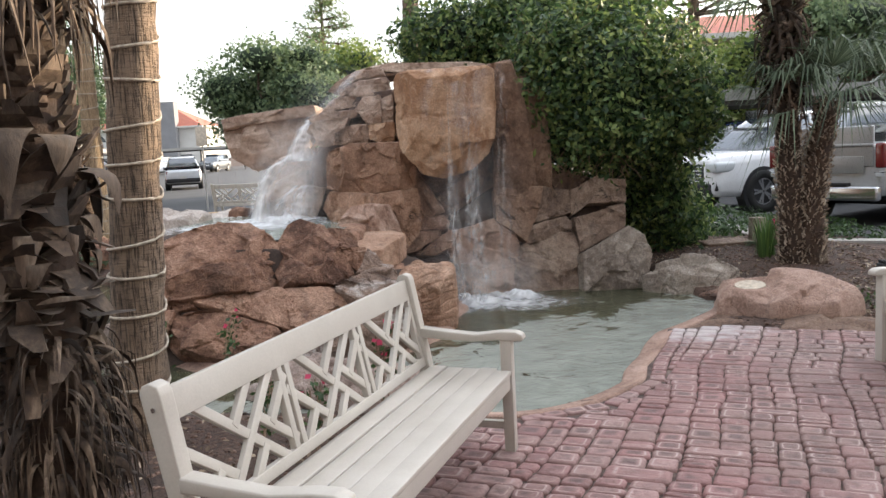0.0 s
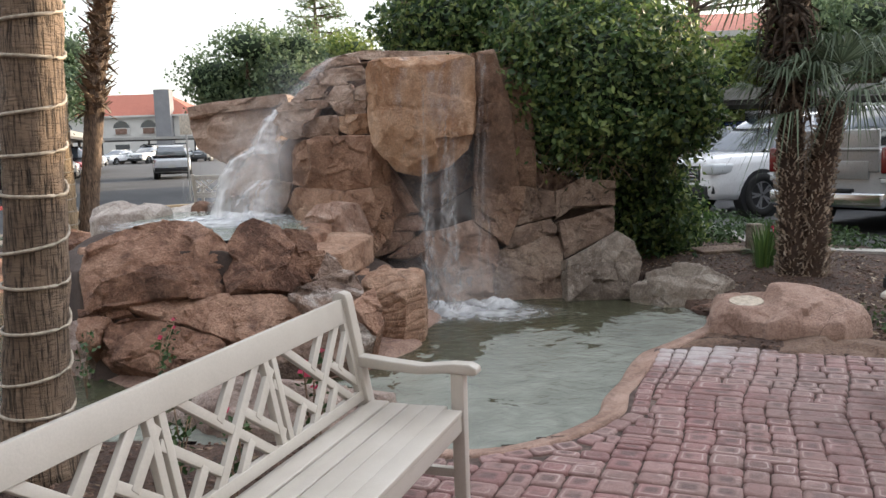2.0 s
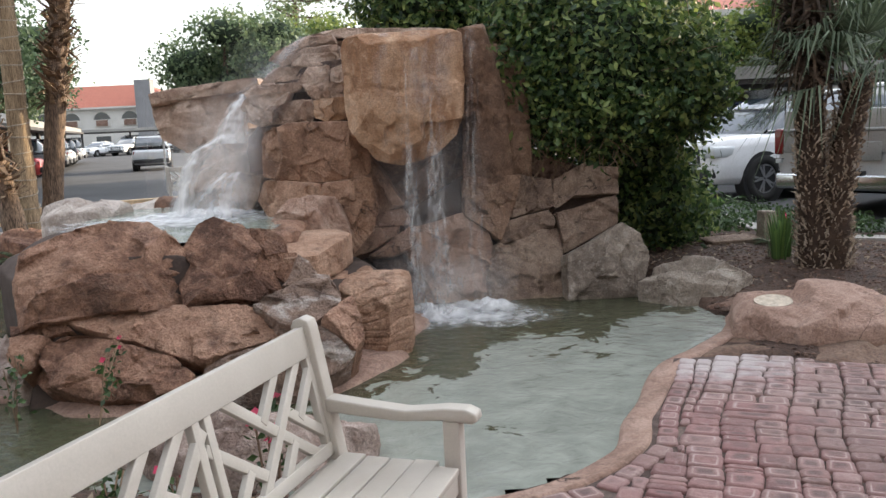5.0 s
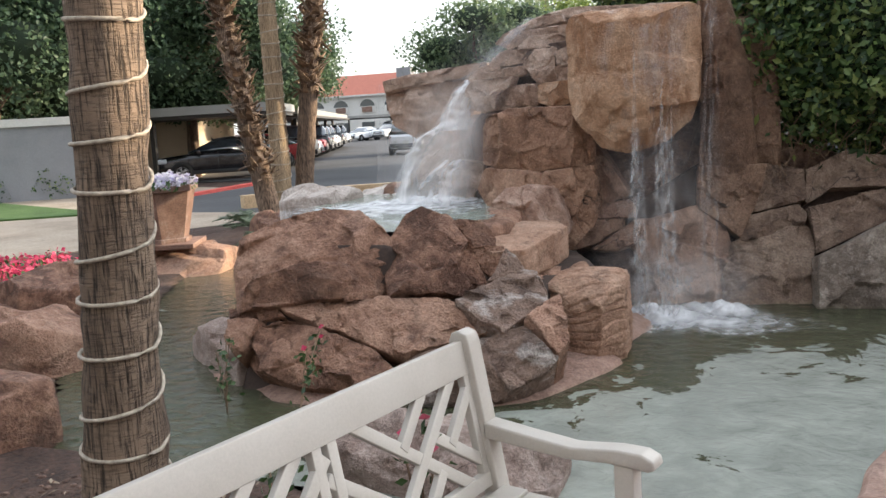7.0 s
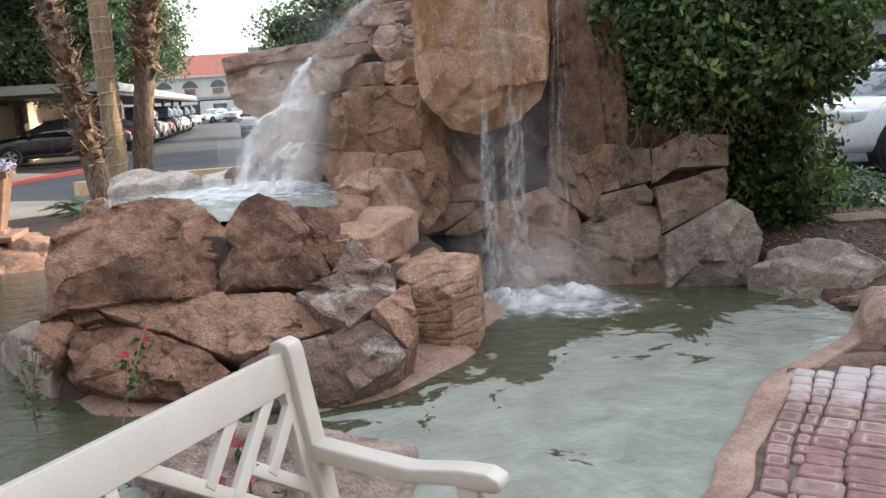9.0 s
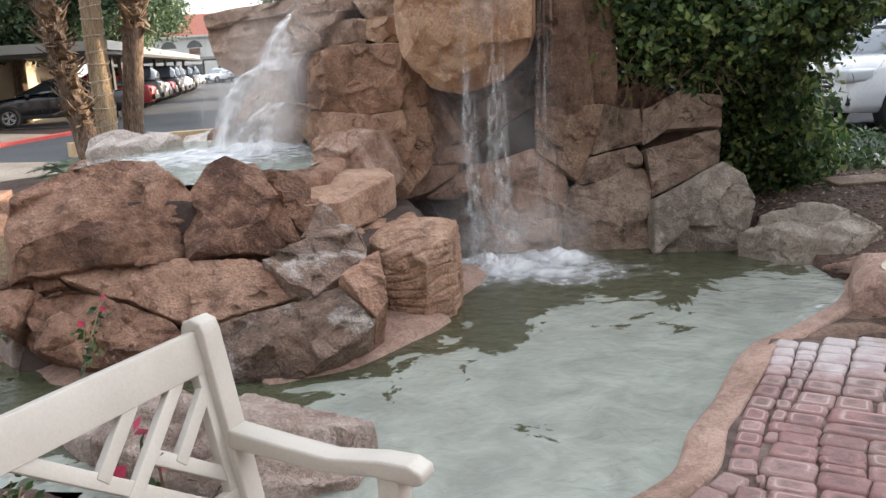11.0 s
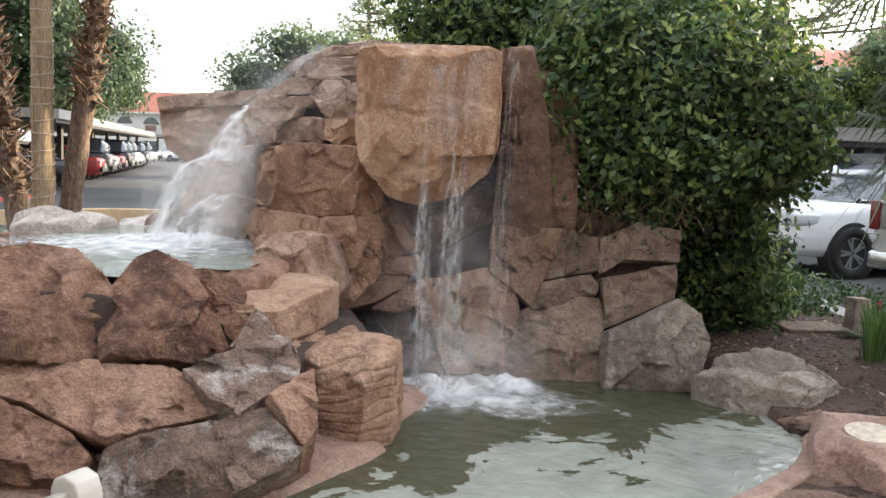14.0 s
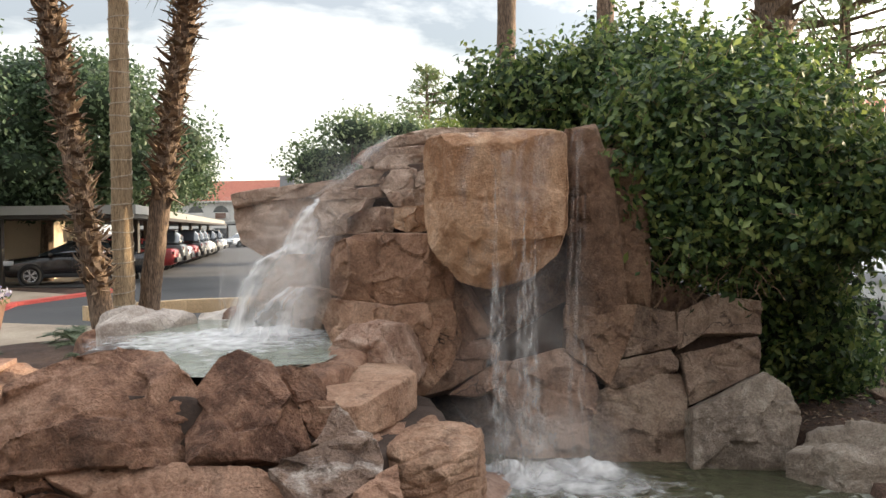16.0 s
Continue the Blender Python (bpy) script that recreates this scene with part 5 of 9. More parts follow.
rock("boulder", m_brown, (6.74, -1.1, 0.22, 0.05, 0.85), [(-1.36, 0.45), (-1.08, 0.46), (-0.92, 0.43), (-0.84, 0.35), (-0.74, 0.28), (-1.0, 0.21), (-1.2, 0.14), (-1.28, 0.17)], pile, depth=0.5, front=0.15, seed=73, size=64, grow=1.06, square=9, rough=0.03, facets=0, chips=10, cuts=[((0.1, -0.6, 0.8), 0.84)])
rock("boulder", m_salt, (7.09, -0.827, 0.513, 0.42, 1.7), [(-0.95, 0.44), (-0.76, 0.49), (-0.61, 0.57), (-0.49, 0.53), (-0.43, 0.45), (-0.42, 0.38), (-0.53, 0.33), (-0.63, 0.28), (-0.78, 0.33), (-0.88, 0.4)], pile, depth=0.4, front=0.13, seed=74, size=80, square=6, rough=0.022, facets=0, chips=7, grow=1.07)
rock("stone", m_brown, (7.0, -0.827, 0.513, 0.42, 1.7), [(-0.51, 0.34), (-0.41, 0.4), (-0.33, 0.43), (-0.24, 0.24), (-0.29, 0.2), (-0.38, 0.25), (-0.47, 0.31)], pile, depth=0.4, front=0.14, seed=67, square=7, rough=0.03, facets=1, chips=9)
rock("boulder", m_brown, (6.74, -1.1, 0.22, 0.05, 0.85), [(-2.26, 0.14), (-2.22, 0.32), (-2.04, 0.34), (-1.8, 0.29), (-1.59, 0.23), (-1.4, 0.17), (-1.28, 0.09), (-1.3, -0.0), (-1.52, -0.03), (-1.83, -0.02), (-2.18, 0.08)], pile, depth=0.5, front=0.18, seed=72, size=80, square=8, rough=0.03, facets=0, chips=12, cuts=[((-0.1, -0.6, 0.8), 0.84), ((-0.7, -0.7, 0), 0.86)])
rock("stone", m_brown, (6.74, -1.1, 0.22, 0.05, 0.85), [(-2.29, 0.4), (-2.14, 0.42), (-2.06, 0.36), (-2.24, 0.34)], pile, depth=0.3, front=0.1, seed=64, square=6, rough=0.025, facets=1, chips=6)
rock("stone", m_brown, (6.74, -1.1, 0.22, 0.05, 0.85), [(-2.45, 0.33), (-2.32, 0.36), (-2.21, 0.33), (-2.27, 0.19), (-2.32, 0.14), (-2.42, 0.22)], pile, depth=0.4, front=0.15, seed=65, square=6, rough=0.03, facets=1, chips=8)
rock("stone", m_brown, (6.74, -1.1, 0.22, 0.05, 0.85), [(-2.48, 0.41), (-2.21, 0.42), (-2.28, 0.36), (-2.45, 0.35)], pile, depth=0.4, front=0.08, seed=66, square=6, rough=0.025, facets=1, chips=6)
rock("boulder", m_salt, (6.74, -1.1, 0.22, 0.05, 0.85), [(-1.2, 0.12), (-0.91, 0.2), (-0.64, 0.27), (-0.51, 0.3), (-0.41, 0.23), (-0.31, 0.16), (-0.37, 0.08), (-0.48, -0.0), (-0.65, -0.07), (-1.07, -0.1), (-1.19, -0.01)], pile, depth=0.5, front=0.2, seed=75, size=80, square=9, rough=0.025, facets=0, chips=8, grow=1.04, cuts=[((-0.1, -0.5, 0.86), 0.84), ((0.1, -0.95, 0.2), 0.88), ((0.75, -0.6, 0.1), 0.88)])
rock("boulder", m_clay, (8.65, 0.0, 1.0, 0.0, 0.0), [(-1.15, 0.76), (-1.11, 0.85), (-0.97, 0.99), (-0.78, 1.03), (-0.61, 1.01), (-0.53, 0.84), (-0.48, 0.68), (-0.5, 0.61), (-0.68, 0.63), (-0.97, 0.68)], pile, depth=0.6, front=0.2, seed=78, size=64, square=4, rough=0.04, facets=2, chips=12, cuts=[((0.75, -0.5, 0.3), 0.74), ((-0.3, -0.6, 0.7), 0.85)])
mound("step_block", m_tan, [(-0.54, 7.5), (-0.46, 7.9), (-0.3, 8.15), (-0.1, 8.15), (0.05, 7.8), (0.03, 7.5), (-0.1, 7.34), (-0.34, 7.34)], 0.18, 0.33, pile, depth=0.35, square=5, rough=0.03, facets=0, cuts=[((0.3, -0.8, 0.45), 0.92), ((0.7, -0.6, -0.2), 0.92), ((-0.7, -0.6, 0), 0.94)], seed=76, grow=1.07, size=80, strata=0.5, chips=6)
mound("flat_slab", m_tan, [(-1.15, 8.1), (-0.95, 8.5), (-0.55, 8.5), (-0.42, 8.15), (-0.46, 7.75), (-0.58, 7.34), (-0.78, 7.28), (-0.95, 7.5)], 0.66, 0.095, pile, depth=0.14, square=11, rough=0.018, facets=0, seed=77, grow=1.05, size=64, chips=3)
mound("under_slab", m_brown, [(-0.9, 7.4), (-0.6, 7.32), (-0.42, 7.7), (-0.45, 8.3), (-1.0, 8.3)], 0.3, 0.30, pile, depth=0.3, seed=80, size=20)
mound("apron", m_apron, [(-2.75, 7.0), (-2.5, 6.62), (-1.9, 6.42), (-1.0, 6.36), (-0.5, 6.52), (-0.33, 6.77), (-0.08, 7.2), (0.16, 7.8), (0.14, 8.7), (-0.8, 9.0), (-2.5, 8.4)], -0.12, 0.17, pile, depth=0.3, square=2.6, facets=0, rough=0.02, seed=79, size=64)
mound("basin_lip", m_brown, [(-1.3, 7.5), (-0.95, 7.4), (-0.80, 7.8), (-0.82, 8.6), (-0.95, 9.2), (-1.15, 9.2), (-1.15, 8.0)], 0.5, 0.33, pile, depth=0.3, facets=0, seed=82, size=20, rough=0.02)
local(pile)
# basin floor and rim
basin = thing("rock_basin", -2.4, 9.6, 0.3, label="pale rounded rocks rimming the upper basin", category="rocks")
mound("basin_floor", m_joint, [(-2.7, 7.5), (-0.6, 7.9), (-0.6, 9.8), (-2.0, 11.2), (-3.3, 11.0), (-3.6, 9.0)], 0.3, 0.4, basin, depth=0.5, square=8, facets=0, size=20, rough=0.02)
mound("rim_rock", m_lime, [(-3.62, 9.9), (-3.4, 9.62), (-2.95, 9.7), (-2.85, 10.3), (-3.3, 10.6), (-3.6, 10.4)], 0.72, 0.27, basin, depth=0.6, square=3, seed=81, facets=2, chips=5, rough=0.02, size=64)
mound("rim_rock", m_lime, [(-3.0, 10.6), (-2.5, 10.5), (-2.2, 10.8), (-2.5, 11.2), (-3.1, 11.1)], 0.7, 0.30, basin, depth=0.6, square=3, seed=82, size=20)
mound("rim_rock", m_brown, [(-2.75, 10.6), (-2.45, 10.55), (-2.3, 10.75), (-2.6, 10.9)], 0.78, 0.22, basin, depth=0.3, square=3, seed=83, size=10)
mound("rim_rock", m_tan, [(-3.3, 8.7), (-2.9, 8.2), (-2.5, 8.0), (-2.4, 8.6), (-2.8, 9.3), (-3.4, 9.6)], 0.2, 0.62, basin, depth=0.5, square=3, seed=84)
local(basin)


def free_rock(name, material, outline, z, height, label, seed, square=3.0, dent=None, flat=None, **more):
    cx = sum(p[0] for p in outline) / len(outline)
    cy = sum(p[1] for p in outline) / len(outline)
    pts = np.array([(x - cx, y - cy) for x, y in outline])
    pos, faces = solid(pts, (0, 0, 0), (1, 0, 0), (0, 1, 0), (0, 0, 1), height, 0.35, square=square, seed=seed, **more)
    if dent:
        dx, dy, r, deep = dent
        away = np.hypot(pos[:, 0] - (dx - cx), (pos[:, 1] - (dy - cy)) * 1.3)
        pos[:, 2] -= deep * np.exp(-(away / r) ** 4) * (pos[:, 2] > 0)
    if flat:
        fx, fy, r, top = flat
        away = np.hypot(pos[:, 0] - (fx - cx), pos[:, 1] - (fy - cy))
        k = np.clip((1.6 * r - away) / (0.6 * r), 0, 1) * (pos[:, 2] > 0)
        pos[:, 2] += k * (top - z - pos[:, 2])
    ob = part(name, mesh_from(name, pos, faces), material)
    ob.location = (cx, cy, z)
    return tagged(ob, label, "rock")


free_rock("rock", m_pale, [(-1.55, 5.75), (-1.1, 5.35), (-0.5, 5.2), (-0.12, 5.35), (-0.1, 5.65), (-0.5, 5.9), (-1.2, 6.0)], -0.1, 0.32, "pale tan rounded rock behind the bench at the water", 91, rough=0.05)
free_rock("rock", m_apron, [(2.35, 7.35), (2.65, 6.95), (3.2, 6.9), (3.5, 7.1), (3.45, 7.6), (3.0, 7.95), (2.5, 7.85)], -0.05, 0.36, "broad tan rock with a round cover on top", 92, rough=0.03, facets=0, chips=5, size=64, square=2.6, flat=(2.633, 7.374, 0.17, 0.225))
free_rock("rock", m_ash, [(2.05, 8.9), (2.3, 8.6), (2.75, 8.55), (3.05, 8.85), (2.9, 9.35), (2.4, 9.45)], -0.05, 0.34, "grey rock with a hollow holding dead leaves", 93, square=3.2, rough=0.05, facets=4, chips=12, size=64, dent=(2.5, 8.95, 0.22, 0.24))
bank = mound("soil_bank", m_mulch_dry, [(1.95, 6.95), (2.3, 6.72), (2.9, 6.45), (3.6, 6.3), (3.7, 6.9), (3.2, 7.3), (2.5, 7.5), (2.2, 7.3)], -0.1, 0.13, None, depth=0.2, square=2.4, facets=0, rough=0.015, seed=190)
tagged(bank, "bare reddish soil banked between patio and rock", "soil", kind="structure")
free_rock("rock", m_apron, [(2.5, 8.4), (2.8, 8.0), (3.05, 8.1), (3.0, 8.6), (2.7, 8.75)], -0.05, 0.1, "low pinkish rock at the pool edge", 94, rough=0.05)
free_rock("rock", m_pale, [(-3.15, 7.35), (-2.75, 6.95), (-2.4, 6.68), (-2.2, 7.0), (-2.5, 7.4), (-2.9, 7.6)], -0.15, 0.42, "square pale rock standing in the pond", 95, square=6)
free_rock("rock", m_brown, [(-4.2, 5.6), (-3.6, 5.3), (-3.1, 5.35), (-2.92, 5.65), (-3.2, 5.95), (-4.0, 6.1)], -0.1, 0.42, "brown boulder at the pond edge", 96, square=5)
free_rock("rock", m_brown, [(-5.4, 7.6), (-4.7, 7.35), (-4.15, 7.7), (-4.2, 8.2), (-5.0, 8.5)], -0.1, 0.74, "pointed tan boulder beside the flower bed", 97, square=4)
free_rock("rock", m_brown, [(-5.6, 6.95), (-4.6, 6.5), (-3.9, 6.65), (-3.75, 7.1), (-4.5, 7.55), (-5.5, 7.6)], -0.1, 0.52, "broad tan boulder with pale stains at the pond edge", 98, square=5)
free_rock("rock", m_brown, [(-6.6, 10.9), (-5.6, 10.3), (-4.9, 10.6), (-5.0, 11.4), (-5.8, 11.9), (-6.6, 11.6)], -0.1, 0.38, "low brown rock under the planter", 99, square=3.5)
free_rock("rock", m_brown, [(-5.4, 12.4), (-4.9, 12.0), (-4.4, 12.1), (-4.4, 12.6), (-5.0, 12.9)], 0.0, 0.5, "brown boulder beside the palms", 100, square=3.5)
free_rock("rock", m_brown, [(-4.7, 12.6), (-4.3, 12.2), (-3.7, 12.3), (-3.8, 12.9), (-4.4, 13.0)], 0.0, 0.62, "brown boulder beside the palms", 101, square=3.5)


# ---- falling water ----
def fall(name, path, widths, material, parent, label="", rows=24, cols=8, wobble=0.02, seed=0, bulge=0.35):
    """A sheet of water that follows a line downwards; the line gives its middle."""
    pts = [Vector(p) for p in path]
    line, wid = [], []
    for i in range(rows + 1):
        s = i / rows * (len(pts) - 1)
        k = min(len(pts) - 2, int(s))
        line.append(pts[k].lerp(pts[k + 1], s - k))
        wid.append(widths[k] + (widths[k + 1] - widths[k]) * (s - k))
    verts, faces, uvs = [], [], []
    for i, p in enumerate(line):
        for j in range(cols + 1):
            u = j / cols
            n = noise.noise(Vector((u * 5 + seed, i * 0.35, seed * 3.1)))
            m = noise.noise(Vector((seed, i * 0.5, 9)))
            verts.append((p.x + (u - 0.5) * wid[i] + wobble * m, p.y - wobble * 2 * n - bulge * wid[i] * math.sin(math.pi * u), p.z + wobble * 0.5 * n))
            uvs.append((u * 1.0, i / rows * (line[0] - line[-1]).length))
    for i in range(rows):
        for j in range(cols):
            a = i * (cols + 1) + j
            faces.append((a, a + 1, a + cols + 2, a + cols + 1))
    me = mesh_from(name, verts, faces)
    uv = me.uv_layers.new(name="UVMap")
    for lp in me.loops:
        uv.data[lp.index].uv = uvs[lp.vertex_index]
    return part(name, me, material, parent, label)


streams = thing("falling_water", 0.1, 8.9, WATER, label="thin white strands of water falling into the pool", category="falling water")
# films over the block's face, then free strands below it
for k, (x, w, y0, y1) in enumerate(((0.02, 0.05, 8.78, 8.82), (0.20, 0.12, 8.77, 8.83), (0.33, 0.10, 8.78, 8.9), (-0.12, 0.06, 8.79, 8.84))):
    fall("water_film", [(x + 0.01, y0 + 0.06, 2.34), (x, y0, 2.2), (x, y0 - 0.02, 1.75), (x - 0.01, y1, 1.42)], [w, w, w * 1.1, w * 1.2], m_film, streams, seed=k)
fall("water_film", [(0.1, 8.84, 2.37), (0.1, 8.73, 2.2), (0.1, 8.72, 1.8), (0.1, 8.82, 1.5)], [0.86, 0.86, 0.8, 0.6], m_film, streams, rows=30, cols=16, seed=19, bulge=0.03)
for k, (x, w, top) in enumerate(((0.07, 0.028, 2.1), (0.045, 0.022, 1.5), (0.27, 0.030, 1.9), (0.34, 0.024, 1.6), (0.22, 0.022, 1.4), (0.12, 0.02, 1.38))):
    fall("water_strand", [(x, 8.72, top), (x - 0.005, 8.69, top - 0.35), (x, 8.68, 0.75), (x + 0.01, 8.66, 0.3), (x + 0.015, 8.65, -0.04)], [w * 0.5, w, w * 1.6, w * 2.4, w * 3.2], m_strand, streams, rows=44, cols=6, wobble=0.012, seed=40 + k)
for k, (x, w, y) in enumerate(((0.06, 0.16, 8.74), (0.27, 0.22, 8.74))):
    fall("water_strand", [(x, y, 1.45), (x, y - 0.03, 0.9), (x + 0.01, y - 0.04, 0.4), (x + 0.02, y - 0.05, -0.04)], [w * 0.6, w, w * 1.4, w * 1.9], m_fall, streams, rows=40, seed=10 + k)
fall("water_strand", [(0.64, 9.28, 2.42), (0.63, 9.16, 2.2), (0.61, 9.13, 1.3), (0.62, 9.12, 0.6), (0.66, 9.05, -0.04)], [0.10, 0.16, 0.18, 0.2, 0.26], m_film, streams, rows=44, seed=15)
local(streams)

cascade = thing("cascade", -1.9, 9.8, POND, label="white cascade tumbling over the rocks into the basin", category="falling water")
fall("upper_chute", [(-1.05, 9.95, 2.40), (-1.15, 9.72, 2.2), (-1.3, 9.6, 2.07), (-1.55, 9.5, 1.93)], [0.16, 0.16, 0.18, 0.2], m_film, cascade, seed=21)
fall("upper_film", [(-0.95, 10.05, 2.50), (-1.1, 9.75, 2.3), (-1.3, 9.62, 2.1), (-1.5, 9.7, 1.95)], [0.12, 0.14, 0.18, 0.22], m_veil, cascade, rows=24, seed=30, bulge=0.15)
fall("jet", [(-1.50, 9.85, 1.96), (-1.53, 9.68, 1.88), (-1.57, 9.60, 1.75), (-1.60, 9.56, 1.62), (-1.62, 9.52, 1.50)], [0.14, 0.20, 0.25, 0.32, 0.42], m_stream, cascade, rows=30, cols=12, seed=22, bulge=0.2)
fall("white_water", [(-1.68, 9.68, 1.58), (-1.86, 9.56, 1.47), (-1.98, 9.5, 1.31), (-2.05, 9.46, 1.1), (-2.08, 9.42, 0.84)], [0.16, 0.22, 0.22, 0.25, 0.34], m_stream, cascade, rows=36, cols=10, seed=24)
fall("veil", [(-1.58, 9.62, 1.62), (-1.64, 9.50, 1.42), (-1.70, 9.42, 1.2), (-1.72, 9.38, 1.0), (-1.73, 9.34, 0.84)], [0.30, 0.50, 0.62, 0.66, 0.70], m_veil, cascade, rows=36, cols=16, seed=23, bulge=0.2)
fall("veil", [(-1.44, 9.58, 1.60), (-1.46, 9.5, 1.4), (-1.48, 9.42, 1.15), (-1.5, 9.36, 0.88)], [0.16, 0.24, 0.3, 0.36], m_veil, cascade, rows=24, seed=28)
fall("white_water", [(-1.58, 9.42, 1.24), (-1.64, 9.3, 1.14), (-1.68, 9.22, 1.0), (-1.70, 9.16, 0.84)], [0.30, 0.46, 0.56, 0.68], m_cascade, cascade, rows=28, cols=14, seed=25)
fall("drip_veil", [(-2.90, 11.2, 2.05), (-2.92, 11.16, 1.6), (-2.93, 11.14, 0.8)], [0.10, 0.14, 0.20], m_film, cascade, seed=26)
fall("drip_veil", [(-2.6, 11.1, 1.4), (-2.6, 11.05, 1.1), (-2.6, 11.0, 0.8)], [0.4, 0.4, 0.45], m_film, cascade, seed=27)
local(cascade)


def foam_material():
    m = bpy.data.materials.new("foam")
    nt = tree_of(m)
    tc = nt.nodes.new("ShaderNodeTexCoord")
    n = node(nt, "ShaderNodeTexNoise", Scale=7.0, Detail=6.0, Roughness=0.6)
    sep = nt.nodes.new("ShaderNodeSeparateXYZ")
    add = nt.nodes.new("ShaderNodeMath")
    add.operation = "ADD"
    mr = nt.nodes.new("ShaderNodeMapRange")
    mr.inputs["From Min"].default_value, mr.inputs["From Max"].default_value = 0.62, 1.25
    bs = node(nt, "ShaderNodeBsdfPrincipled", Roughness=0.6)
    bs.inputs["Base Color"].default_value = (0.82, 0.83, 0.84, 1)
    tp = nt.nodes.new("ShaderNodeBsdfTransparent")
    mx = nt.nodes.new("ShaderNodeMixShader")
    links(nt, (tc.outputs["Object"], n.inputs["Vector"]), (tc.outputs["UV"], sep.inputs[0]), (n.outputs["Fac"], add.inputs[0]), (sep.outputs["X"], add.inputs[1]),
          (add.outputs[0], mr.inputs["Value"]), (mr.outputs[0], mx.inputs["Fac"]), (tp.outputs[0], mx.inputs[1]), (bs.outputs[0], mx.inputs[2]),
          (mx.outputs[0], nt.nodes.new("ShaderNodeOutputMaterial").inputs["Surface"]))
    return m


m_foam = foam_material()


def foam(x, y, z, rx, ry, h, seed, label, top=0.75):
    n = 36
    verts, uvs, faces = [], [], []
    for i in range(n + 1):
        for j in range(n + 1):
            u, v = 2 * i / n - 1, 2 * j / n - 1
            r = min(1, math.hypot(u, v))
            p = Vector((u * rx, v * ry, 0))
            lump = 0.55 + 0.8 * noise.fractal(p * 8 + Vector((seed, 0, 0)), 1.0, 2.0, 3)
            verts.append((p.x, p.y, 0.006 + h * (1 - r) ** 1.3 * max(0, lump) * 1.4))
            uvs.append((top * (1 - r) ** 0.7, v))
    for i in range(n):
        for j in range(n):
            a = i * (n + 1) + j
            faces.append((a, a + n + 1, a + n + 2, a + 1))
    me = mesh_from("foam", verts, faces)
    uv = me.uv_layers.new(name="UVMap")
    for lp in me.loops:
        uv.data[lp.index].uv = uvs[lp.vertex_index]
    ob = part("foam", me, m_foam)
    ob.location = (x, y, z)
    return tagged(ob, label, "foam", kind="stuff")


foam(0.22, 8.72, WATER, 0.5, 0.45, 0.09, 1, "white foam where the strands strike the pool")
foam(0.66, 8.9, WATER, 0.42, 0.36, 0.10, 2, "white foam where a strand strikes the pool")
foam(0.55, 8.55, WATER, 0.9, 0.5, 0.02, 3, "thin drifting foam on the pool", 0.5)
foam(-1.95, 9.45, POND, 0.8, 0.55, 0.07, 4, "white foam at the foot of the cascade")
foam(-2.1, 9.0, POND, 1.2, 0.9, 0.02, 5, "thin drifting foam on the upper basin", 0.55)


def mist_material(name, strength):
    """Fine spray: a thin white veil that fades out on all sides."""
    m = bpy.data.materials.new(name)
    nt = tree_of(m)
    tc = nt.nodes.new("ShaderNodeTexCoord")
    sep = nt.nodes.new("ShaderNodeSeparateXYZ")
    n = node(nt, "ShaderNodeTexNoise", Scale=3.2, Detail=5.0, Roughness=0.6, Distortion=0.8)
    mr = nt.nodes.new("ShaderNodeMapRange")
    mr.inputs["From Min"].default_value, mr.inputs["From Max"].default_value, mr.inputs["To Max"].default_value = 0.25, 0.75, strength
    links(nt, (tc.outputs["UV"], sep.inputs[0]), (tc.outputs["Object"], n.inputs["Vector"]), (n.outputs["Fac"], mr.inputs["Value"]))
    value = mr.outputs[0]
    for axis in ("X", "Y"):
        fold = nt.nodes.new("ShaderNodeMath")
        fold.operation = "PINGPONG"
        fold.inputs[1].default_value = 0.5
        soft = nt.nodes.new("ShaderNodeMapRange")
        soft.interpolation_type = "SMOOTHSTEP"
        soft.inputs["From Max"].default_value = 0.45
        mul = nt.nodes.new("ShaderNodeMath")
        mul.operation = "MULTIPLY"
        links(nt, (sep.outputs[axis], fold.inputs[0]), (fold.outputs[0], soft.inputs["Value"]), (soft.outputs[0], mul.inputs[0]), (value, mul.inputs[1]))
        value = mul.outputs[0]
    bs = node(nt, "ShaderNodeBsdfPrincipled", Roughness=0.9)
    bs.inputs["Base Color"].default_value = (0.85, 0.85, 0.85, 1)
    tp = nt.nodes.new("ShaderNodeBsdfTransparent")
    mx = nt.nodes.new("ShaderNodeMixShader")
    links(nt, (value, mx.inputs["Fac"]), (tp.outputs[0], mx.inputs[1]), (bs.outputs[0], mx.inputs[2]), (mx.outputs[0], nt.nodes.new("ShaderNodeOutputMaterial").inputs["Surface"]))
    return m


m_mist = mist_material("water_spray", 0.40)
m_thin_mist = mist_material("thin_water_spray", 0.17)


def spray(x, y, z, w, h, bow, material, parent):
    """A bowed curtain of spray, leaning back at its top."""
    n = 10
    verts, faces, uvs = [], [], []
    for i in range(n + 1):
        for j in range(n + 1):
            u, v = i / n, j / n
            verts.append((x + (u - 0.5) * w, y - bow * math.sin(math.pi * u) + 0.15 * v * h, z + v * h))
            uvs.append((u, v))
    for i in range(n):
        for j in range(n):
            a = i * (n + 1) + j
            faces.append((a, a + n + 1, a + n + 2, a + 1))
    me = mesh_from("spray", verts, faces)
    uv = me.uv_layers.new(name="UVMap")
    for lp in me.loops:
        uv.data[lp.index].uv = uvs[lp.vertex_index]
    return part("spray", me, material, parent)


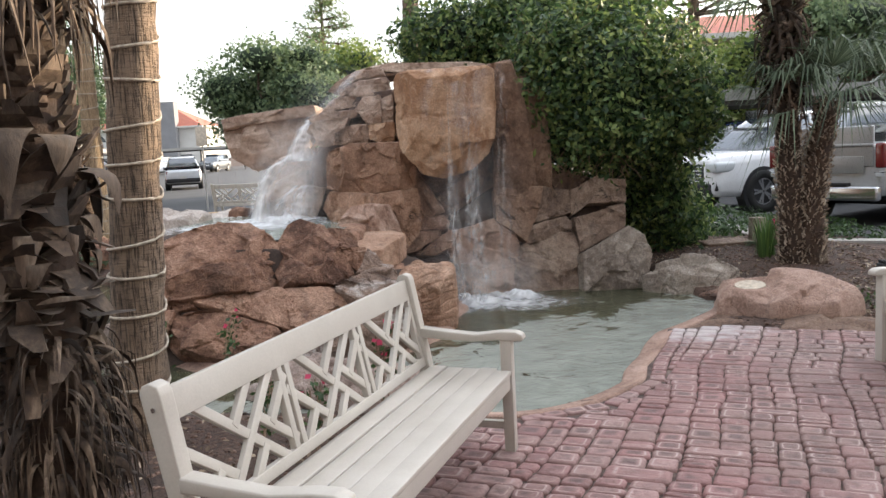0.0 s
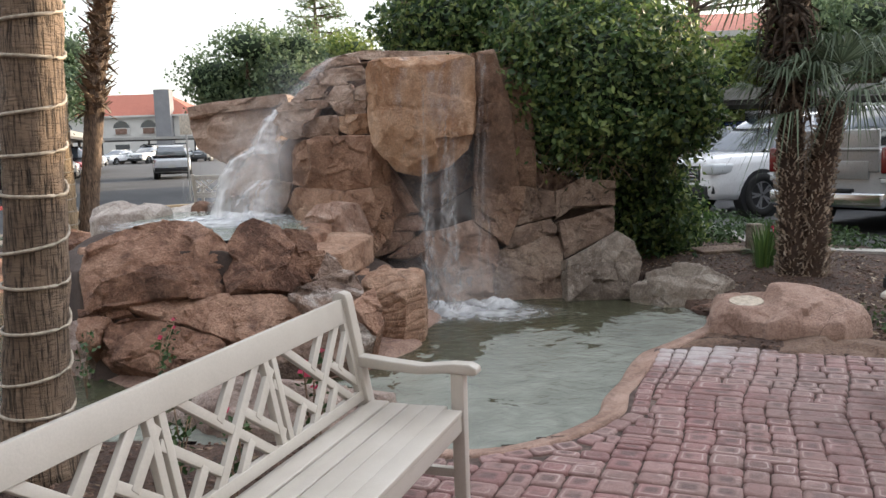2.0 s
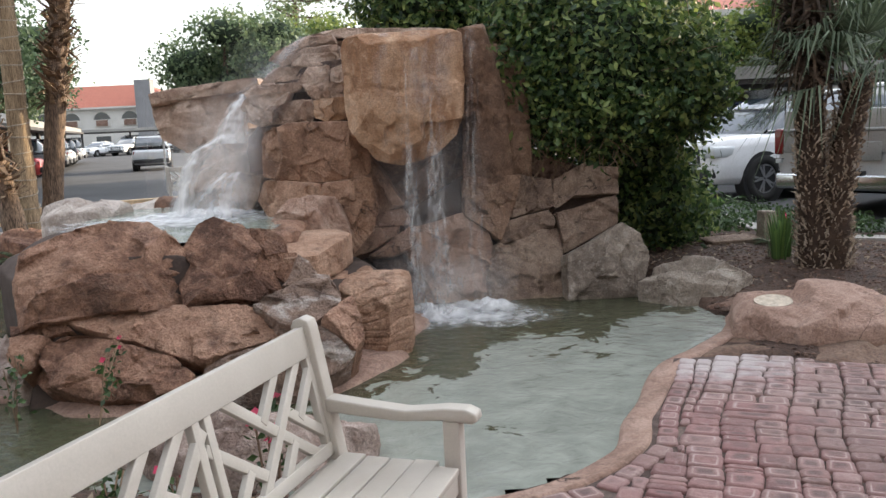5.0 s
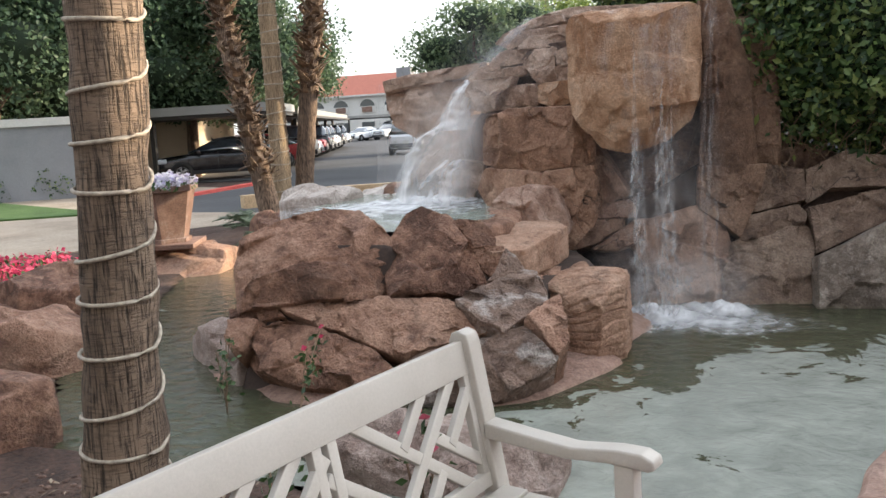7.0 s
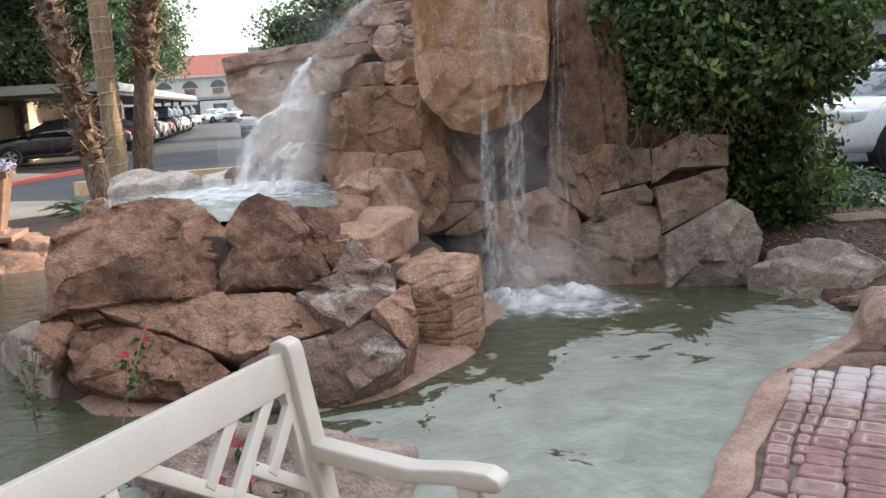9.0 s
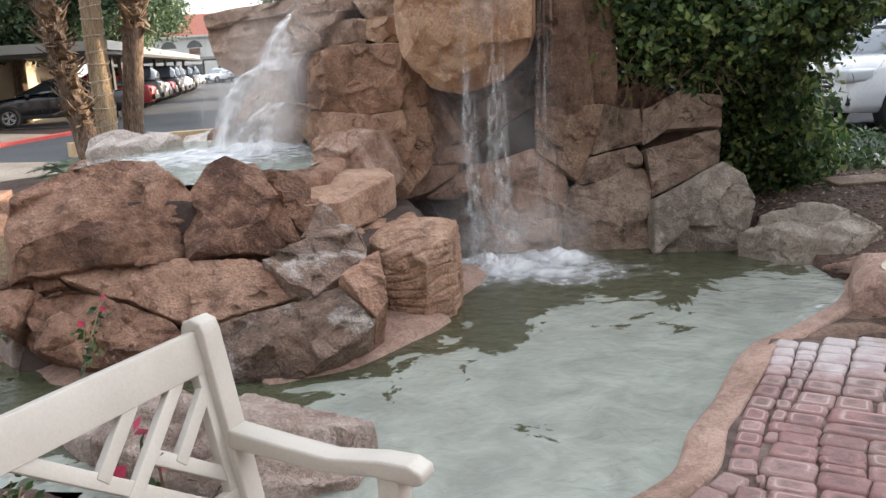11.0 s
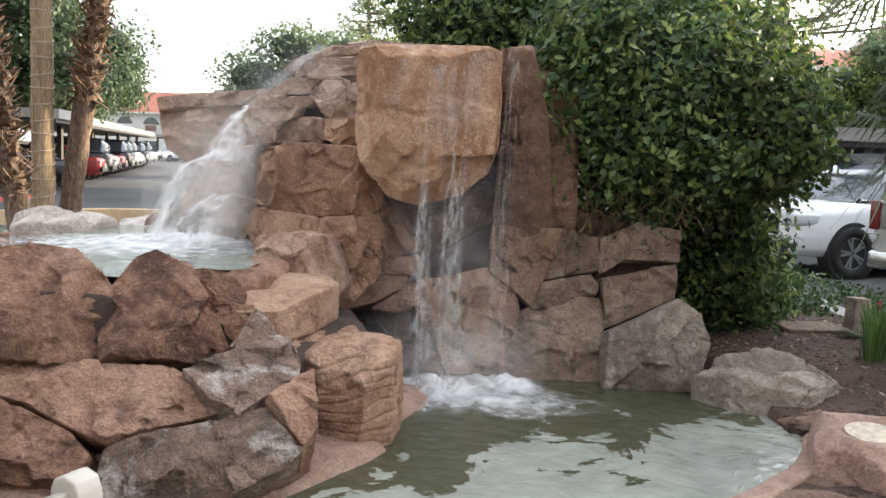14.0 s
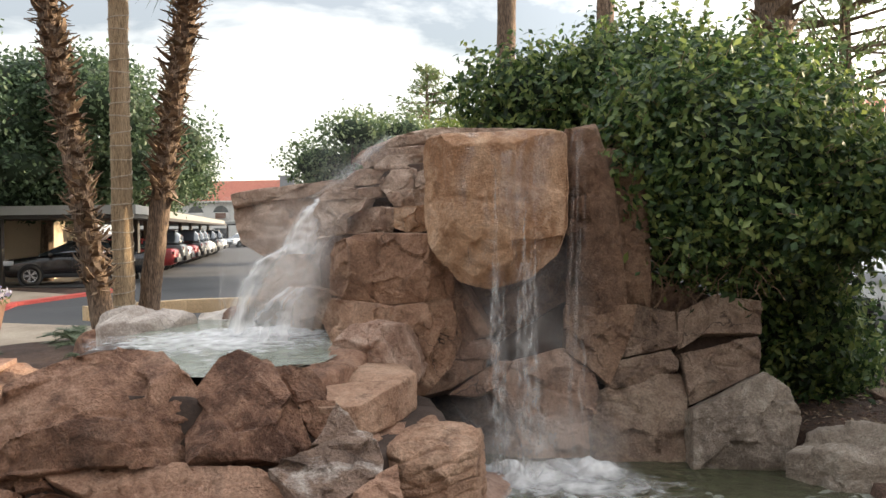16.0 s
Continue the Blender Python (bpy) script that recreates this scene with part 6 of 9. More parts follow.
spray_of_falls = thing("spray_veil", 0.3, 8.6, WATER, label="fine white spray hanging round the falling strands", category="water spray")
spray(0.30, 8.62, -0.05, 1.7, 0.62, 0.15, m_mist, spray_of_falls)
spray(0.28, 8.80, 0.1, 1.3, 1.7, 0.10, m_thin_mist, spray_of_falls)
local(spray_of_falls)
spray_of_cascade = thing("spray_veil", -1.7, 9.2, POND, label="fine white spray hanging round the cascade", category="water spray")
spray(-1.70, 9.16, 0.80, 1.3, 0.95, 0.15, m_mist, spray_of_cascade)
spray(-1.55, 9.38, 1.15, 1.2, 1.0, 0.15, m_mist, spray_of_cascade)
spray(-1.10, 9.42, 1.65, 1.2, 1.0, 0.10, m_thin_mist, spray_of_cascade)
local(spray_of_cascade)


# ---- benches ----
def make_bench(length=2.11):
    b = thing("garden_bench", label="cream painted wooden garden bench with a lattice back", category="bench", group="garden benches")
    lean = 0.10                                         # the back leans away at the top

    def back_y(z):
        return lean * max(0, z - 0.40) / 0.5

    for x in (0.035, length - 0.035):
        # rear post with rounded head
        out = [(-0.03, 0), (0.03, 0), (0.03, 0.42), (0.03 + 0.105, 0.905), (0.125, 0.93), (0.10, 0.94), (0.07, 0.93), (0.06, 0.905), (-0.03, 0.42)]
        bm = extrude_outline(out, 0.065, 0.006)
        bmesh.ops.rotate(bm, verts=bm.verts, cent=(0, 0, 0), matrix=Matrix.Rotation(radians(90), 3, "Z"))
        bmesh.ops.translate(bm, vec=(x, 0, 0), verts=bm.verts)
        part("rear_post", bm, m_cream, b)
        bm = extrude_outline([(-0.03, 0), (0.025, 0), (0.03, 0.60), (-0.03, 0.60)], 0.06, 0.005)
        bmesh.ops.rotate(bm, verts=bm.verts, cent=(0, 0, 0), matrix=Matrix.Rotation(radians(90), 3, "Z"))
        bmesh.ops.translate(bm, vec=(x, -0.44, 0), verts=bm.verts)
        part("front_leg", bm, m_cream, b)
        arm = [(0.02, 0.605), (0.02, 0.655), (-0.13, 0.640), (-0.28, 0.628), (-0.42, 0.645), (-0.495, 0.645), (-0.53, 0.63), (-0.535, 0.605), (-0.515, 0.595), (-0.40, 0.60), (-0.26, 0.588), (-0.13, 0.595)]
        bm = extrude_outline(arm, 0.07, 0.008)
        bmesh.ops.rotate(bm, verts=bm.verts, cent=(0, 0, 0), matrix=Matrix.Rotation(radians(90), 3, "Z"))
        bmesh.ops.translate(bm, vec=(x, 0, 0), verts=bm.verts)
        part("armrest", bm, m_cream, b)
        part("side_rail", box(0.035, 0.385, 0.06, (x, -0.22, 0.36), 0.004), m_cream, b)
        part("stretcher", box(0.035, 0.385, 0.04, (x, -0.22, 0.13), 0.004), m_cream, b)
    part("front_apron", box(length - 0.12, 0.025, 0.075, (length / 2, -0.445, 0.345), 0.004), m_cream, b)
    part("rear_apron", box(length - 0.12, 0.025, 0.07, (length / 2, 0.0, 0.36), 0.004), m_cream, b)
    for i in range(5):
        y = -0.432 + i * 0.091
        n = 0.13 if i == 0 else 0.0
        part("seat_slat", box(length - 0.07 - n, 0.085, 0.022, (length / 2, y, 0.432 - 0.012 * math.sin(i * 0.7)), 0.004), m_cream, b)

    def on_back(x, z, off=0.0):
        return (x, back_y(z) + off, z)

    def slat(x1, z1, x2, z2, w, d=0.022, off=0.0):
        n = Vector((0, -1, lean / 0.5)).normalized()
        return bar(on_back(x1, z1, off), on_back(x2, z2, off), w, d, 0.003, up=n)

    part("top_rail", slat(0.06, 0.855, length - 0.06, 0.855, 0.105, 0.034), m_cream, b)
    part("bottom_rail", slat(0.06, 0.475, length - 0.06, 0.475, 0.045, 0.032), m_cream, b)
    lo, hi = 0.495, 0.805
    inner = length - 0.13
    wide = inner / 3
    for k in range(3):
        x0 = 0.065 + k * wide
        if k:
            for dx in (-0.028, 0.028):
                part("mullion", slat(x0 + dx, lo, x0 + dx, hi, 0.034, 0.028), m_cream, b)
        a, c = x0 + 0.045, x0 + wide - 0.045
        h, w = hi - lo, wide - 0.09

        def diag(u1, v1, u2, v2, off):
            part("lattice_slat", slat(a + w * u1, lo + h * v1, a + w * u2, lo + h * v2, 0.036, off=off), m_cream, b)

        for u1, v1, u2, v2 in ((0.12, 1.04, 0.93, -0.04), (-0.09, 0.72, 0.37, 0.12), (0.68, 0.61, 1.08, 0.10)):
            diag(u1, v1, u2, v2, 0.0)
        for u1, v1, u2, v2 in ((0.29, -0.04, 0.92, 1.03), (0.03, -0.04, 0.22, 0.29), (0.43, 0.63, 0.66, 1.03), (0.53, -0.04, 0.70, 0.26), (0.81, 0.44, 1.08, 0.90)):
            diag(u1, v1, u2, v2, -0.003)
        if k == 0:
            part("mullion", slat(x0 + 0.012, lo, x0 + 0.012, hi, 0.034, 0.028), m_cream, b)
        if k == 2:
            part("mullion", slat(x0 + wide - 0.012, lo, x0 + wide - 0.012, hi, 0.034, 0.028), m_cream, b)
    for x in (0.0, length):
        bm = bmesh.new()
        bmesh.ops.create_cone(bm, cap_ends=True, segments=12, radius1=0.008, radius2=0.006, depth=0.006)
        bmesh.ops.transform(bm, matrix=pose(x + (0.001 if x else -0.001), 0.085, 0.86, 0, 90, 0), verts=bm.verts)
        part("bolt", bm, m_chrome, b, "small steel bolt head")
    return b


bench = make_bench()
bench.matrix_world = pose(-0.823, 2.426, 0.0, 0, 0, 70.9)
far_bench = copy_thing(bench, pose(3.27, 5.72, 0.0, 0, 0, -72.5))
copy_thing(bench, pose(-3.7, 20.9, 0.0, 0, 0, 172))


# ---- palms ----
def trunk_mesh(h, r0, r1, lean=(0, 0), flare=0.25, sides=20, steps=40, seed=0, knots=0.04, tilt=0.0):
    pts, rad = [], []
    for i in range(steps + 1):
        t = i / steps
        pts.append((lean[0] * t * t + tilt * h * t + 0.03 * math.sin(3 * t + seed), lean[1] * t * t, h * t))
        rad.append((r0 + (r1 - r0) * t) * (1 + flare * math.exp(-t * h / 0.35)) * (1 + knots * noise.noise(Vector((seed, 0, t * h * 6)))))
    v, f = tube(pts, rad, sides)
    v = [Vector(p) + 0.02 * r0 * 5 * noise.noise(Vector(p) * 6 + Vector((seed, 0, 0))) * Vector((1, 1, 0)) for p in v]
    return v, f, pts, rad


def boots(heap, pts, rad, z0, z1, count, size, seed, droop=0.2, wide=0.5):
    """Old frond bases that clasp the trunk."""
    rng = random.Random(seed)
    h = pts[-1][2]
    for i in range(count):
        z = z0 + (z1 - z0) * (i + rng.random()) / count
        t = min(1, max(0, z / h))
        k = min(len(pts) - 1, int(t * (len(pts) - 1)))
        c, r = Vector(pts[k]), rad[k]
        a = i * 2.399 + rng.uniform(-0.3, 0.3)
        o = Vector((math.cos(a), math.sin(a), 0))
        s = Vector((-math.sin(a), math.cos(a), 0))
        l = size * rng.uniform(0.6, 1.3)
        w = l * wide * rng.uniform(0.7, 1.2)
        base = Vector((c.x, c.y, z)) + o * r * 0.9
        up = Vector((0, 0, 1)) * rng.uniform(0.4, 1.0) + o * rng.uniform(0.25, 0.8) - Vector((0, 0, droop * rng.random()))
        up = up.normalized() * l
        tip = base + up + s * rng.uniform(-0.3, 0.3) * l
        th = o * 0.018
        v = [base - s * w, base + s * w, base + up * 0.5 + s * w * 0.6 + o * 0.02, tip + s * w * 0.25, tip - s * w * 0.25, base + up * 0.5 - s * w * 0.6 + o * 0.02]
        v2 = [p - th for p in v]
        heap.add(v + v2, [(0, 1, 2, 5), (5, 2, 3, 4), (7, 6, 11, 8), (8, 11, 10, 9), (1, 7, 8, 2), (6, 0, 5, 11), (3, 9, 10, 4), (2, 8, 9, 3), (11, 5, 4, 10)])


def cord(pts, rad, h, z0, turns, gap, seed):
    line = []
    n = int(turns * 24)
    for i in range(n + 1):
        a = 2 * math.pi * i / 24
        turn, frac = divmod(i / 24, 1.0)
        z = z0 + gap * (turn + 0.15 * frac + 0.85 * min(1.0, frac / 0.5)) + 0.05 * math.sin(turn * 2.3 + seed) * (1 - abs(2 * frac - 1)) + 0.012 * math.sin(a)
        t = min(1, z / h)
        x = t * (len(pts) - 1)
        k = min(len(pts) - 2, int(x))
        c = Vector(pts[k]).lerp(Vector(pts[k + 1]), x - k)
        r = rad[k] + (rad[k + 1] - rad[k]) * (x - k) + 0.008
        line.append((c.x + r * math.cos(a), c.y + r * math.sin(a), z))
    return tube(line, 0.009, 6)


def fan(heap, base, direction, reach_, spread, blades, seed, width=0.03, fall=0.35):
    """A fan frond: a stalk and many narrow blades."""
    rng = random.Random(seed)
    d = Vector(direction).normalized()
    side = d.cross(Vector((0, 0, 1)))
    side = side.normalized() if side.length > 0.01 else Vector((1, 0, 0))
    up = side.cross(d)
    hub = Vector(base) + d * reach_ * 0.45
    v, f = tube([base, Vector(base) + d * reach_ * 0.25 + up * 0.02, hub], 0.010, 5)
    heap.add(v, f)
    for i in range(blades):
        a = spread * (i / (blades - 1) - 0.5) + rng.uniform(-0.03, 0.03)
        dir_ = (d * math.cos(a) + side * math.sin(a) + up * rng.uniform(-0.05, 0.1)).normalized()
        l = reach_ * (0.75 - 0.2 * abs(a) / spread) * rng.uniform(0.8, 1.1)
        p1 = hub + dir_ * l * 0.5
        p2 = hub + dir_ * l - Vector((0, 0, l * fall * rng.uniform(0.3, 1.3)))
        n = dir_.cross(up).normalized() * width * 0.5
        fold = up * width * 0.25
        heap.add([hub - n * 0.4, hub + n * 0.4, p1 + n, p2, p1 - n, p1 + fold], [(0, 1, 5), (1, 2, 5), (2, 3, 5), (3, 4, 5), (4, 0, 5)])


def wired_palm():
    t = thing("palm_tree", -1.89, 4.80, -0.05, label="smooth fibrous palm trunk wound with light cord", category="palm tree")
    v, f, pts, rad = trunk_mesh(7.5, 0.148, 0.115, (0.0, 0.1), 0.38, 40, 90, 1, 0.03, 0.072)
    part("trunk", mesh_from("trunk", v, f), m_fibre, t)
    v, f = cord(pts, rad, 7.5, 0.15, 30, 0.215, 2)
    part("light_cord", mesh_from("light_cord", v, f), m_rope, t)
    h = Heap()
    for i in range(26):
        a = i * 2.4
        fan(h, (0.54, 0.1, 7.4), (math.cos(a), math.sin(a), 0.9 - 0.06 * i), 1.3, 2.6, 18, i)
    part("crown", h.mesh("crown"), m_frond, t)
    return t


wired_palm()


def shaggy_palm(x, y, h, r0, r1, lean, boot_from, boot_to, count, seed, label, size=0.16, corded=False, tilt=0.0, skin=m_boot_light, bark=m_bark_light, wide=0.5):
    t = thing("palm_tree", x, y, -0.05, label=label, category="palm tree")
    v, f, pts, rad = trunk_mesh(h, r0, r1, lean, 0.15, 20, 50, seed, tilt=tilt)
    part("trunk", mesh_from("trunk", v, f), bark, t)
    if count:
        heap = Heap()
        boots(heap, pts, rad, boot_from, boot_to, count, size, seed, 0.9, wide)
        tagged(part("frond_base_shag", heap.mesh("frond_base_shag"), skin, t), kind="stuff")
    if corded:
        v, f = cord(pts, rad, h, 0.2, 26, 0.22, seed)
        part("light_cord", mesh_from("light_cord", v, f), m_rope, t)
    heap = Heap()
    for i in range(24):
        a = i * 2.4
        fan(heap, pts[-1], (math.cos(a), math.sin(a), 0.9 - 0.06 * i), 1.3, 2.6, 16, i + seed)
    part("crown", heap.mesh("crown"), m_frond, t)
    return t




def husk(heap, base, out, length, width, spread, drop, curl, rng, rows=6, fold=0.3):
    """A dry strip that leaves the trunk, bends over and hangs, folded along its middle."""
    side = Vector((-out.y, out.x, 0))
    lean_ = side * rng.uniform(-0.3, 0.3)
    verts, faces = [], []
    for i in range(rows + 1):
        s = i / rows
        p = base + (out * spread * math.sin(min(1.0, s * 1.2) * 1.6) + lean_ * s) * length + Vector((0, 0, 1)) * length * (0.25 * s - drop * s * s)
        w = width * (1 - s) ** 0.6 + 0.004
        tw = curl * s
        d = side * math.cos(tw) + (out * 0.5 + Vector((0, 0, 1))) * math.sin(tw)
        for k, f in ((-1, 0), (0, fold), (1, 0)):
            verts.append(p + d * w * 0.5 * k + out * f * w)
    for i in range(rows):
        for k in range(2):
            a = i * 3 + k
            faces.append((a, a + 1, a + 4, a + 3))
    heap.add(verts, faces)


def near_palm():
    """The shaggy palm beside the path: dark trunk, a collar of peeling husks and a skirt of dead strips."""
    t = thing("palm_tree", -1.50, 3.10, -0.05, label="shaggy dark palm trunk with peeling pale husks and a dead skirt", category="palm tree")
    v, f, pts, rad = trunk_mesh(6.0, 0.16, 0.15, (-0.1, 0), 0.15, 24, 70, 11)
    part("trunk", mesh_from("trunk", v, f), m_darkbark, t)
    rng = random.Random(15)

    def ring(heap, z0, z1, count, length, width, spread, drop, curl, r):
        for i in range(count):
            a = i * 2.399 + rng.uniform(-0.2, 0.2)
            o = Vector((math.cos(a), math.sin(a), 0))
            husk(heap, Vector((-0.01, 0, rng.uniform(z0, z1))) + o * r, o, length * rng.uniform(0.6, 1.3), width * rng.uniform(0.6, 1.3), spread * rng.uniform(0.5, 1.4), drop * rng.uniform(0.8, 1.3), curl * rng.uniform(-1, 1), rng)

    heap = Heap()
    ring(heap, 1.62, 1.80, 8, 0.30, 0.22, 0.30, 0.95, 0.5, 0.15)
    ring(heap, 1.30, 1.50, 12, 0.22, 0.16, 0.25, 0.9, 0.6, 0.16)
    ring(heap, 1.16, 1.24, 9, 0.12, 0.26, 0.25, 0.3, 0.3, 0.16)
    tagged(part("husk_collar", heap.mesh("husk_collar", True), m_husk, t, "grey tan peeling husks"), kind="stuff")
    heap = Heap()
    for _ in range(14):
        ring(heap, 0.40, 1.05, 40, rng.uniform(0.12, 0.28), rng.uniform(0.010, 0.028), rng.uniform(0.2, 0.7), rng.uniform(0.6, 1.4), 2.2, 0.15)
    tagged(part("dead_skirt", heap.mesh("dead_skirt", True), m_husk_dark, t, "hanging dry brown strips"), kind="stuff")
    heap = Heap()
    boots(heap, pts, rad, 0.9, 1.65, 120, 0.15, 16, 1.6)
    boots(heap, pts, rad, 1.65, 2.3, 160, 0.1, 18)
    boots(heap, pts, rad, 2.15, 5.9, 330, 0.2, 17)
    ring(heap, 2.15, 2.5, 160, 0.26, 0.03, 0.5, 1.1, 1.5, 0.15)
    tagged(part("frond_base_shag", heap.mesh("frond_base_shag"), m_husk_dark, t), kind="stuff")
    heap = Heap()
    for i in range(24):
        a = i * 2.4
        fan(heap, pts[-1], (math.cos(a), math.sin(a), 0.9 - 0.06 * i), 1.3, 2.6, 16, i + 11)
    part("crown", heap.mesh("crown"), m_frond, t)


near_palm()
shaggy_palm(-5.75, 13.9, 7.5, 0.16, 0.14, (0, 0.2), 0.9, 5.6, 560, 12, "leaning palm trunk with ragged brown frond bases", 0.19, tilt=-0.19, skin=m_boot, bark=m_bark, wide=0.3)
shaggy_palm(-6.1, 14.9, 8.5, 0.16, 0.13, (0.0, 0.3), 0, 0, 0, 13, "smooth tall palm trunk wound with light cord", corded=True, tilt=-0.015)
shaggy_palm(-5.95, 15.2, 6.2, 0.16, 0.14, (0.2, 0.2), 2.2, 6.0, 420, 14, "palm trunk with frayed frond bases below the crown", 0.22, tilt=0.125, skin=m_boot, bark=m_bark, wide=0.28)


def pygmy_palm(x, y, trunks):
    t = thing("palm_tree", x, y, 0.0, label="twin stubby palm with pale frond stubs and drooping fronds", category="palm tree")
    for k, (dx, dy, h, lean, seed) in enumerate(trunks):
        v, f, pts, rad = trunk_mesh(h, 0.128, 0.118, lean, 0.12, 16, 30, seed)
        v = [Vector(p) + Vector((dx, dy, 0)) for p in v]
        pts = [(p[0] + dx, p[1] + dy, p[2]) for p in pts]
        part("trunk", mesh_from("trunk", v, f), m_darkbark, t)
        heap = Heap()
        boots(heap, pts, rad, 0.03, min(h, 2.0), 820, 0.075, seed, 0.5, 0.13)
        tagged(part("stub_shag", heap.mesh("stub_shag"), m_stub, t), kind="stuff")
        if h > 2.2:
            heap = Heap()
            boots(heap, pts, rad, 1.95, h, 420, 0.20, seed + 5, 1.3, 0.22)
            for i in range(70):
                a = i * 2.399
                o = Vector((math.cos(a), math.sin(a), 0))
                k0 = pts[min(29, 18 + i // 7)]
                husk(heap, Vector(k0) + o * 0.11, o, 0.36, 0.035, 0.5, 1.3, 0.6, random.Random(i + seed))
            tagged(part("dead_skirt", heap.mesh("dead_skirt", True), m_husk_dark, t, "hanging dry brown frond strips"), kind="stuff")
        heap = Heap()
        top = pts[-1]
        for i in range(15):
            a = i * 2.4 + k
            fan(heap, top, (math.cos(a), math.sin(a), 1.9 - 0.15 * i), 0.98, 2.4, 26, i + seed, 0.022, 0.75)
        if k == 0:
            for i in range(11):
                a = i * 2.4
                fan(heap, (pts[18][0], pts[18][1], 1.95), (math.cos(a), math.sin(a), 1.5 - 0.14 * i), 0.62, 2.2, 22, i + 90, 0.022, 0.7)
        part("crown", heap.mesh("crown"), m_frond, t)
    return t


pygmy_palm(3.85, 9.35, [(-0.06, 0, 3.1, (-0.06, 0), 21), (0.16, -0.05, 1.85, (0.20, 0), 22)])


# ---- hedge and trees ----
def leaf(heap, p, n, s, rng, aspect=0.5):
    n = Vector(n).normalized()
    t = n.cross(Vector((rng.uniform(-1, 1), rng.uniform(-1, 1), rng.uniform(-1, 1)))).normalized()
    b = n.cross(t)
    w = s * aspect
    heap.add([p - t * s * 0.5, p + b * w * 0.5 + n * s * 0.06, p + t * s * 0.5, p - b * w * 0.5 + n * s * 0.06], [(0, 1, 2), (0, 2, 3)])


def blob_points(blobs, count, rng, skin=0.35):
    """Points in the outer skin of several overlapping bodies, with outward directions."""
    weights = [rx * ry + ry * rz + rx * rz for _, _, _, rx, ry, rz in blobs]
    for _ in range(count):
        x, y, z, rx, ry, rz = rng.choices(blobs, weights)[0]
        d = Vector((rng.gauss(0, 1), rng.gauss(0, 1), rng.gauss(0, 1))).normalized()
        k = 1 - skin * rng.random() ** 1.6
        lump = 1 + 0.30 * noise.noise(Vector((x + d.x * 2.2, y + d.y * 2.2, z + d.z * 2.2)) * 1.3) + 0.36 * noise.noise(Vector((x + d.x * rx, y + d.y * ry, z + d.z * rz)) * 4.2)
        yield Vector((x + d.x * rx * k * lump, y + d.y * ry * k * lump, z + d.z * rz * k * lump)), d


def leafy(name, blobs, count, size, material, parent, seed, flat=0.5, aspect=0.5, tufts=1):
    rng = random.Random(seed)
    heap = Heap()
    for p, d in blob_points(blobs, count // tufts, rng):
        for _ in range(tufts):
            q = p + Vector((rng.gauss(0, 1), rng.gauss(0, 1), rng.gauss(0, 1))) * size * (0 if tufts == 1 else 0.9)
            n = d * flat + Vector((rng.gauss(0, 1), rng.gauss(0, 1), rng.gauss(0, 1) + 0.3)) * 0.5
            leaf(heap, q, n, size * rng.uniform(0.6, 1.25), rng, aspect)
    return tagged(part(name, heap.mesh(name), material, parent), kind="stuff")


hedge = thing("hedge", 2.1, 10.4, 0.0, label="dense dark green bush spilling over the rock", category="bush")
HEDGE = [(1.22, 9.78, 2.15, 0.36, 0.34, 0.42), (1.38, 9.74, 1.66, 0.30, 0.30, 0.36), (1.9, 9.95, 2.1, 0.95, 0.75, 0.9), (2.6, 10.05, 2.0, 0.62, 0.62, 0.62), (2.9, 10.3, 1.75, 0.4, 0.45, 0.4), (1.35, 10.1, 2.45, 0.6, 0.55, 0.6), (0.3, 11.4, 2.9, 0.9, 0.6, 0.6), (1.3, 11.2, 3.05, 0.9, 0.7, 0.6), (2.1, 10.8, 2.75, 0.9, 0.8, 0.65), (2.8, 11.2, 0.4, 0.6, 0.5, 0.45), (1.6, 9.85, 1.65, 0.5, 0.35, 0.35), (2.3, 10.75, 0.75, 0.42, 0.4, 0.6), (2.75, 10.7, 0.7, 0.46, 0.4, 0.5), (2.5, 10.6, 1.25, 0.5, 0.4, 0.4), (2.75, 10.6, 2.5, 0.5, 0.5, 0.5)]
# dark bodies stand in for the shade inside the bush
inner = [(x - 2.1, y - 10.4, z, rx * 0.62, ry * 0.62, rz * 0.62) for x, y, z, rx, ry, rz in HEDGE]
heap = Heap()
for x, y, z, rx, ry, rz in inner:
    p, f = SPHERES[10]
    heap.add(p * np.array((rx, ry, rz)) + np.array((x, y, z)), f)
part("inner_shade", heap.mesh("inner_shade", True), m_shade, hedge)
leafy("foliage", [(x - 2.1, y - 10.4, z, rx, ry, rz) for x, y, z, rx, ry, rz in HEDGE], 66000, 0.085, m_hedge, hedge, 31, 0.7, 0.55, 3)
spray_rng = random.Random(33)
twigs, sprays = Heap(), Heap()
for p, d in blob_points([(x - 2.1, y - 10.4, z, rx, ry, rz) for x, y, z, rx, ry, rz in HEDGE[:12] if z > 1.3], 420, spray_rng, 0.05):
    aim = (d + Vector((spray_rng.gauss(0, 0.4), spray_rng.gauss(0, 0.4), 0.35))).normalized()
    length = spray_rng.uniform(0.10, 0.26)
    v, f = tube([p - aim * 0.05, p + aim * length * 0.5, p + aim * length - Vector((0, 0, 0.02))], 0.003, 4)
    twigs.add(v, f)
    for i in range(9):
        q = p + aim * length * (0.25 + 0.75 * i / 8)
        side = Vector((spray_rng.gauss(0, 1), spray_rng.gauss(0, 1), spray_rng.gauss(0, 1)))
        leaf(sprays, q + side * 0.018, side + d * 0.6, spray_rng.uniform(0.05, 0.095), spray_rng, 0.55)
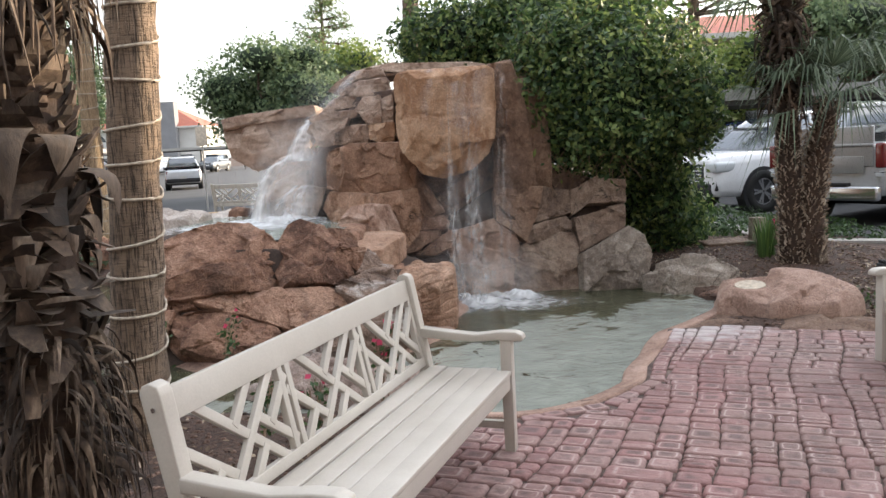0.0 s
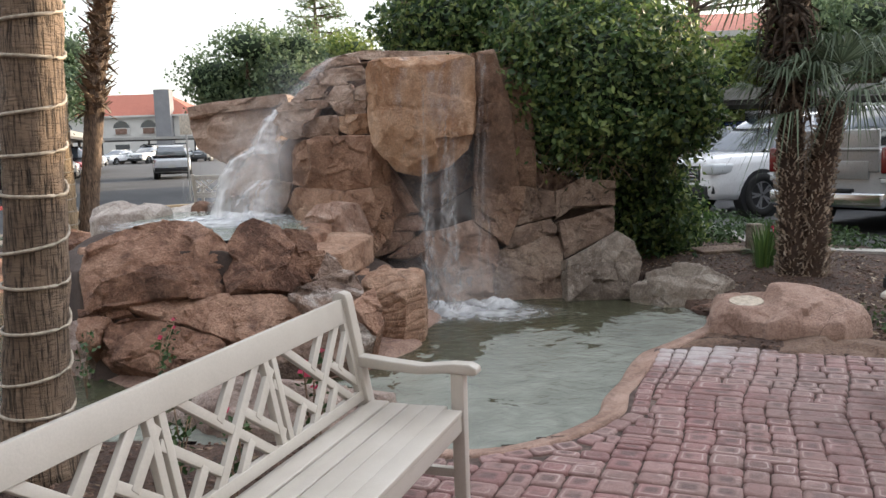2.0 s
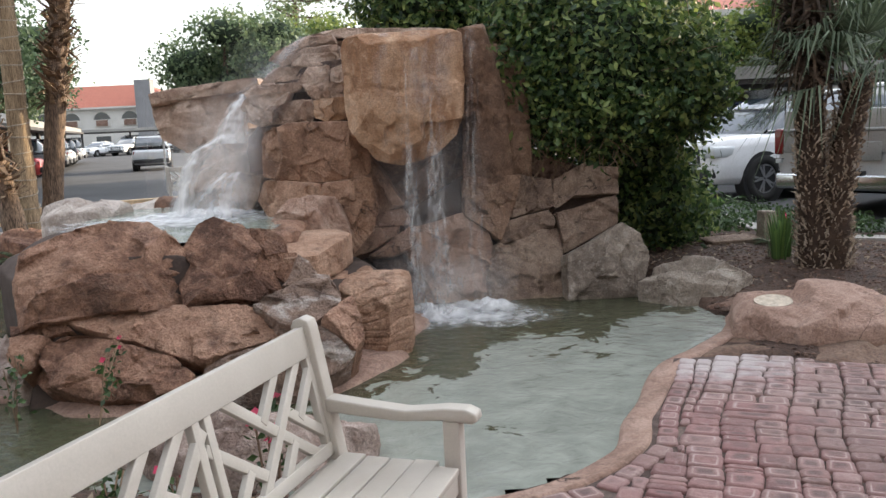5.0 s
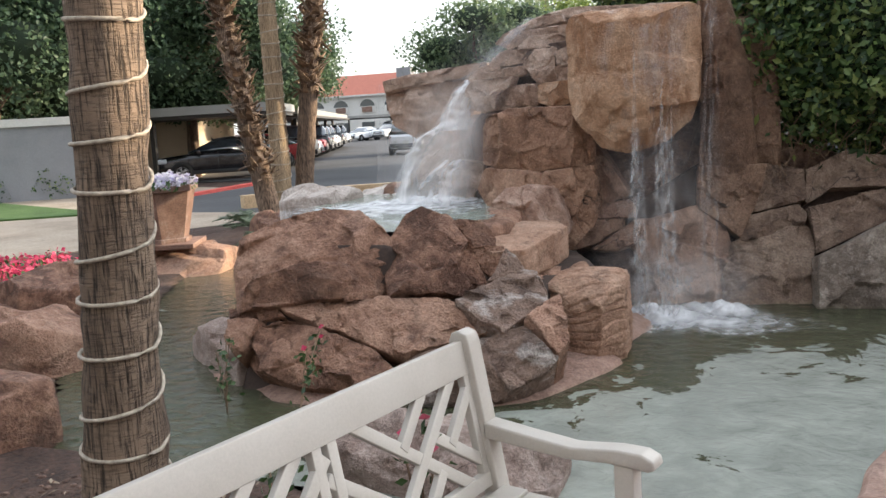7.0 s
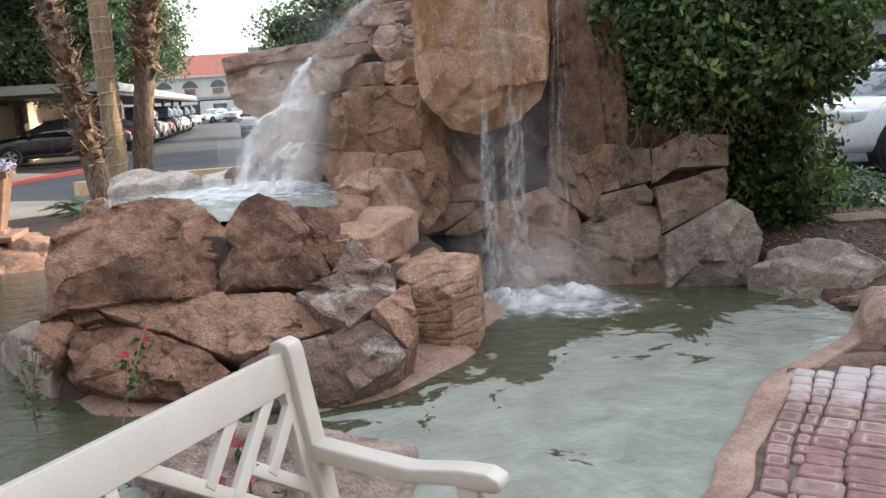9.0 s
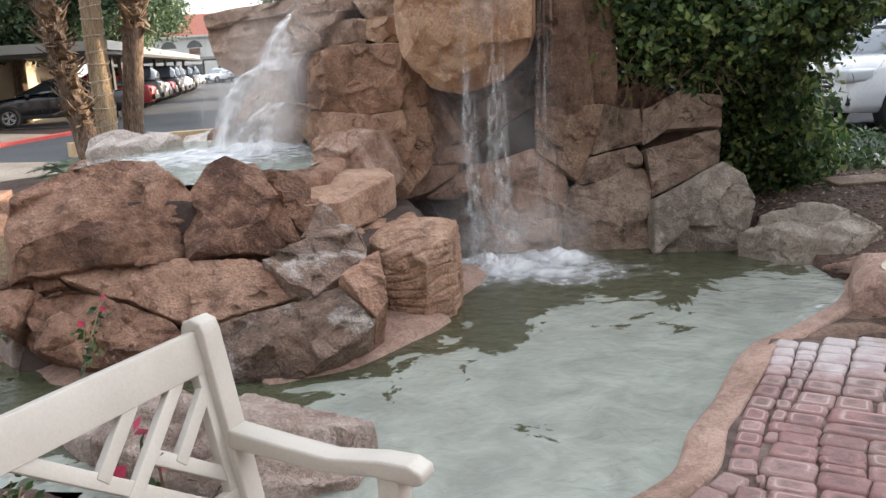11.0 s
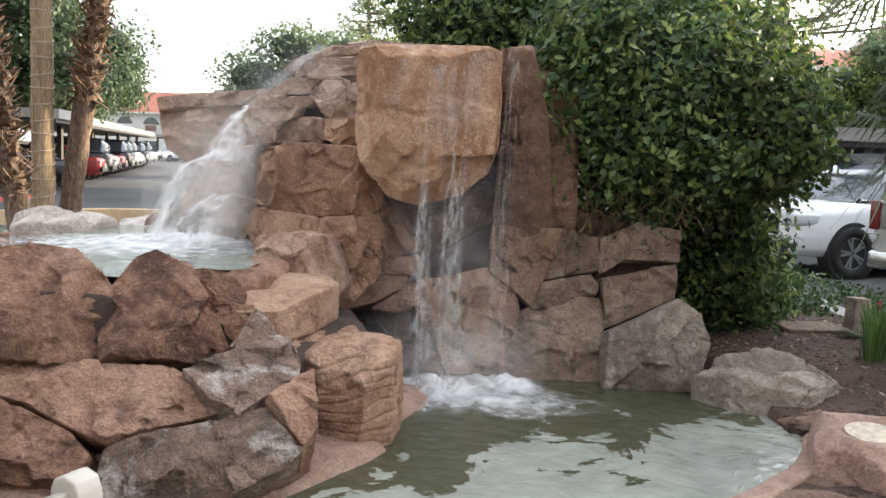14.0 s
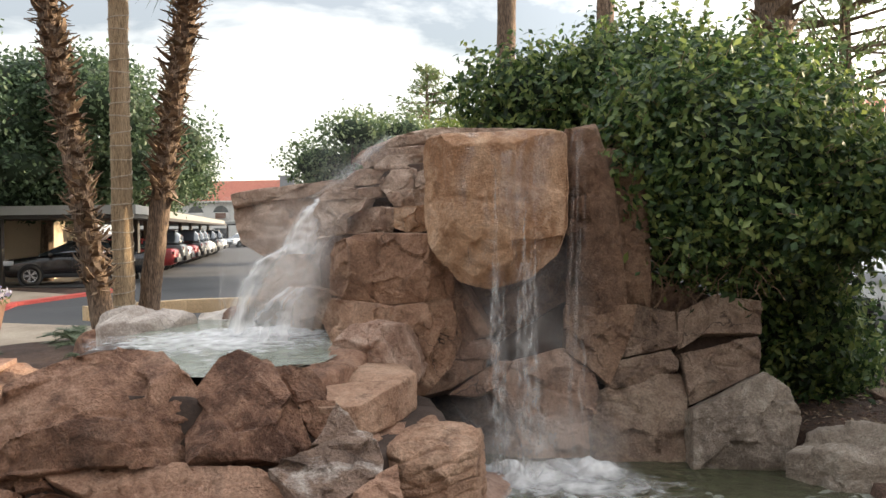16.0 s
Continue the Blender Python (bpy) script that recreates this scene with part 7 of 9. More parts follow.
tagged(part("spray_twig", twigs.mesh("spray_twig"), m_twig, hedge), kind="stuff")
tagged(part("spray_leaves", sprays.mesh("spray_leaves"), m_spray, hedge, "fresh yellow green leaf tips"), kind="stuff")
for k in range(5):
    v, f = tube([(-0.3 + 0.2 * k, 0.4, 0), (-0.32 + 0.22 * k, 0.25, 0.8), (-0.5 + 0.25 * k, 0.1, 1.6)], [0.03, 0.025, 0.015], 6)
    part("stem", mesh_from("stem", v, f), m_twig, hedge)


def tree(name, x, y, h, blobs, count, size, material, seed, label, r=0.2, z=0.0):
    t = thing(name, x, y, z, label=label, category="tree")
    v, f = tube([(0, 0, 0), (0.1, 0, h * 0.3), (0.0, 0.1, h * 0.55), (0.1, 0, h * 0.8)], [r * 1.2, r, r * 0.7, r * 0.3], 10)
    heap = Heap()
    heap.add(v, f)
    rng = random.Random(seed)
    for bx, by, bz, rx, ry, rz in blobs:
        s = Vector((0, 0, h * rng.uniform(0.25, 0.45)))
        e = Vector((bx, by, bz))
        m = s.lerp(e, 0.5) + Vector((rng.uniform(-0.3, 0.3), rng.uniform(-0.3, 0.3), 0.2))
        v, f = tube([s, m, e], [r * 0.45, r * 0.3, r * 0.1], 6)
        heap.add(v, f)
    part("trunk", heap.mesh("trunk", True), m_bark, t)
    # crown cores: dark bodies that stop the sky and stand in for inner shade
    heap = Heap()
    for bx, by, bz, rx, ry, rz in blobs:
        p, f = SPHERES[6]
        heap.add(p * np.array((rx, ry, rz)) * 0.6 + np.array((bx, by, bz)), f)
    part("inner_shade", heap.mesh("inner_shade", True), m_crown_shade, t)
    leafy("crown", blobs, count, size, material, t, seed, 0.3, 0.6, 3)
    return t


def lumps(rx, ry, rz, z, n, seed, size=0.45):
    rng = random.Random(seed)
    out = []
    for _ in range(n):
        a, b = rng.uniform(0, 6.28), rng.uniform(0, 1) ** 0.5
        zz = rng.uniform(-1, 1)
        k = math.sqrt(1 - zz * zz * 0.8)
        s = rng.uniform(0.7, 1.3) * size
        out.append((rx * b * k * math.cos(a), ry * b * k * math.sin(a), z + rz * zz, rx * s, ry * s, rz * s))
    return out


tree("tree", -6.0, 31.0, 5.6, lumps(2.6, 1.8, 1.6, 3.5, 18, 1), 19000, 0.17, m_mild, 41, "broad green shade tree beside the car park")
tree("tree", -3.9, 33.0, 5.8, lumps(1.6, 1.4, 1.5, 4.0, 12, 2), 9000, 0.17, m_sunny, 42, "sunlit yellow green tree behind the rocks")
tree("tree", 7.4, 30.0, 4.6, lumps(2.0, 1.6, 1.0, 3.2, 12, 3), 9000, 0.16, m_sunny, 43, "sunlit yellow green tree between the buildings")
tree("tree", -17.6, 30.6, 8.6, lumps(4.2, 2.6, 2.1, 5.0, 30, 4), 34000, 0.2, m_lush, 44, "dark green tree over the carport")
tree("tree", -21.0, 46.5, 8.6, lumps(2.7, 2.4, 1.6, 5.0, 18, 5), 14000, 0.2, m_lush, 45, "rounded green tree behind the carport")
tree("tree", -19.85, 23.3, 8.6, lumps(4.4, 2.6, 2.8, 5.6, 28, 6), 32000, 0.19, m_lush, 46, "large dark green tree on the lawn")
tree("tree", -20.5, 25.0, 8.6, lumps(4.0, 2.4, 3.0, 5.4, 20, 7), 18000, 0.19, m_lush, 47, "large dark green tree behind the garden wall")


def conifer(x, y, h, r, layers, seed, label, bare=0.25, material=m_needle):
    t = thing("conifer", x, y, 0, label=label, category="tree")
    rng = random.Random(seed)
    v, f = tube([(0, 0, 0), (0.05, 0, h * 0.5), (0, 0, h)], [0.2, 0.14, 0.03], 8)
    part("trunk", mesh_from("trunk", v, f), m_bark, t)
    heap = Heap()
    leaves = Heap()
    for i in range(layers):
        z = h * (bare + (1 - bare) * i / layers)
        reach_ = r * (1 - 0.8 * i / layers) * rng.uniform(0.7, 1.2)
        for k in range(5):
            a = rng.uniform(0, 6.28)
            tip = Vector((reach_ * math.cos(a), reach_ * math.sin(a), z + reach_ * rng.uniform(0.0, 0.35)))
            v, f = tube([(0, 0, z), Vector((0, 0, z)).lerp(tip, 0.6) - Vector((0, 0, 0.06)), tip], [0.04, 0.025, 0.01], 5)
            heap.add(v, f)
            for j in range(34):
                s = rng.uniform(0.35, 1.05)
                p = Vector((0, 0, z)).lerp(tip, s) + Vector((rng.gauss(0, 1), rng.gauss(0, 1), rng.gauss(0, 0.8))) * 0.13 * r * 0.5
                leaf(leaves, p, (rng.gauss(0, 1), rng.gauss(0, 1), rng.gauss(0, 1) + 0.5), rng.uniform(0.14, 0.3), rng, 0.28)
    tagged(part("branch_work", heap.mesh("branch_work", True), m_bark, t), kind="stuff")
    tagged(part("needles", leaves.mesh("needles"), material, t), kind="stuff")
    return t


conifer(-4.75, 36.0, 8.2, 2.2, 16, 51, "feathery pine tree rising behind the shade trees", 0.4)
conifer(6.0, 20.5, 8.6, 2.2, 16, 52, "feathery pine tree beside the carport", 0.5)


def bare_trunk(x, y, h, r, seed, label, count=0):
    t = thing("palm_tree", x, y, 0, label=label, category="palm tree")
    v, f, pts, rad = trunk_mesh(h, r, r * 0.9, (0.1, 0), 0.15, 16, 40, seed)
    part("trunk", mesh_from("trunk", v, f), m_bark, t)
    if count:
        heap = Heap()
        boots(heap, pts, rad, 2.5, h, count, 0.2, seed)
        tagged(part("frond_base_shag", heap.mesh("frond_base_shag"), m_boot, t), kind="stuff")
    heap = Heap()
    for i in range(24):
        a = i * 2.4
        fan(heap, pts[-1], (math.cos(a), math.sin(a), 0.9 - 0.07 * i), 1.5, 2.6, 16, i + seed)
    part("crown", heap.mesh("crown"), m_frond, t)


bare_trunk(-0.6, 20.0, 9.5, 0.20, 61, "tall grey palm trunk behind the hedge")
bare_trunk(1.4, 21.5, 9.5, 0.20, 62, "tall grey palm trunk behind the hedge")
bare_trunk(3.0, 13.6, 6.0, 0.24, 63, "thick brown palm trunk rising out of the hedge", 120)
tree("tree", -17.5, 35.5, 7.5, lumps(3.2, 2.4, 1.9, 4.8, 18, 8), 14000, 0.2, m_lush, 48, "dark green tree behind the carport")
tree("tree", 10.5, 28.5, 5.4, lumps(2.2, 1.8, 1.3, 3.6, 14, 9), 11000, 0.18, m_sunny, 49, "sunlit green tree behind the parked cars")
tree("tree", 9.0, 31.0, 4.2, lumps(1.6, 1.4, 1.0, 3.0, 10, 10), 6000, 0.17, m_sunny, 50, "sunlit yellow green bush before the building", 0.1)


tree("tree", 13.2, 27.0, 6.5, lumps(2.7, 2.0, 1.2, 4.6, 18, 12), 16000, 0.2, m_mild, 57, "dark green tree behind the parked truck")


# ---- cars ----
def wheel(parent, x, y, r, w, z=0.0):
    n = 28
    prof = [(r * 0.62, -w / 2), (r * 0.93, -w / 2), (r, -w * 0.36), (r, w * 0.36), (r * 0.93, w / 2), (r * 0.62, w / 2)]
    verts, faces = [], []
    for i in range(n):
        a = 2 * math.pi * i / n
        for rr, yy in prof:
            verts.append((rr * math.cos(a), yy, rr * math.sin(a)))
    k = len(prof)
    for i in range(n):
        for j in range(k):
            faces.append((i * k + j, ((i + 1) % n) * k + j, ((i + 1) % n) * k + (j + 1) % k, i * k + (j + 1) % k))
    wob = thing("wheel")
    wob.parent = parent
    wob.location = (x, y, z + r)
    me = mesh_from("tyre", verts, faces)
    part("tyre", me, m_tyre, wob)
    heap = Heap()
    side = -1 if y < 0 else 1
    v, f = tube([(0, -w * 0.3 * side, 0), (0, w * 0.30 * side, 0)], r * 0.60, 24)
    part("rim_well", mesh_from("rim_well", v, f, False), m_trim, wob)
    for s in range(5):
        a = 2 * math.pi * s / 5
        for da in (-0.16, 0.16):
            b = bar((0.05 * r * math.cos(a), w * 0.36 * side, 0.05 * r * math.sin(a)), (0.6 * r * math.cos(a + da), w * 0.38 * side, 0.6 * r * math.sin(a + da)), 0.09 * r, 0.03, up=(0, 1, 0))
            b.verts.index_update()
            heap.add([q.co for q in b.verts], [[q.index for q in fc.verts] for fc in b.faces])
            b.free()
    ring, rf = [], []
    for i in range(n):
        a = 2 * math.pi * i / n
        for rr, yy in ((r * 0.58, w * 0.40), (r * 0.66, w * 0.42)):
            ring.append((rr * math.cos(a), yy * side, rr * math.sin(a)))
    for i in range(n):
        rf.append((2 * i, 2 * ((i + 1) % n), 2 * ((i + 1) % n) + 1, 2 * i + 1))
    heap.add(ring, rf)
    part("rim", heap.mesh("rim"), m_rim, wob)


def loft(sections):
    """Cross-sections along x, each (x, half width at sill, half width at belt, z low, z belt, z top, half width at top)."""
    verts, faces = [], []
    rings = []
    for x, ws, wb, z0, zb, zt, wt in sections:
        half = [(ws * 0.92, z0), (ws, z0 + 0.10), (wb, (z0 + zb) / 2), (wb * 0.985, zb), (wt, zt - 0.03), (wt * 0.90, zt)]
        ring = [(x, y, z) for y, z in half] + [(x, -y, z) for y, z in reversed(half)]
        rings.append(len(verts))
        verts += ring
    k = 12
    for a, b in zip(rings, rings[1:]):
        for j in range(k):
            j2 = (j + 1) % k
            faces.append((a + j, b + j, b + j2, a + j2))
    faces.append(tuple(rings[0] + j for j in reversed(range(k))))
    faces.append(tuple(rings[-1] + j for j in range(k)))
    return verts, faces


def smooth_loft(name, sections, material, parent, label=""):
    v, f = loft(sections)
    bm = bmesh.new()
    vs = [bm.verts.new(p) for p in v]
    for q in f:
        bm.faces.new([vs[i] for i in q])
    bmesh.ops.recalc_face_normals(bm, faces=bm.faces)
    bmesh.ops.bevel(bm, geom=bm.edges[:], offset=0.03, segments=2, affect="EDGES", profile=0.5)
    for q in bm.faces:
        q.smooth = True
    return part(name, bm, material, parent, label)


def car(kind, paint, label, m, copy_group="parked cars"):
    """x is forwards, the base is the road."""
    c = thing("car", label=label, category="car", group=copy_group)
    if kind == "suv":
        L, W, r = 4.9, 0.97, 0.39
        body = [(-2.42, .86, .90, .45, .80, 1.02, .80), (-2.3, .92, .96, .36, .95, 1.12, .90), (-1.0, .95, .98, .30, .98, 1.14, .93), (0.6, .95, .98, .30, .98, 1.13, .93),
                (1.1, .95, .98, .30, .98, 1.12, .92), (2.0, .94, .97, .32, .94, 1.10, .88), (2.34, .91, .93, .34, .86, 1.06, .84), (2.46, .84, .86, .40, .78, .99, .78)]
        roof = [(-2.22, .84, .84, 1.08, 1.2, 1.5, .72), (-2.0, .88, .88, 1.10, 1.3, 1.74, .70), (-0.6, .90, .90, 1.10, 1.3, 1.79, .70), (0.35, .90, .89, 1.10, 1.3, 1.73, .70), (0.7, .89, .88, 1.08, 1.22, 1.55, .74), (1.25, .82, .82, 1.09, 1.11, 1.15, .78)]
        roofcap = [(-2.02, .70, .70, 1.70, 1.73, 1.77, .64), (-0.6, .72, .72, 1.74, 1.78, 1.82, .66), (0.38, .70, .70, 1.66, 1.71, 1.755, .64)]
        axles = (-1.43, 1.43)
    elif kind == "pickup":
        L, W, r = 5.8, 1.0, 0.41
        body = [(-2.9, .90, .94, .55, .9, 1.20, .92), (-2.8, .95, .99, .48, 1.0, 1.24, .95), (-0.6, .96, 1.0, .42, 1.05, 1.25, .95), (0.6, .96, 1.0, .40, 1.05, 1.22, .95),
                (1.2, .96, 1.0, .40, 1.05, 1.20, .94), (2.4, .94, .98, .42, 1.0, 1.16, .90), (2.8, .90, .92, .5, .9, 1.05, .84), (2.9, .84, .86, .55, .8, .95, .8)]
        roof = [(-1.05, .86, .86, 1.2, 1.3, 1.55, .74), (-0.9, .88, .88, 1.2, 1.35, 1.84, .72), (0.6, .88, .88, 1.2, 1.35, 1.88, .72), (1.0, .87, .87, 1.18, 1.3, 1.7, .74), (1.6, .86, .86, 1.14, 1.18, 1.24, .82)]
        roofcap = [(-0.92, .72, .72, 1.80, 1.83, 1.87, .66), (0.0, .73, .73, 1.84, 1.88, 1.91, .68), (0.65, .72, .72, 1.82, 1.85, 1.885, .66)]
        axles = (-1.75, 1.78)
    else:
        L, W, r = 4.7, 0.92, 0.33
        body = [(-2.35, .80, .84, .40, .7, .92, .74), (-2.2, .86, .90, .32, .8, 1.0, .82), (-1.0, .90, .92, .24, .82, .98, .87), (0.6, .90, .92, .24, .82, .97, .87),
                (1.2, .90, .92, .24, .80, .95, .85), (2.0, .88, .90, .28, .72, .86, .80), (2.3, .80, .82, .35, .62, .75, .70)]
        roof = [(-1.85, .80, .80, .94, .97, 1.02, .74), (-1.2, .82, .82, .94, 1.1, 1.36, .64), (-0.4, .83, .83, .94, 1.15, 1.45, .62), (0.3, .83, .83, .94, 1.1, 1.38, .64), (1.15, .80, .80, .92, .95, 1.0, .74)]
        roofcap = [(-1.2, .62, .62, 1.32, 1.36, 1.40, .56), (-0.4, .62, .62, 1.41, 1.45, 1.48, .58), (0.3, .62, .62, 1.34, 1.38, 1.41, .56)]
        axles = (-1.38, 1.40)
    smooth_loft("body", body, paint, c)
    smooth_loft("glasshouse", roof, m_glass, c, "dark tinted windows")
    smooth_loft("roof", roofcap, paint, c)
    xf, xr = body[-1][0], body[0][0]
    zb = body[3][4]
    for s in (-1, 1):
        for x in axles:
            part("wheel_arch", mesh_from("wheel_arch", *tube([(x, s * (W - 0.22), r), (x, s * (W + 0.002), r)], r * 1.16, 24), False), m_trim, c)
            wheel(c, x, s * (W - 0.095), r, 0.25)
        if kind == "suv":
            part("headlight", box(0.66, 0.30, 0.19, (xf - 0.30, s * (W - 0.17), body[-2][4] - 0.09), 0.05), m_lens, c, "clear headlight")
            part("fog_lamp_recess", box(0.34, 0.22, 0.22, (xf - 0.20, s * (W - 0.19), 0.44), 0.04), m_trim, c)
        else:
            part("headlight", box(0.44, 0.36, 0.17, (xf - 0.20, s * (W - 0.20), body[-2][4] - 0.06), 0.04), m_lens, c, "clear headlight")
        if kind == "pickup":
            lamp = part("tail_light", box(0.15, 0.15, 0.37, (xr + 0.045, s * (W - 0.075), 0.90), 0.035, segments=3), m_tail, c, "tall red tail light")
            part("reversing_lens", box(0.153, 0.10, 0.075, (xr + 0.042, s * (W - 0.085), 0.775), 0.012), m_lens, lamp, "clear reversing lens")
            part("lamp_divider", box(0.155, 0.153, 0.012, (xr + 0.0435, s * (W - 0.0755), 0.835), 0.003), m_trim, lamp)
            part("side_crease", box(1.9, 0.012, 0.025, (xr + 1.05, s * (W - 0.002), 0.66), 0.005), m_silver_car, c)
            part("bed_rail", box(2.1, 0.09, 0.03, (xr + 1.1, s * (W - 0.09), 1.245), 0.01), m_trim, c)
        else:
            part("tail_light", box(0.20, 0.34, 0.16, (xr + 0.12, s * (W - 0.24), zb - 0.10), 0.03), m_tail, c, "red tail light")
        part("mirror", box(0.12, 0.2, 0.16, (roof[-1][0] - 0.35, s * (W + 0.06), roof[-1][3] + 0.0), 0.03), m_trim if kind != "sedan" else paint, c)
        # pillars and door seams
        for x in ((-1.0, 0.15) if kind != "pickup" else (-0.2,)):
            top = max(z[5] for z in roof) - 0.06
            part("pillar", bar((x, s * 0.905 * (roof[2][1] / 0.9), roof[2][3]), (x - 0.05, s * 0.72 * (roof[2][6] / 0.70), top), 0.07, 0.03, up=(0, 1, 0)), paint, c)
            part("door_seam", box(0.012, 0.012, 0.6, (x, s * (W + 0.004), 0.40)), m_trim, c)
    part("sill", box(L * 0.5, 2 * W - 0.02, 0.14, (0, 0, 0.24), 0.03), m_trim, c)
    part("front_bumper", box(0.12, 2 * W - 0.35, 0.22, (xf - 0.03, 0, 0.36), 0.04), m_trim, c)
    if kind != "sedan":
        part("grille", box(0.05, 2 * W - 0.75, 0.30, (xf - 0.02, 0, 0.62), 0.02), m_trim, c)
        part("lower_intake", box(0.06, 2 * W - 0.55, 0.16, (xf - 0.005, 0, 0.42), 0.03), m_trim, c)
        for i in range(4):
            part("grille_bar", box(0.05, 2 * W - 0.85, 0.035, (xf + 0.0, 0, 0.66 + 0.062 * i), 0.01), m_chrome, c)
    part("rear_bumper", box(0.16, 2 * W - 0.14, 0.22, (xr - 0.02, 0, 0.42), 0.04), m_chrome if kind == "pickup" else m_trim, c)
    part("number_plate", box(0.03, 0.32, 0.15, (xr - 0.09, 0, 0.62 if kind != "pickup" else 0.46)), m_plate, c)
    if kind == "pickup":
        gate = part("tailgate", box(0.05, 1.66, 0.60, (xr - 0.01, 0, 0.92), 0.025, segments=3), m_gate, c, "silver tailgate with its shade painted in grey")
        part("pressed_panel", box(0.02, 1.36, 0.26, (xr - 0.033, 0, 0.82), 0.009), m_gate, gate)
        part("top_lip", box(0.08, 1.66, 0.05, (xr - 0.012, 0, 1.215), 0.02), m_gate, gate)
        part("underbody", box(4.6, 1.7, 0.25, (-0.1, 0, 0.40), 0.04), m_trim, c)
        part("bumper_step", box(0.12, 0.9, 0.05, (xr - 0.05, 0, 0.635), 0.01), m_trim, c)
        part("tailgate_handle", box(0.02, 0.28, 0.07, (xr - 0.025, 0, 1.06), 0.01), m_trim, c)
    c.matrix_world = m
    return c


suv = car("suv", m_white_car, "white sport utility car parked beside the planting", pose(7.05, 17.6, 0, 0, 0, 201) @ Matrix.Diagonal((1.03, 1.03, 1.05, 1)))
car("pickup", m_silver_car, "silver pickup truck parked with red tail lights", pose(8.28, 14.92, 0, 0, 0, 33.8) @ Matrix.Diagonal((0.97, 0.97, 1.02, 1)))
car("suv", m_blue_car, "dark blue car parked behind the white one", pose(7.2, 22.3, 0, 0, 0, 201))
car("suv", m_pale_car, "pale silver sport utility car standing in the lane", pose(-13.9, 45.5, 0, 0, 0, 106) @ Matrix.Diagonal((0.93, 0.93, 0.93, 1)))
car("sedan", m_black_car, "black saloon car under the carport", pose(-15.75, 29.5, 0, 0, 0, 212))
PAINTS = [(m_red_car, "red", "sedan"), (m_grey_car, "dark grey", "suv"), (m_white_car, "white", "sedan"), (m_red_car, "red", "sedan"), (m_black_car, "black", "suv"), (m_grey_car, "grey", "suv"), (m_white_car, "white", "suv"), (m_white_car, "white", "sedan"), (m_black_car, "black", "suv"), (m_grey_car, "grey", "sedan"), (m_white_car, "white", "suv"), (m_white_car, "white", "sedan")]
for i, (paint, word, kind) in enumerate(PAINTS):
    car(kind, paint, word + " car parked in a row under the carport", pose(-17.8 - 0.87 * i, 35.9 + 2.6 * i, 0, 0, 0, 199.5))


for i, (x, y, word, kind, paint) in enumerate(((-33.0, 88.5, "white", "sedan", m_white_car), (-30.2, 89.5, "white", "suv", m_white_car), (-27.4, 90.5, "cream white", "sedan", m_white_car), (-24.6, 91.5, "grey", "suv", m_grey_car))):
    car(kind, paint, word + " car parked across the far end of the lane", pose(x, y, 0, 0, 0, 250 + 4 * i))


# ---- carports ----
def carport(name, corners, z, label, posts, thick=0.28):
    c = thing(name, corners[0][0], corners[0][1], 0, label=label, category="carport")
    ox, oy = corners[0]
    bm = slab_from([(x - ox, y - oy) for x, y in corners], z, thick)
    part("roof", bm, m_steel, c)
    bm = slab_from([(ox + (x - ox) * 0.97 - ox + 0.1, oy + (y - oy) * 0.99 - oy + 0.1) for x, y in corners], z - thick - 0.004, 0.12)
    part("underside", bm, m_dark_steel, c)
    for x, y in posts:
        part("post", box(0.16, 0.16, z - thick, (x - ox, y - oy, 0)), m_dark_steel, c)
    return c


carport("carport", [(-21.0, 26.4), (-12.6, 27.6), (-14.2, 32.6), (-22.5, 31.5)], 2.55, "flat roofed carport on dark steel posts", [(-20.0, 27.2), (-17.2, 27.6), (-13.4, 28.2), (-14.8, 31.8), (-18.2, 31.6)])
carport("carport", [(-20.6, 33.6), (-15.4, 35.4), (-26.8, 69.0), (-32.0, 67.5)], 2.55, "long flat roofed carport over parked cars", [(-16.6, 36.0), (-18.3, 41.2), (-20.0, 46.4), (-21.8, 51.6), (-23.5, 56.8), (-25.2, 62.0)])
carport("carport", [(-37.0, 90.5), (-21.0, 96.5), (-23.0, 101.5), (-39.0, 95.5)], 2.75, "pale edged carport across the far end of the lane", [(-36.0, 92.0), (-31.5, 93.6), (-27.0, 95.3), (-22.6, 97.0)])
carport("carport", [(5.6, 21.6), (8.0, 21.4), (24, 20.6), (25, 26), (6.5, 26)], 2.6, "flat roofed carport with a pale edge", [(8.6, 22.6), (12.5, 22.3), (17, 22.0)])


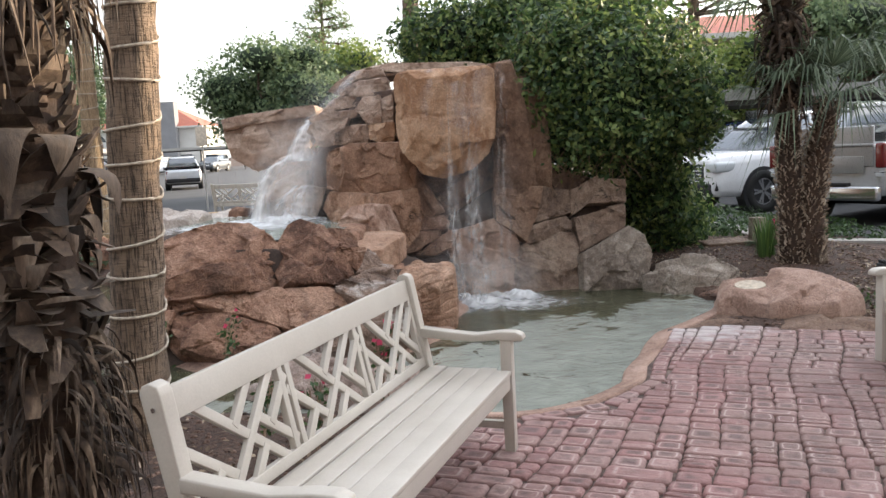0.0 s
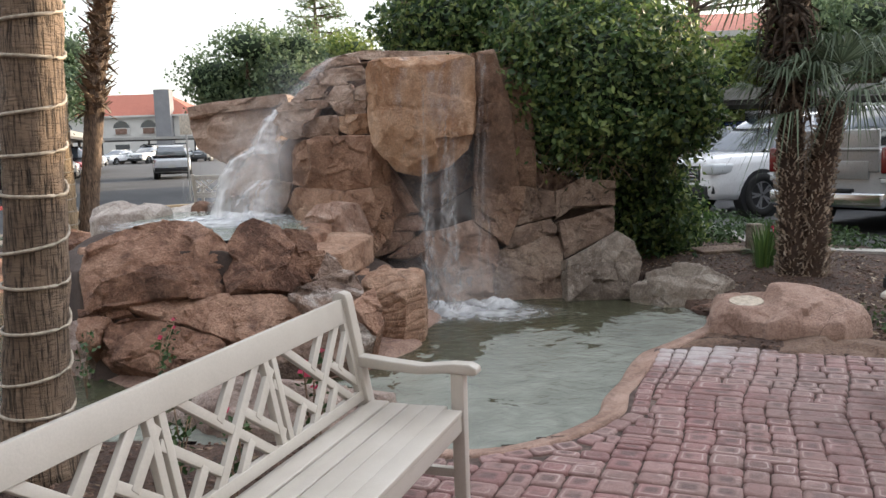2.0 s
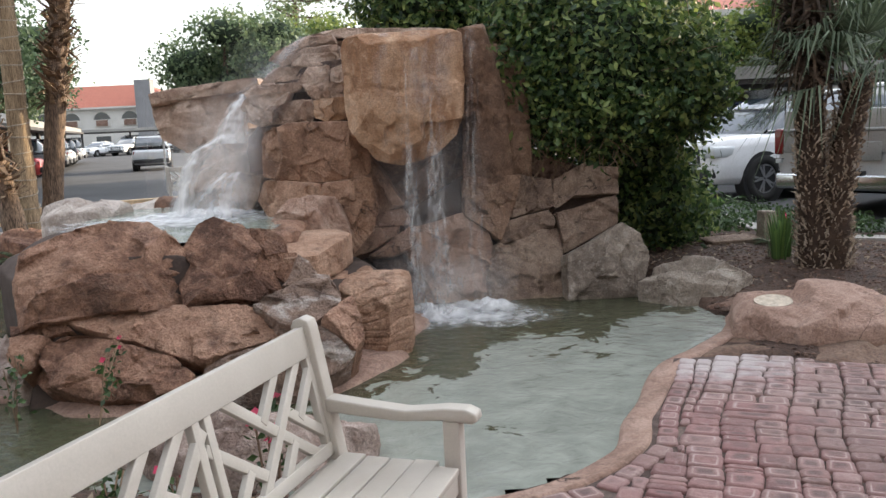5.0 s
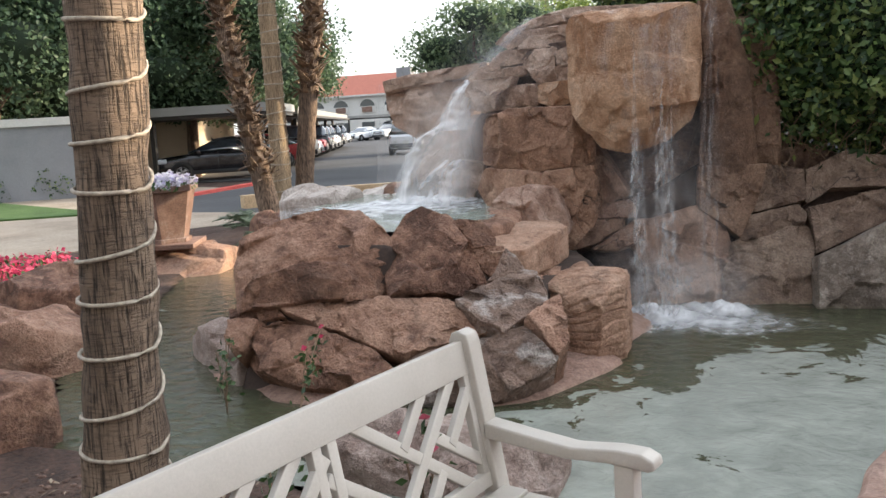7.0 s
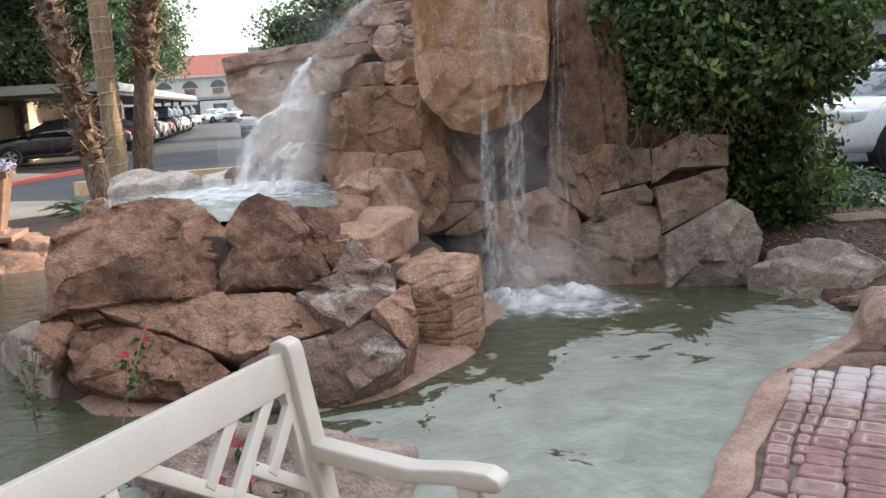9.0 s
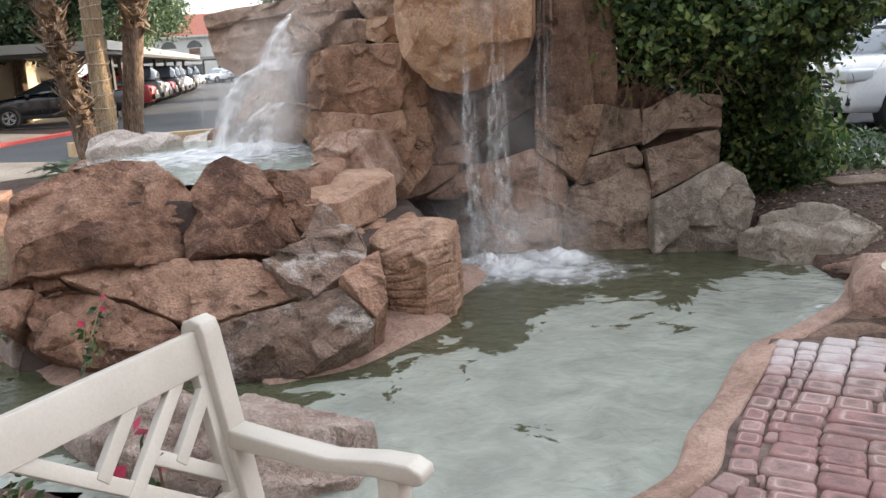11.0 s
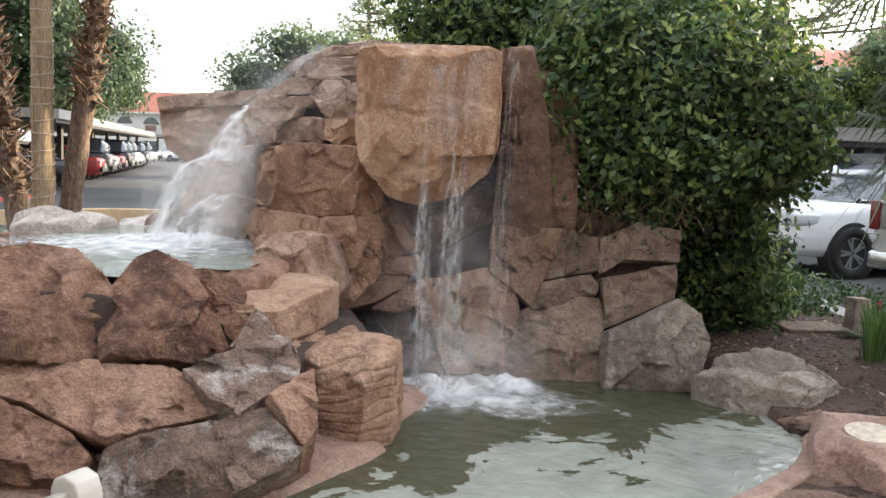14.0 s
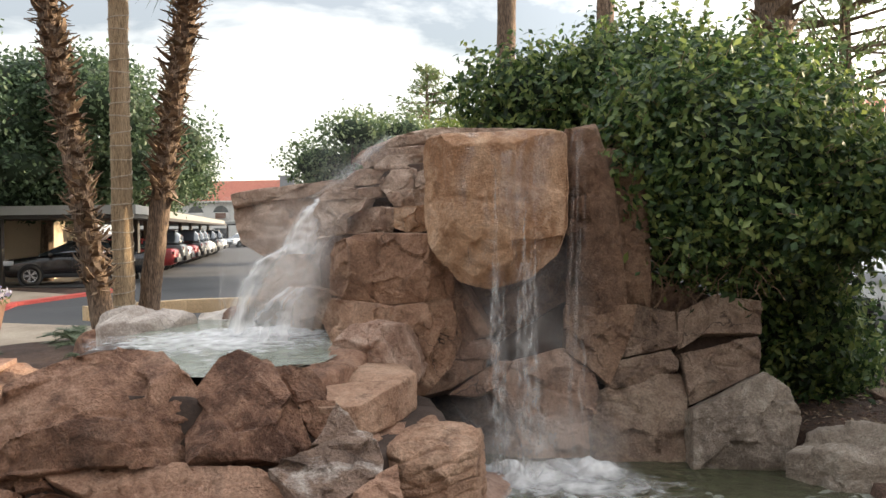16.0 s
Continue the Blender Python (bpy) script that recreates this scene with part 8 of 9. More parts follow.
# ---- buildings ----
def house(name, x, y, rz, sx, sy, h, wall, label, windows, arches=(), roof_h=1.2, eave=0.6, storeys=()):
    b = thing(name, x, y, 0, rz, label=label, category="building")
    part("wall", box(sx, sy, h, (0, 0, 0)), wall, b)
    bm = bmesh.new()
    ex, ey = sx / 2 + eave, sy / 2 + eave
    base = [bm.verts.new(p) for p in ((-ex, -ey, h), (ex, -ey, h), (ex, ey, h), (-ex, ey, h))]
    k = min(ex, ey)
    ridge = [bm.verts.new(p) for p in ((-ex + k, 0, h + roof_h), (ex - k, 0, h + roof_h))] if ex > ey else [bm.verts.new(p) for p in ((0, -ey + k, h + roof_h), (0, ey - k, h + roof_h))]
    if ex > ey:
        for q in ((base[0], base[1], ridge[1], ridge[0]), (base[1], base[2], ridge[1]), (base[2], base[3], ridge[0], ridge[1]), (base[3], base[0], ridge[0])):
            bm.faces.new(q)
    else:
        for q in ((base[0], base[1], ridge[0]), (base[1], base[2], ridge[1], ridge[0]), (base[2], base[3], ridge[1]), (base[3], base[0], ridge[0], ridge[1])):
            bm.faces.new(q)
    bm.faces.new(list(reversed(base)))
    part("roof", bm, m_roof, b, "red clay tiled hipped roof")
    part("fascia", box(2 * ex + 0.04, 2 * ey + 0.04, 0.22, (0, 0, h - 0.20)), m_stucco_white, b)
    for u, z, w, hh in windows:
        wob = part("window", box(w, 0.08, hh, (u, -sy / 2 - 0.01, z), 0.0), m_window, b)
        part("frame", join(box(w + 0.16, 0.10, 0.08, (u, -sy / 2 - 0.02, z + hh)), box(w + 0.16, 0.12, 0.08, (u, -sy / 2 - 0.02, z - 0.08)), box(0.08, 0.10, hh, (u - w / 2 - 0.04, -sy / 2 - 0.02, z)), box(0.08, 0.10, hh, (u + w / 2 + 0.04, -sy / 2 - 0.02, z))), m_stucco_white, wob)
    for u, z, w, hh in arches:
        pts = [(u - w / 2, z), (u + w / 2, z), (u + w / 2, z + hh)] + [(u + w / 2 * math.cos(a), z + hh + w / 2 * math.sin(a)) for a in np.linspace(0.2, math.pi - 0.2, 9)] + [(u - w / 2, z + hh)]
        bm = extrude_outline(pts, 0.10)
        bmesh.ops.translate(bm, vec=(0, -sy / 2 - 0.01, 0), verts=bm.verts)
        wob = part("balcony_opening", bm, m_window, b)
        part("balustrade", box(w + 0.1, 0.16, 0.9, (u, -sy / 2 - 0.06, z - 0.25)), wall, wob)
    return b


far_house = house("apartment_building", -46.5, 118, 0, 29, 10, 5.8, m_stucco_white, "white two storey apartment building with a red tile roof", [(u, 0.7, 1.9, 1.4) for u in (-6.2, -2.6, 1.0, 4.9, 8.5, 12.4)], [(u, 3.6, 2.2, 0.5) for u in (-6.2, -2.6, 1.0, 4.9, 8.5)], 3.0)
part("chimney", box(2.0, 1.7, 9.0, (10.8, -5.4, 0)), m_stucco_grey, far_house)
for u in (1.0, 4.9, 8.5):
    part("balcony_panel", box(1.5, 0.06, 0.75, (u, -5.18, 3.42)), m_terracotta, far_house, "reddish balcony panel")
# unseen block on the right, added as a sun stop for patio and bench
house("apartment_building", 27, 15, 90, 20, 8, 7.0, m_stucco, "cream block out of view, added to keep low sun off the patio", [(-4, 3.4, 1.4, 1.3), (4, 3.4, 1.4, 1.3)], (), 1.8)
house("apartment_building", -26, 33, 20, 14, 10, 5.6, m_stucco, "cream apartment building with a red tile roof behind trees", [(-4, 0.8, 1.2, 1.9), (0, 0.8, 1.2, 1.9), (4.5, 0.8, 1.2, 1.9), (4.5, 3.6, 1.4, 1.2)], (), 1.8)
house("apartment_building", 13.0, 40, 0, 14, 10, 5.4, m_stucco, "cream apartment building with a red tile roof", [(-4, 3.4, 1.4, 1.3), (0, 3.4, 1.4, 1.3)], (), 1.4)
house("apartment_building", 22.5, 36, -12, 16, 12, 6.6, m_stucco_grey, "grey two storey building with arched balconies", [(-6, 0.9, 1.6, 1.3)], [(-4.5, 4.2, 2.4, 0.7), (1.5, 4.2, 2.4, 0.7)], 2.0)
# unseen block behind the camera, added so the rock fronts get less sky
house("apartment_building", 2, -9, 0, 44, 8, 8.6, m_stucco_grey, "long grey block out of view, added to hold back sky light", [], (), 1.8)
house("garden_wall", -19.5, 21.0, 25, 9, 0.3, 2.3, m_stucco_grey, "grey rendered garden wall", (), (), 0.01, 0.05)


# ---- pavers ----
patio = tagged(part("patio", slab_from([(-0.6, -3.0), (5.6, -3.0), (5.6, 6.3), (3.6, 6.25), (2.9, 6.55), (2.3, 6.86), (1.78, 6.88), (1.58, 6.35), (1.36, 5.85), (1.22, 5.42), (0.85, 5.0), (0.35, 4.82), (-0.3, 4.7)], -0.004, 0.1), m_bedding), "patio of worn red tumbled pavers", "patio", kind="structure")
rng = random.Random(5)
stones = {}


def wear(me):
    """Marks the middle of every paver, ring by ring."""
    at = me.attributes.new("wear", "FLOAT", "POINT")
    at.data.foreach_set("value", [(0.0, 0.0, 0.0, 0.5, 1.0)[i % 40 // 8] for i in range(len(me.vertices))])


def paver_mesh(w, d):
    key = (round(w, 3), round(d, 3), rng.randrange(4))
    if key not in stones:
        g, t, e = 0.0035, 0.032, 0.014
        a, b = w / 2 - g, d / 2 - g
        j = lambda: rng.uniform(-0.006, 0.006)
        ring = []
        for sx, sy in ((-1, -1), (1, -1), (1, 1), (-1, 1)):
            ring += [(sx * a + j(), sy * (b - e) + j()), (sx * (a - e) + j(), sy * b + j())] if sx * sy > 0 else [(sx * (a - e) + j(), sy * b + j()), (sx * a + j(), sy * (b - e) + j())]
        v = [(x, y, -t) for x, y in ring] + [(x, y, -0.010) for x, y in ring] + [(x * 0.93, y * 0.93, -0.001) for x, y in ring] + [(x * 0.68, y * 0.68, 0.002) for x, y in ring] + [(x * 0.3, y * 0.3, 0.002) for x, y in ring]
        f = []
        for k in range(4):
            for i in range(8):
                i2 = (i + 1) % 8
                f.append((k * 8 + i, k * 8 + i2, k * 8 + 8 + i2, k * 8 + 8 + i))
        f.append(tuple(32 + i for i in range(8)))
        me = mesh_from("paver", v, f)
        me.materials.append(m_paver)
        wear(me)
        stones[key] = me
    return stones[key]


far_heap = Heap()
picked = []
turn = Matrix.Rotation(radians(-22.1), 4, "Z")         # the courses run square to the bench
SHORE = [(0.35, 4.79), (0.88, 4.97), (1.26, 5.40), (1.40, 5.85), (1.62, 6.35), (1.80, 6.84)]
spots_ = []
x = -4.5
while x < 8.2:
    w1, w2 = rng.choice((0.15, 0.17, 0.12)), rng.choice((0.15, 0.13, 0.11))
    y = -6.0 + rng.uniform(-0.1, 0)
    while y < 9.2:
        d = rng.choice((0.10, 0.125, 0.15))
        kind_ = rng.random()
        if kind_ < 0.2:
            cells = [(0, 0, w1 + w2, d)]
        elif kind_ < 0.45:
            cells = [(0, 0, w2, d), (w2, 0, w1, d)]
        elif kind_ < 0.6:
            cells = [(0, 0, w1, d / 2), (0, d / 2, w1, d / 2), (w1, 0, w2, d)]
        else:
            cells = [(0, 0, w1, d), (w1, 0, w2, d)]
        for dx, dy, w, dd in cells:
            px_, py_ = x + dx + w / 2, y + dy + dd / 2
            px_, py_ = px_ + 0.035 * math.sin(1.9 * py_ + 0.7 * px_) + 0.012 * math.sin(5.1 * py_), py_ + 0.03 * math.sin(2.3 * px_ + 0.5 * py_)
            spots_.append((turn @ Vector((px_, py_, 0.014 + rng.uniform(-0.004, 0.004))), w, dd))
        y += d
    x += w1 + w2
inside_ = inside_distance(np.array([p[0].x for p in spots_]), np.array([p[0].y for p in spots_]), EDGE)
shore_ = np.full(len(spots_), 9.0)
for (x1, y1), (x2, y2) in zip(SHORE, SHORE[1:]):
    px, py = np.array([p[0].x for p in spots_]), np.array([p[0].y for p in spots_])
    k = np.clip(((px - x1) * (x2 - x1) + (py - y1) * (y2 - y1)) / ((x2 - x1) ** 2 + (y2 - y1) ** 2), 0, 1)
    shore_ = np.minimum(shore_, np.hypot(px - x1 - k * (x2 - x1), py - y1 - k * (y2 - y1)))
across = turn @ Vector((1, 0, 0))
for (c, w, d), e, sh in zip(spots_, inside_, shore_):
    if e < 0.02:
        continue
    if sh < 0.25:
        # pieces beside the border course are cut to fit
        k = min(range(len(SHORE) - 1), key=lambda i: (Vector(SHORE[i]).lerp(Vector(SHORE[i + 1]), 0.5) - c.xy).length)
        t = (Vector(SHORE[k + 1]) - Vector(SHORE[k])).normalized()
        n = Vector((t.y, -t.x, 0))
        wide_ = abs(n.dot(across)) > 0.7
        cut = 0.112 + (w if wide_ else d) / 2 - sh
        if cut > 0:
            if (w if wide_ else d) - cut < 0.035:
                continue
            c = c + n * (cut / 2)
            w, d = (round(w - cut, 2), d) if wide_ else (w, round(d - cut, 2))
    picked.append((c, w, d, 0.25 < c.x < 3.9 and c.y > 4.1, 0.0))
# a border course follows the coping
for (x1, y1), (x2, y2) in zip(SHORE, SHORE[1:]):
    t = Vector((x2 - x1, y2 - y1, 0))
    n = max(1, round(t.length / 0.13))
    aim = math.atan2(t.y, t.x)
    for k in range(n):
        c = Vector((x1, y1, 0.012)) + t * ((k + 0.5) / n) + Vector((t.y, -t.x, 0)).normalized() * 0.055
        picked.append((c, t.length / n, 0.105, True, aim - radians(-22.1)))
count = 0
for c, w, d, close, bend in picked:
    me = paver_mesh(w, d)
    m = Matrix.Translation(c) @ turn @ Matrix.Rotation(bend + rng.uniform(-0.02, 0.02), 4, "Z") @ Matrix.Rotation(rng.uniform(-0.025, 0.025), 4, "X")
    if close and count < 300:
        ob = new("paver", me)
        ob.parent = patio
        ob.matrix_world = m
        count += 1
    else:
        far_heap.add([m @ q.co for q in me.vertices], [tuple(q.vertices) for q in me.polygons])
me = far_heap.mesh("pavers", True)
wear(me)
tagged(part("pavers", me, m_paver, patio), kind="stuff")


# ---- planter, flowers, litter and small things ----
pot = thing("planter", -5.72, 10.95, 0.31, 20, label="tapered terracotta planter full of white and lilac flowers", category="planter")
bm = bmesh.new()
rings = []
for r, z in ((0.30, 0.0), (0.30, 0.05), (0.27, 0.06), (0.40, 0.62), (0.44, 0.63), (0.44, 0.70), (0.39, 0.70), (0.37, 0.58)):
    rings.append([bm.verts.new((r * math.cos(radians(60 * k + 30)), r * math.sin(radians(60 * k + 30)), z)) for k in range(6)])
for a, b in zip(rings, rings[1:]):
    for k in range(6):
        bm.faces.new((a[k], a[(k + 1) % 6], b[(k + 1) % 6], b[k]))
bm.faces.new(list(reversed(rings[0])))
bm.faces.new(rings[-1])
part("pot", bm, m_terracotta, pot)
part("base_plate", box(0.78, 0.78, 0.06, (0, 0, -0.055), 0.008), m_terracotta, pot)
leafy("blossom", [(0, 0, 0.74, 0.40, 0.40, 0.10)], 700, 0.07, m_lilac, pot, 71, 0.9, 0.8)
leafy("foliage", [(0, 0, 0.70, 0.40, 0.40, 0.10)], 500, 0.08, m_cover, pot, 72, 0.6)


def bed(name, blobs, count, size, material, label, category, seed, z=0.0, extra=None):
    x = sum(b[0] for b in blobs) / len(blobs)
    y = sum(b[1] for b in blobs) / len(blobs)
    t = thing(name, x, y, z, label=label, category=category)
    local_blobs = [(bx - x, by - y, bz - z, rx, ry, rz) for bx, by, bz, rx, ry, rz in blobs]
    leafy("foliage", local_blobs, count, size, material, t, seed, 0.5)
    if extra:
        leafy("blossom", [(bx, by, bz + rz * 0.35, rx, ry, rz * 0.8) for bx, by, bz, rx, ry, rz in local_blobs], extra[1], extra[2], extra[0], t, seed + 1, 0.7, 0.9)
    return t


bed("flower_bed", [(-6.1, 8.4, 0.15, 0.55, 0.5, 0.2), (-6.4, 9.1, 0.18, 0.6, 0.5, 0.22), (-6.7, 9.8, 0.15, 0.5, 0.5, 0.2), (-6.9, 8.7, 0.15, 0.6, 0.5, 0.2)], 1500, 0.07, m_cover, "low bed of bright pink flowers", "flower bed", 73, extra=(m_petal, 1600, 0.06))
bed("ground_cover", [(4.9, 12.6, 0.08, 1.2, 0.9, 0.2), (4.3, 13.8, 0.1, 1.1, 1.0, 0.25), (5.6, 11.6, 0.06, 0.8, 0.5, 0.14), (3.6, 12.6, 0.12, 0.7, 0.8, 0.3)], 5200, 0.075, m_cover, "low leafy green ground cover", "ground cover", 75)
bed("ground_cover", [(4.3, 7.4, 0.02, 0.7, 0.5, 0.10), (4.9, 7.0, 0.02, 0.6, 0.4, 0.09)], 1300, 0.05, m_cover, "low green creeper over mulch", "ground cover", 76)
bed("shrub", [(-15.6, 23.4, 0.4, 0.8, 0.6, 0.5), (-17.2, 22.4, 0.4, 0.8, 0.6, 0.5), (-18.8, 21.4, 0.4, 0.8, 0.6, 0.5)], 3000, 0.1, m_hedge, "clipped dark shrubs along the garden wall", "shrub", 77)


def cycad(x, y, z, size, seed, label, count=18):
    t = thing("cycad", x, y, z, label=label, category="shrub")
    heap = Heap()
    rng = random.Random(seed)
    for i in range(count):
        a = i * 2.4
        up = rng.uniform(0.2, 1.2)
        d = Vector((math.cos(a), math.sin(a), up)).normalized()
        line = [d * size * s - Vector((0, 0, size * 0.5 * s * s)) for s in (0, 0.25, 0.5, 0.75, 1.0)]
        v, f = tube(line, 0.006, 4)
        heap.add(v, f)
        side = Vector((-d.y, d.x, 0)).normalized()
        for k in range(14):
            s = 0.15 + 0.85 * k / 14
            p = d * size * s - Vector((0, 0, size * 0.5 * s * s))
            for q in (-1, 1):
                tip = p + side * q * size * 0.22 * math.sin(math.pi * min(1, s * 0.9 + 0.08)) + d * size * 0.08
                w = d * 0.012
                heap.add([p - w, p + w, tip], [(0, 1, 2)])
    part("fronds", heap.mesh("fronds"), m_frond, t)
    tagged(t.children[0], kind="stuff")
    return t


def blade_clump(x, y, z, height, count, seed, label):
    t = thing("blade_plant", x, y, z, label=label, category="shrub")
    rng = random.Random(seed)
    heap = Heap()
    for i in range(count):
        a = rng.uniform(0, 6.28)
        o = Vector((math.cos(a), math.sin(a), 0))
        side = Vector((-o.y, o.x, 0))
        base = o * rng.uniform(0, 0.10)
        h = height * rng.uniform(0.6, 1.1)
        out = rng.uniform(0.05, 0.30) * h
        w = rng.uniform(0.008, 0.014)
        pts = [base, base + o * out * 0.3 + Vector((0, 0, h * 0.5)), base + o * out * 0.7 + Vector((0, 0, h * 0.85)), base + o * out + Vector((0, 0, h))]
        verts = []
        for p, k in zip(pts, (1.0, 1.0, 0.7, 0.1)):
            verts += [p - side * w * k, p + side * w * k]
        heap.add(verts, [(0, 1, 3, 2), (2, 3, 5, 4), (4, 5, 7, 6)])
    tagged(part("foliage", heap.mesh("foliage"), m_blade, t), kind="stuff")


m_blade = leaf_material("upright_blade", [(0.05, 0.10, 0.03), (0.09, 0.17, 0.045), (0.16, 0.25, 0.07)])
blade_clump(3.66, 9.75, 0.02, 0.55, 70, 87, "upright green blades of a plant beside the twin palm")
blade_clump(3.95, 10.35, 0.03, 0.5, 60, 88, "upright green blades of a plant behind the twin palm")
cycad(4.05, 10.6, 0.04, 0.5, 81, "spiky green shrub beside the twin palm")
cycad(4.0, 9.9, 0.03, 0.38, 82, "spiky green shrub beside the twin palm")
cycad(-5.2, 13.2, 0.1, 0.8, 83, "feathery green cycad among the palms")
cycad(-6.3, 14.2, 0.1, 0.7, 84, "feathery green cycad among the palms")
cycad(-5.0, 12.2, 0.1, 0.6, 85, "feathery green cycad beside the boulders")
cycad(-6.26, 14.0, 0.08, 0.8, 87, "feathery green cycad among the palms")
cycad(-5.75, 13.4, 0.08, 0.7, 88, "feathery green cycad among the palms")
cycad(-7.0, 12.6, 0.02, 0.6, 86, "feathery green cycad beside the planter")


def sprig(x, y, z, height, seed, label, lean=(0.0, 0.0), flowers=8, leaves=18):
    t = thing("flower_sprig", x, y, z, label=label, category="flower")
    rng = random.Random(seed)
    stems, green, pink = Heap(), Heap(), Heap()
    for k in range(3):
        top = Vector((lean[0] + rng.uniform(-0.07, 0.07), lean[1] + rng.uniform(-0.05, 0.05), height * rng.uniform(0.75, 1.0)))
        line = [Vector((0, 0, 0)), top * 0.5 + Vector((rng.uniform(-0.03, 0.03), 0, 0)), top]
        v, f = tube(line, 0.004, 4)
        stems.add(v, f)
        for i in range(leaves):
            s = rng.uniform(0.2, 1.0)
            leaf(green, top * s + Vector((rng.gauss(0, 0.03), rng.gauss(0, 0.03), rng.gauss(0, 0.02))), (rng.gauss(0, 1), -1, rng.gauss(0, 1)), rng.uniform(0.03, 0.055), rng, 0.6)
        for i in range(flowers):
            leaf(pink, top + Vector((rng.gauss(0, 0.025), rng.gauss(0, 0.025), rng.gauss(0, 0.02))), (rng.gauss(0, 1), -1, rng.gauss(0, 1)), rng.uniform(0.03, 0.05), rng, 0.9)
    part("stem", stems.mesh("stem"), m_twig, t)
    tagged(part("foliage", green.mesh("foliage"), m_cover, t), kind="stuff")
    if flowers:
        tagged(part("blossom", pink.mesh("blossom"), m_petal, t, "bright pink petals"), kind="stuff")
    return t


sprig(-0.36, 4.48, -0.05, 0.78, 91, "thin stem with a pink flower behind the bench", (0.03, -0.25), 3)
sprig(-0.75, 4.35, -0.05, 0.5, 92, "leafy stem behind the bench", (0.05, 0.0), 1)
sprig(-1.1, 4.6, -0.05, 0.42, 93, "leafy stem behind the bench", (0.0, 0.1), 0)
sprig(-1.75, 6.25, -0.05, 0.5, 94, "leafy stem at the foot of the boulders", (0.05, 0.1), 1)
sprig(-2.2, 6.2, -0.05, 0.45, 95, "leafy stem at the foot of the boulders", (0.0, 0.0), 0)
sprig(4.3, 11.3, 0.03, 0.35, 96, "small plant with a red bloom", (0.0, 0.0), 3)


def litter(name, count, area, size, material, label, seed, avoid=None):
    rng = random.Random(seed)
    heap = Heap()
    xs, ys = [], []
    while len(xs) < count:
        x, y = rng.uniform(area[0], area[1]), rng.uniform(area[2], area[3])
        if inside_distance(np.array([x]), np.array([y]), POOL)[0] < -0.12 and (avoid is None or inside_distance(np.array([x]), np.array([y]), avoid)[0] < 0):
            xs.append(x)
            ys.append(y)
    hs = ground_height(np.array(xs), np.array(ys))
    for x, y, h in zip(xs, ys, hs):
        leaf(heap, Vector((x, y, h + 0.012)), (rng.gauss(0, 0.35), rng.gauss(0, 0.35), 1), size * rng.uniform(0.5, 1.4), rng, 0.45)
    return tagged(part(name, heap.mesh(name), material), label, "leaf litter", kind="stuff")


litter("leaf_litter", 900, (2.3, 5.2, 8.8, 12.0), 0.055, m_litter, "dry fallen leaves scattered over the mulch", 101)
litter("leaf_litter", 700, (3.4, 4.6, 6.5, 8.4), 0.06, m_litter, "pale dry leaves on the mulch", 102, EDGE)
litter("leaf_litter", 500, (-2.6, -0.2, 3.0, 5.4), 0.05, m_litter, "dry leaves and bark behind the bench", 103)


def gravel(count, area, seed):
    rng = random.Random(seed)
    heap = Heap()
    p, f = cube_sphere(2)
    xs = [rng.uniform(area[0], area[1]) for _ in range(count)]
    ys = [rng.uniform(area[2], area[3]) for _ in range(count)]
    hs = ground_height(np.array(xs), np.array(ys))
    for x, y, h in zip(xs, ys, hs):
        s = rng.uniform(0.008, 0.022)
        heap.add(p * np.array((s * rng.uniform(0.8, 1.5), s, s * 0.7)) + np.array((x, y, h)), f)
    return heap


m_chip = surface("bark_chip", [(0.04, 0.022, 0.016), (0.095, 0.056, 0.04), (0.21, 0.14, 0.105)], scale=30.0, grain=60.0, rough=0.9, vary=0.45, island=True)
heap = gravel(2600, (2.4, 5.2, 6.4, 11.6), 111)
tagged(part("bark_chips", heap.mesh("bark_chips"), m_chip), "bark chips and pebbles strewn over the bed", "mulch", kind="stuff")
heap = gravel(1400, (-2.7, 0.1, 2.6, 5.3), 112)
tagged(part("bark_chips", heap.mesh("bark_chips"), m_chip), "bark chips and pebbles strewn behind the bench", "mulch", kind="stuff")

# round pale cover let into the tan rock
cover = tagged(part("cover_disc", mesh_from("cover_disc", *tube([(0, 0, 0), (0, 0, 0.02)], 0.13, 28), False), m_disc), "round pale cover plate lying on the tan rock", "cover")
cover.matrix_world = pose(2.633, 7.374, 0.222, 7, -3, 0)
slab = tagged(part("stepping_stone", box(0.62, 0.34, 0.06, bevel=0.012), m_grey), "flat grey stepping stone lying on the mulch", "stone")
slab.matrix_world = pose(3.55, 10.85, 0.13, 3, 0, 12)
# plain short post among the plants, without any light
post = tagged(part("garden_light_box", box(0.17, 0.14, 0.40, bevel=0.012), m_ash), "small tan post in the planting", "post")
post.matrix_world = pose(4.0, 10.95, 0.06, 0, 2, 15)
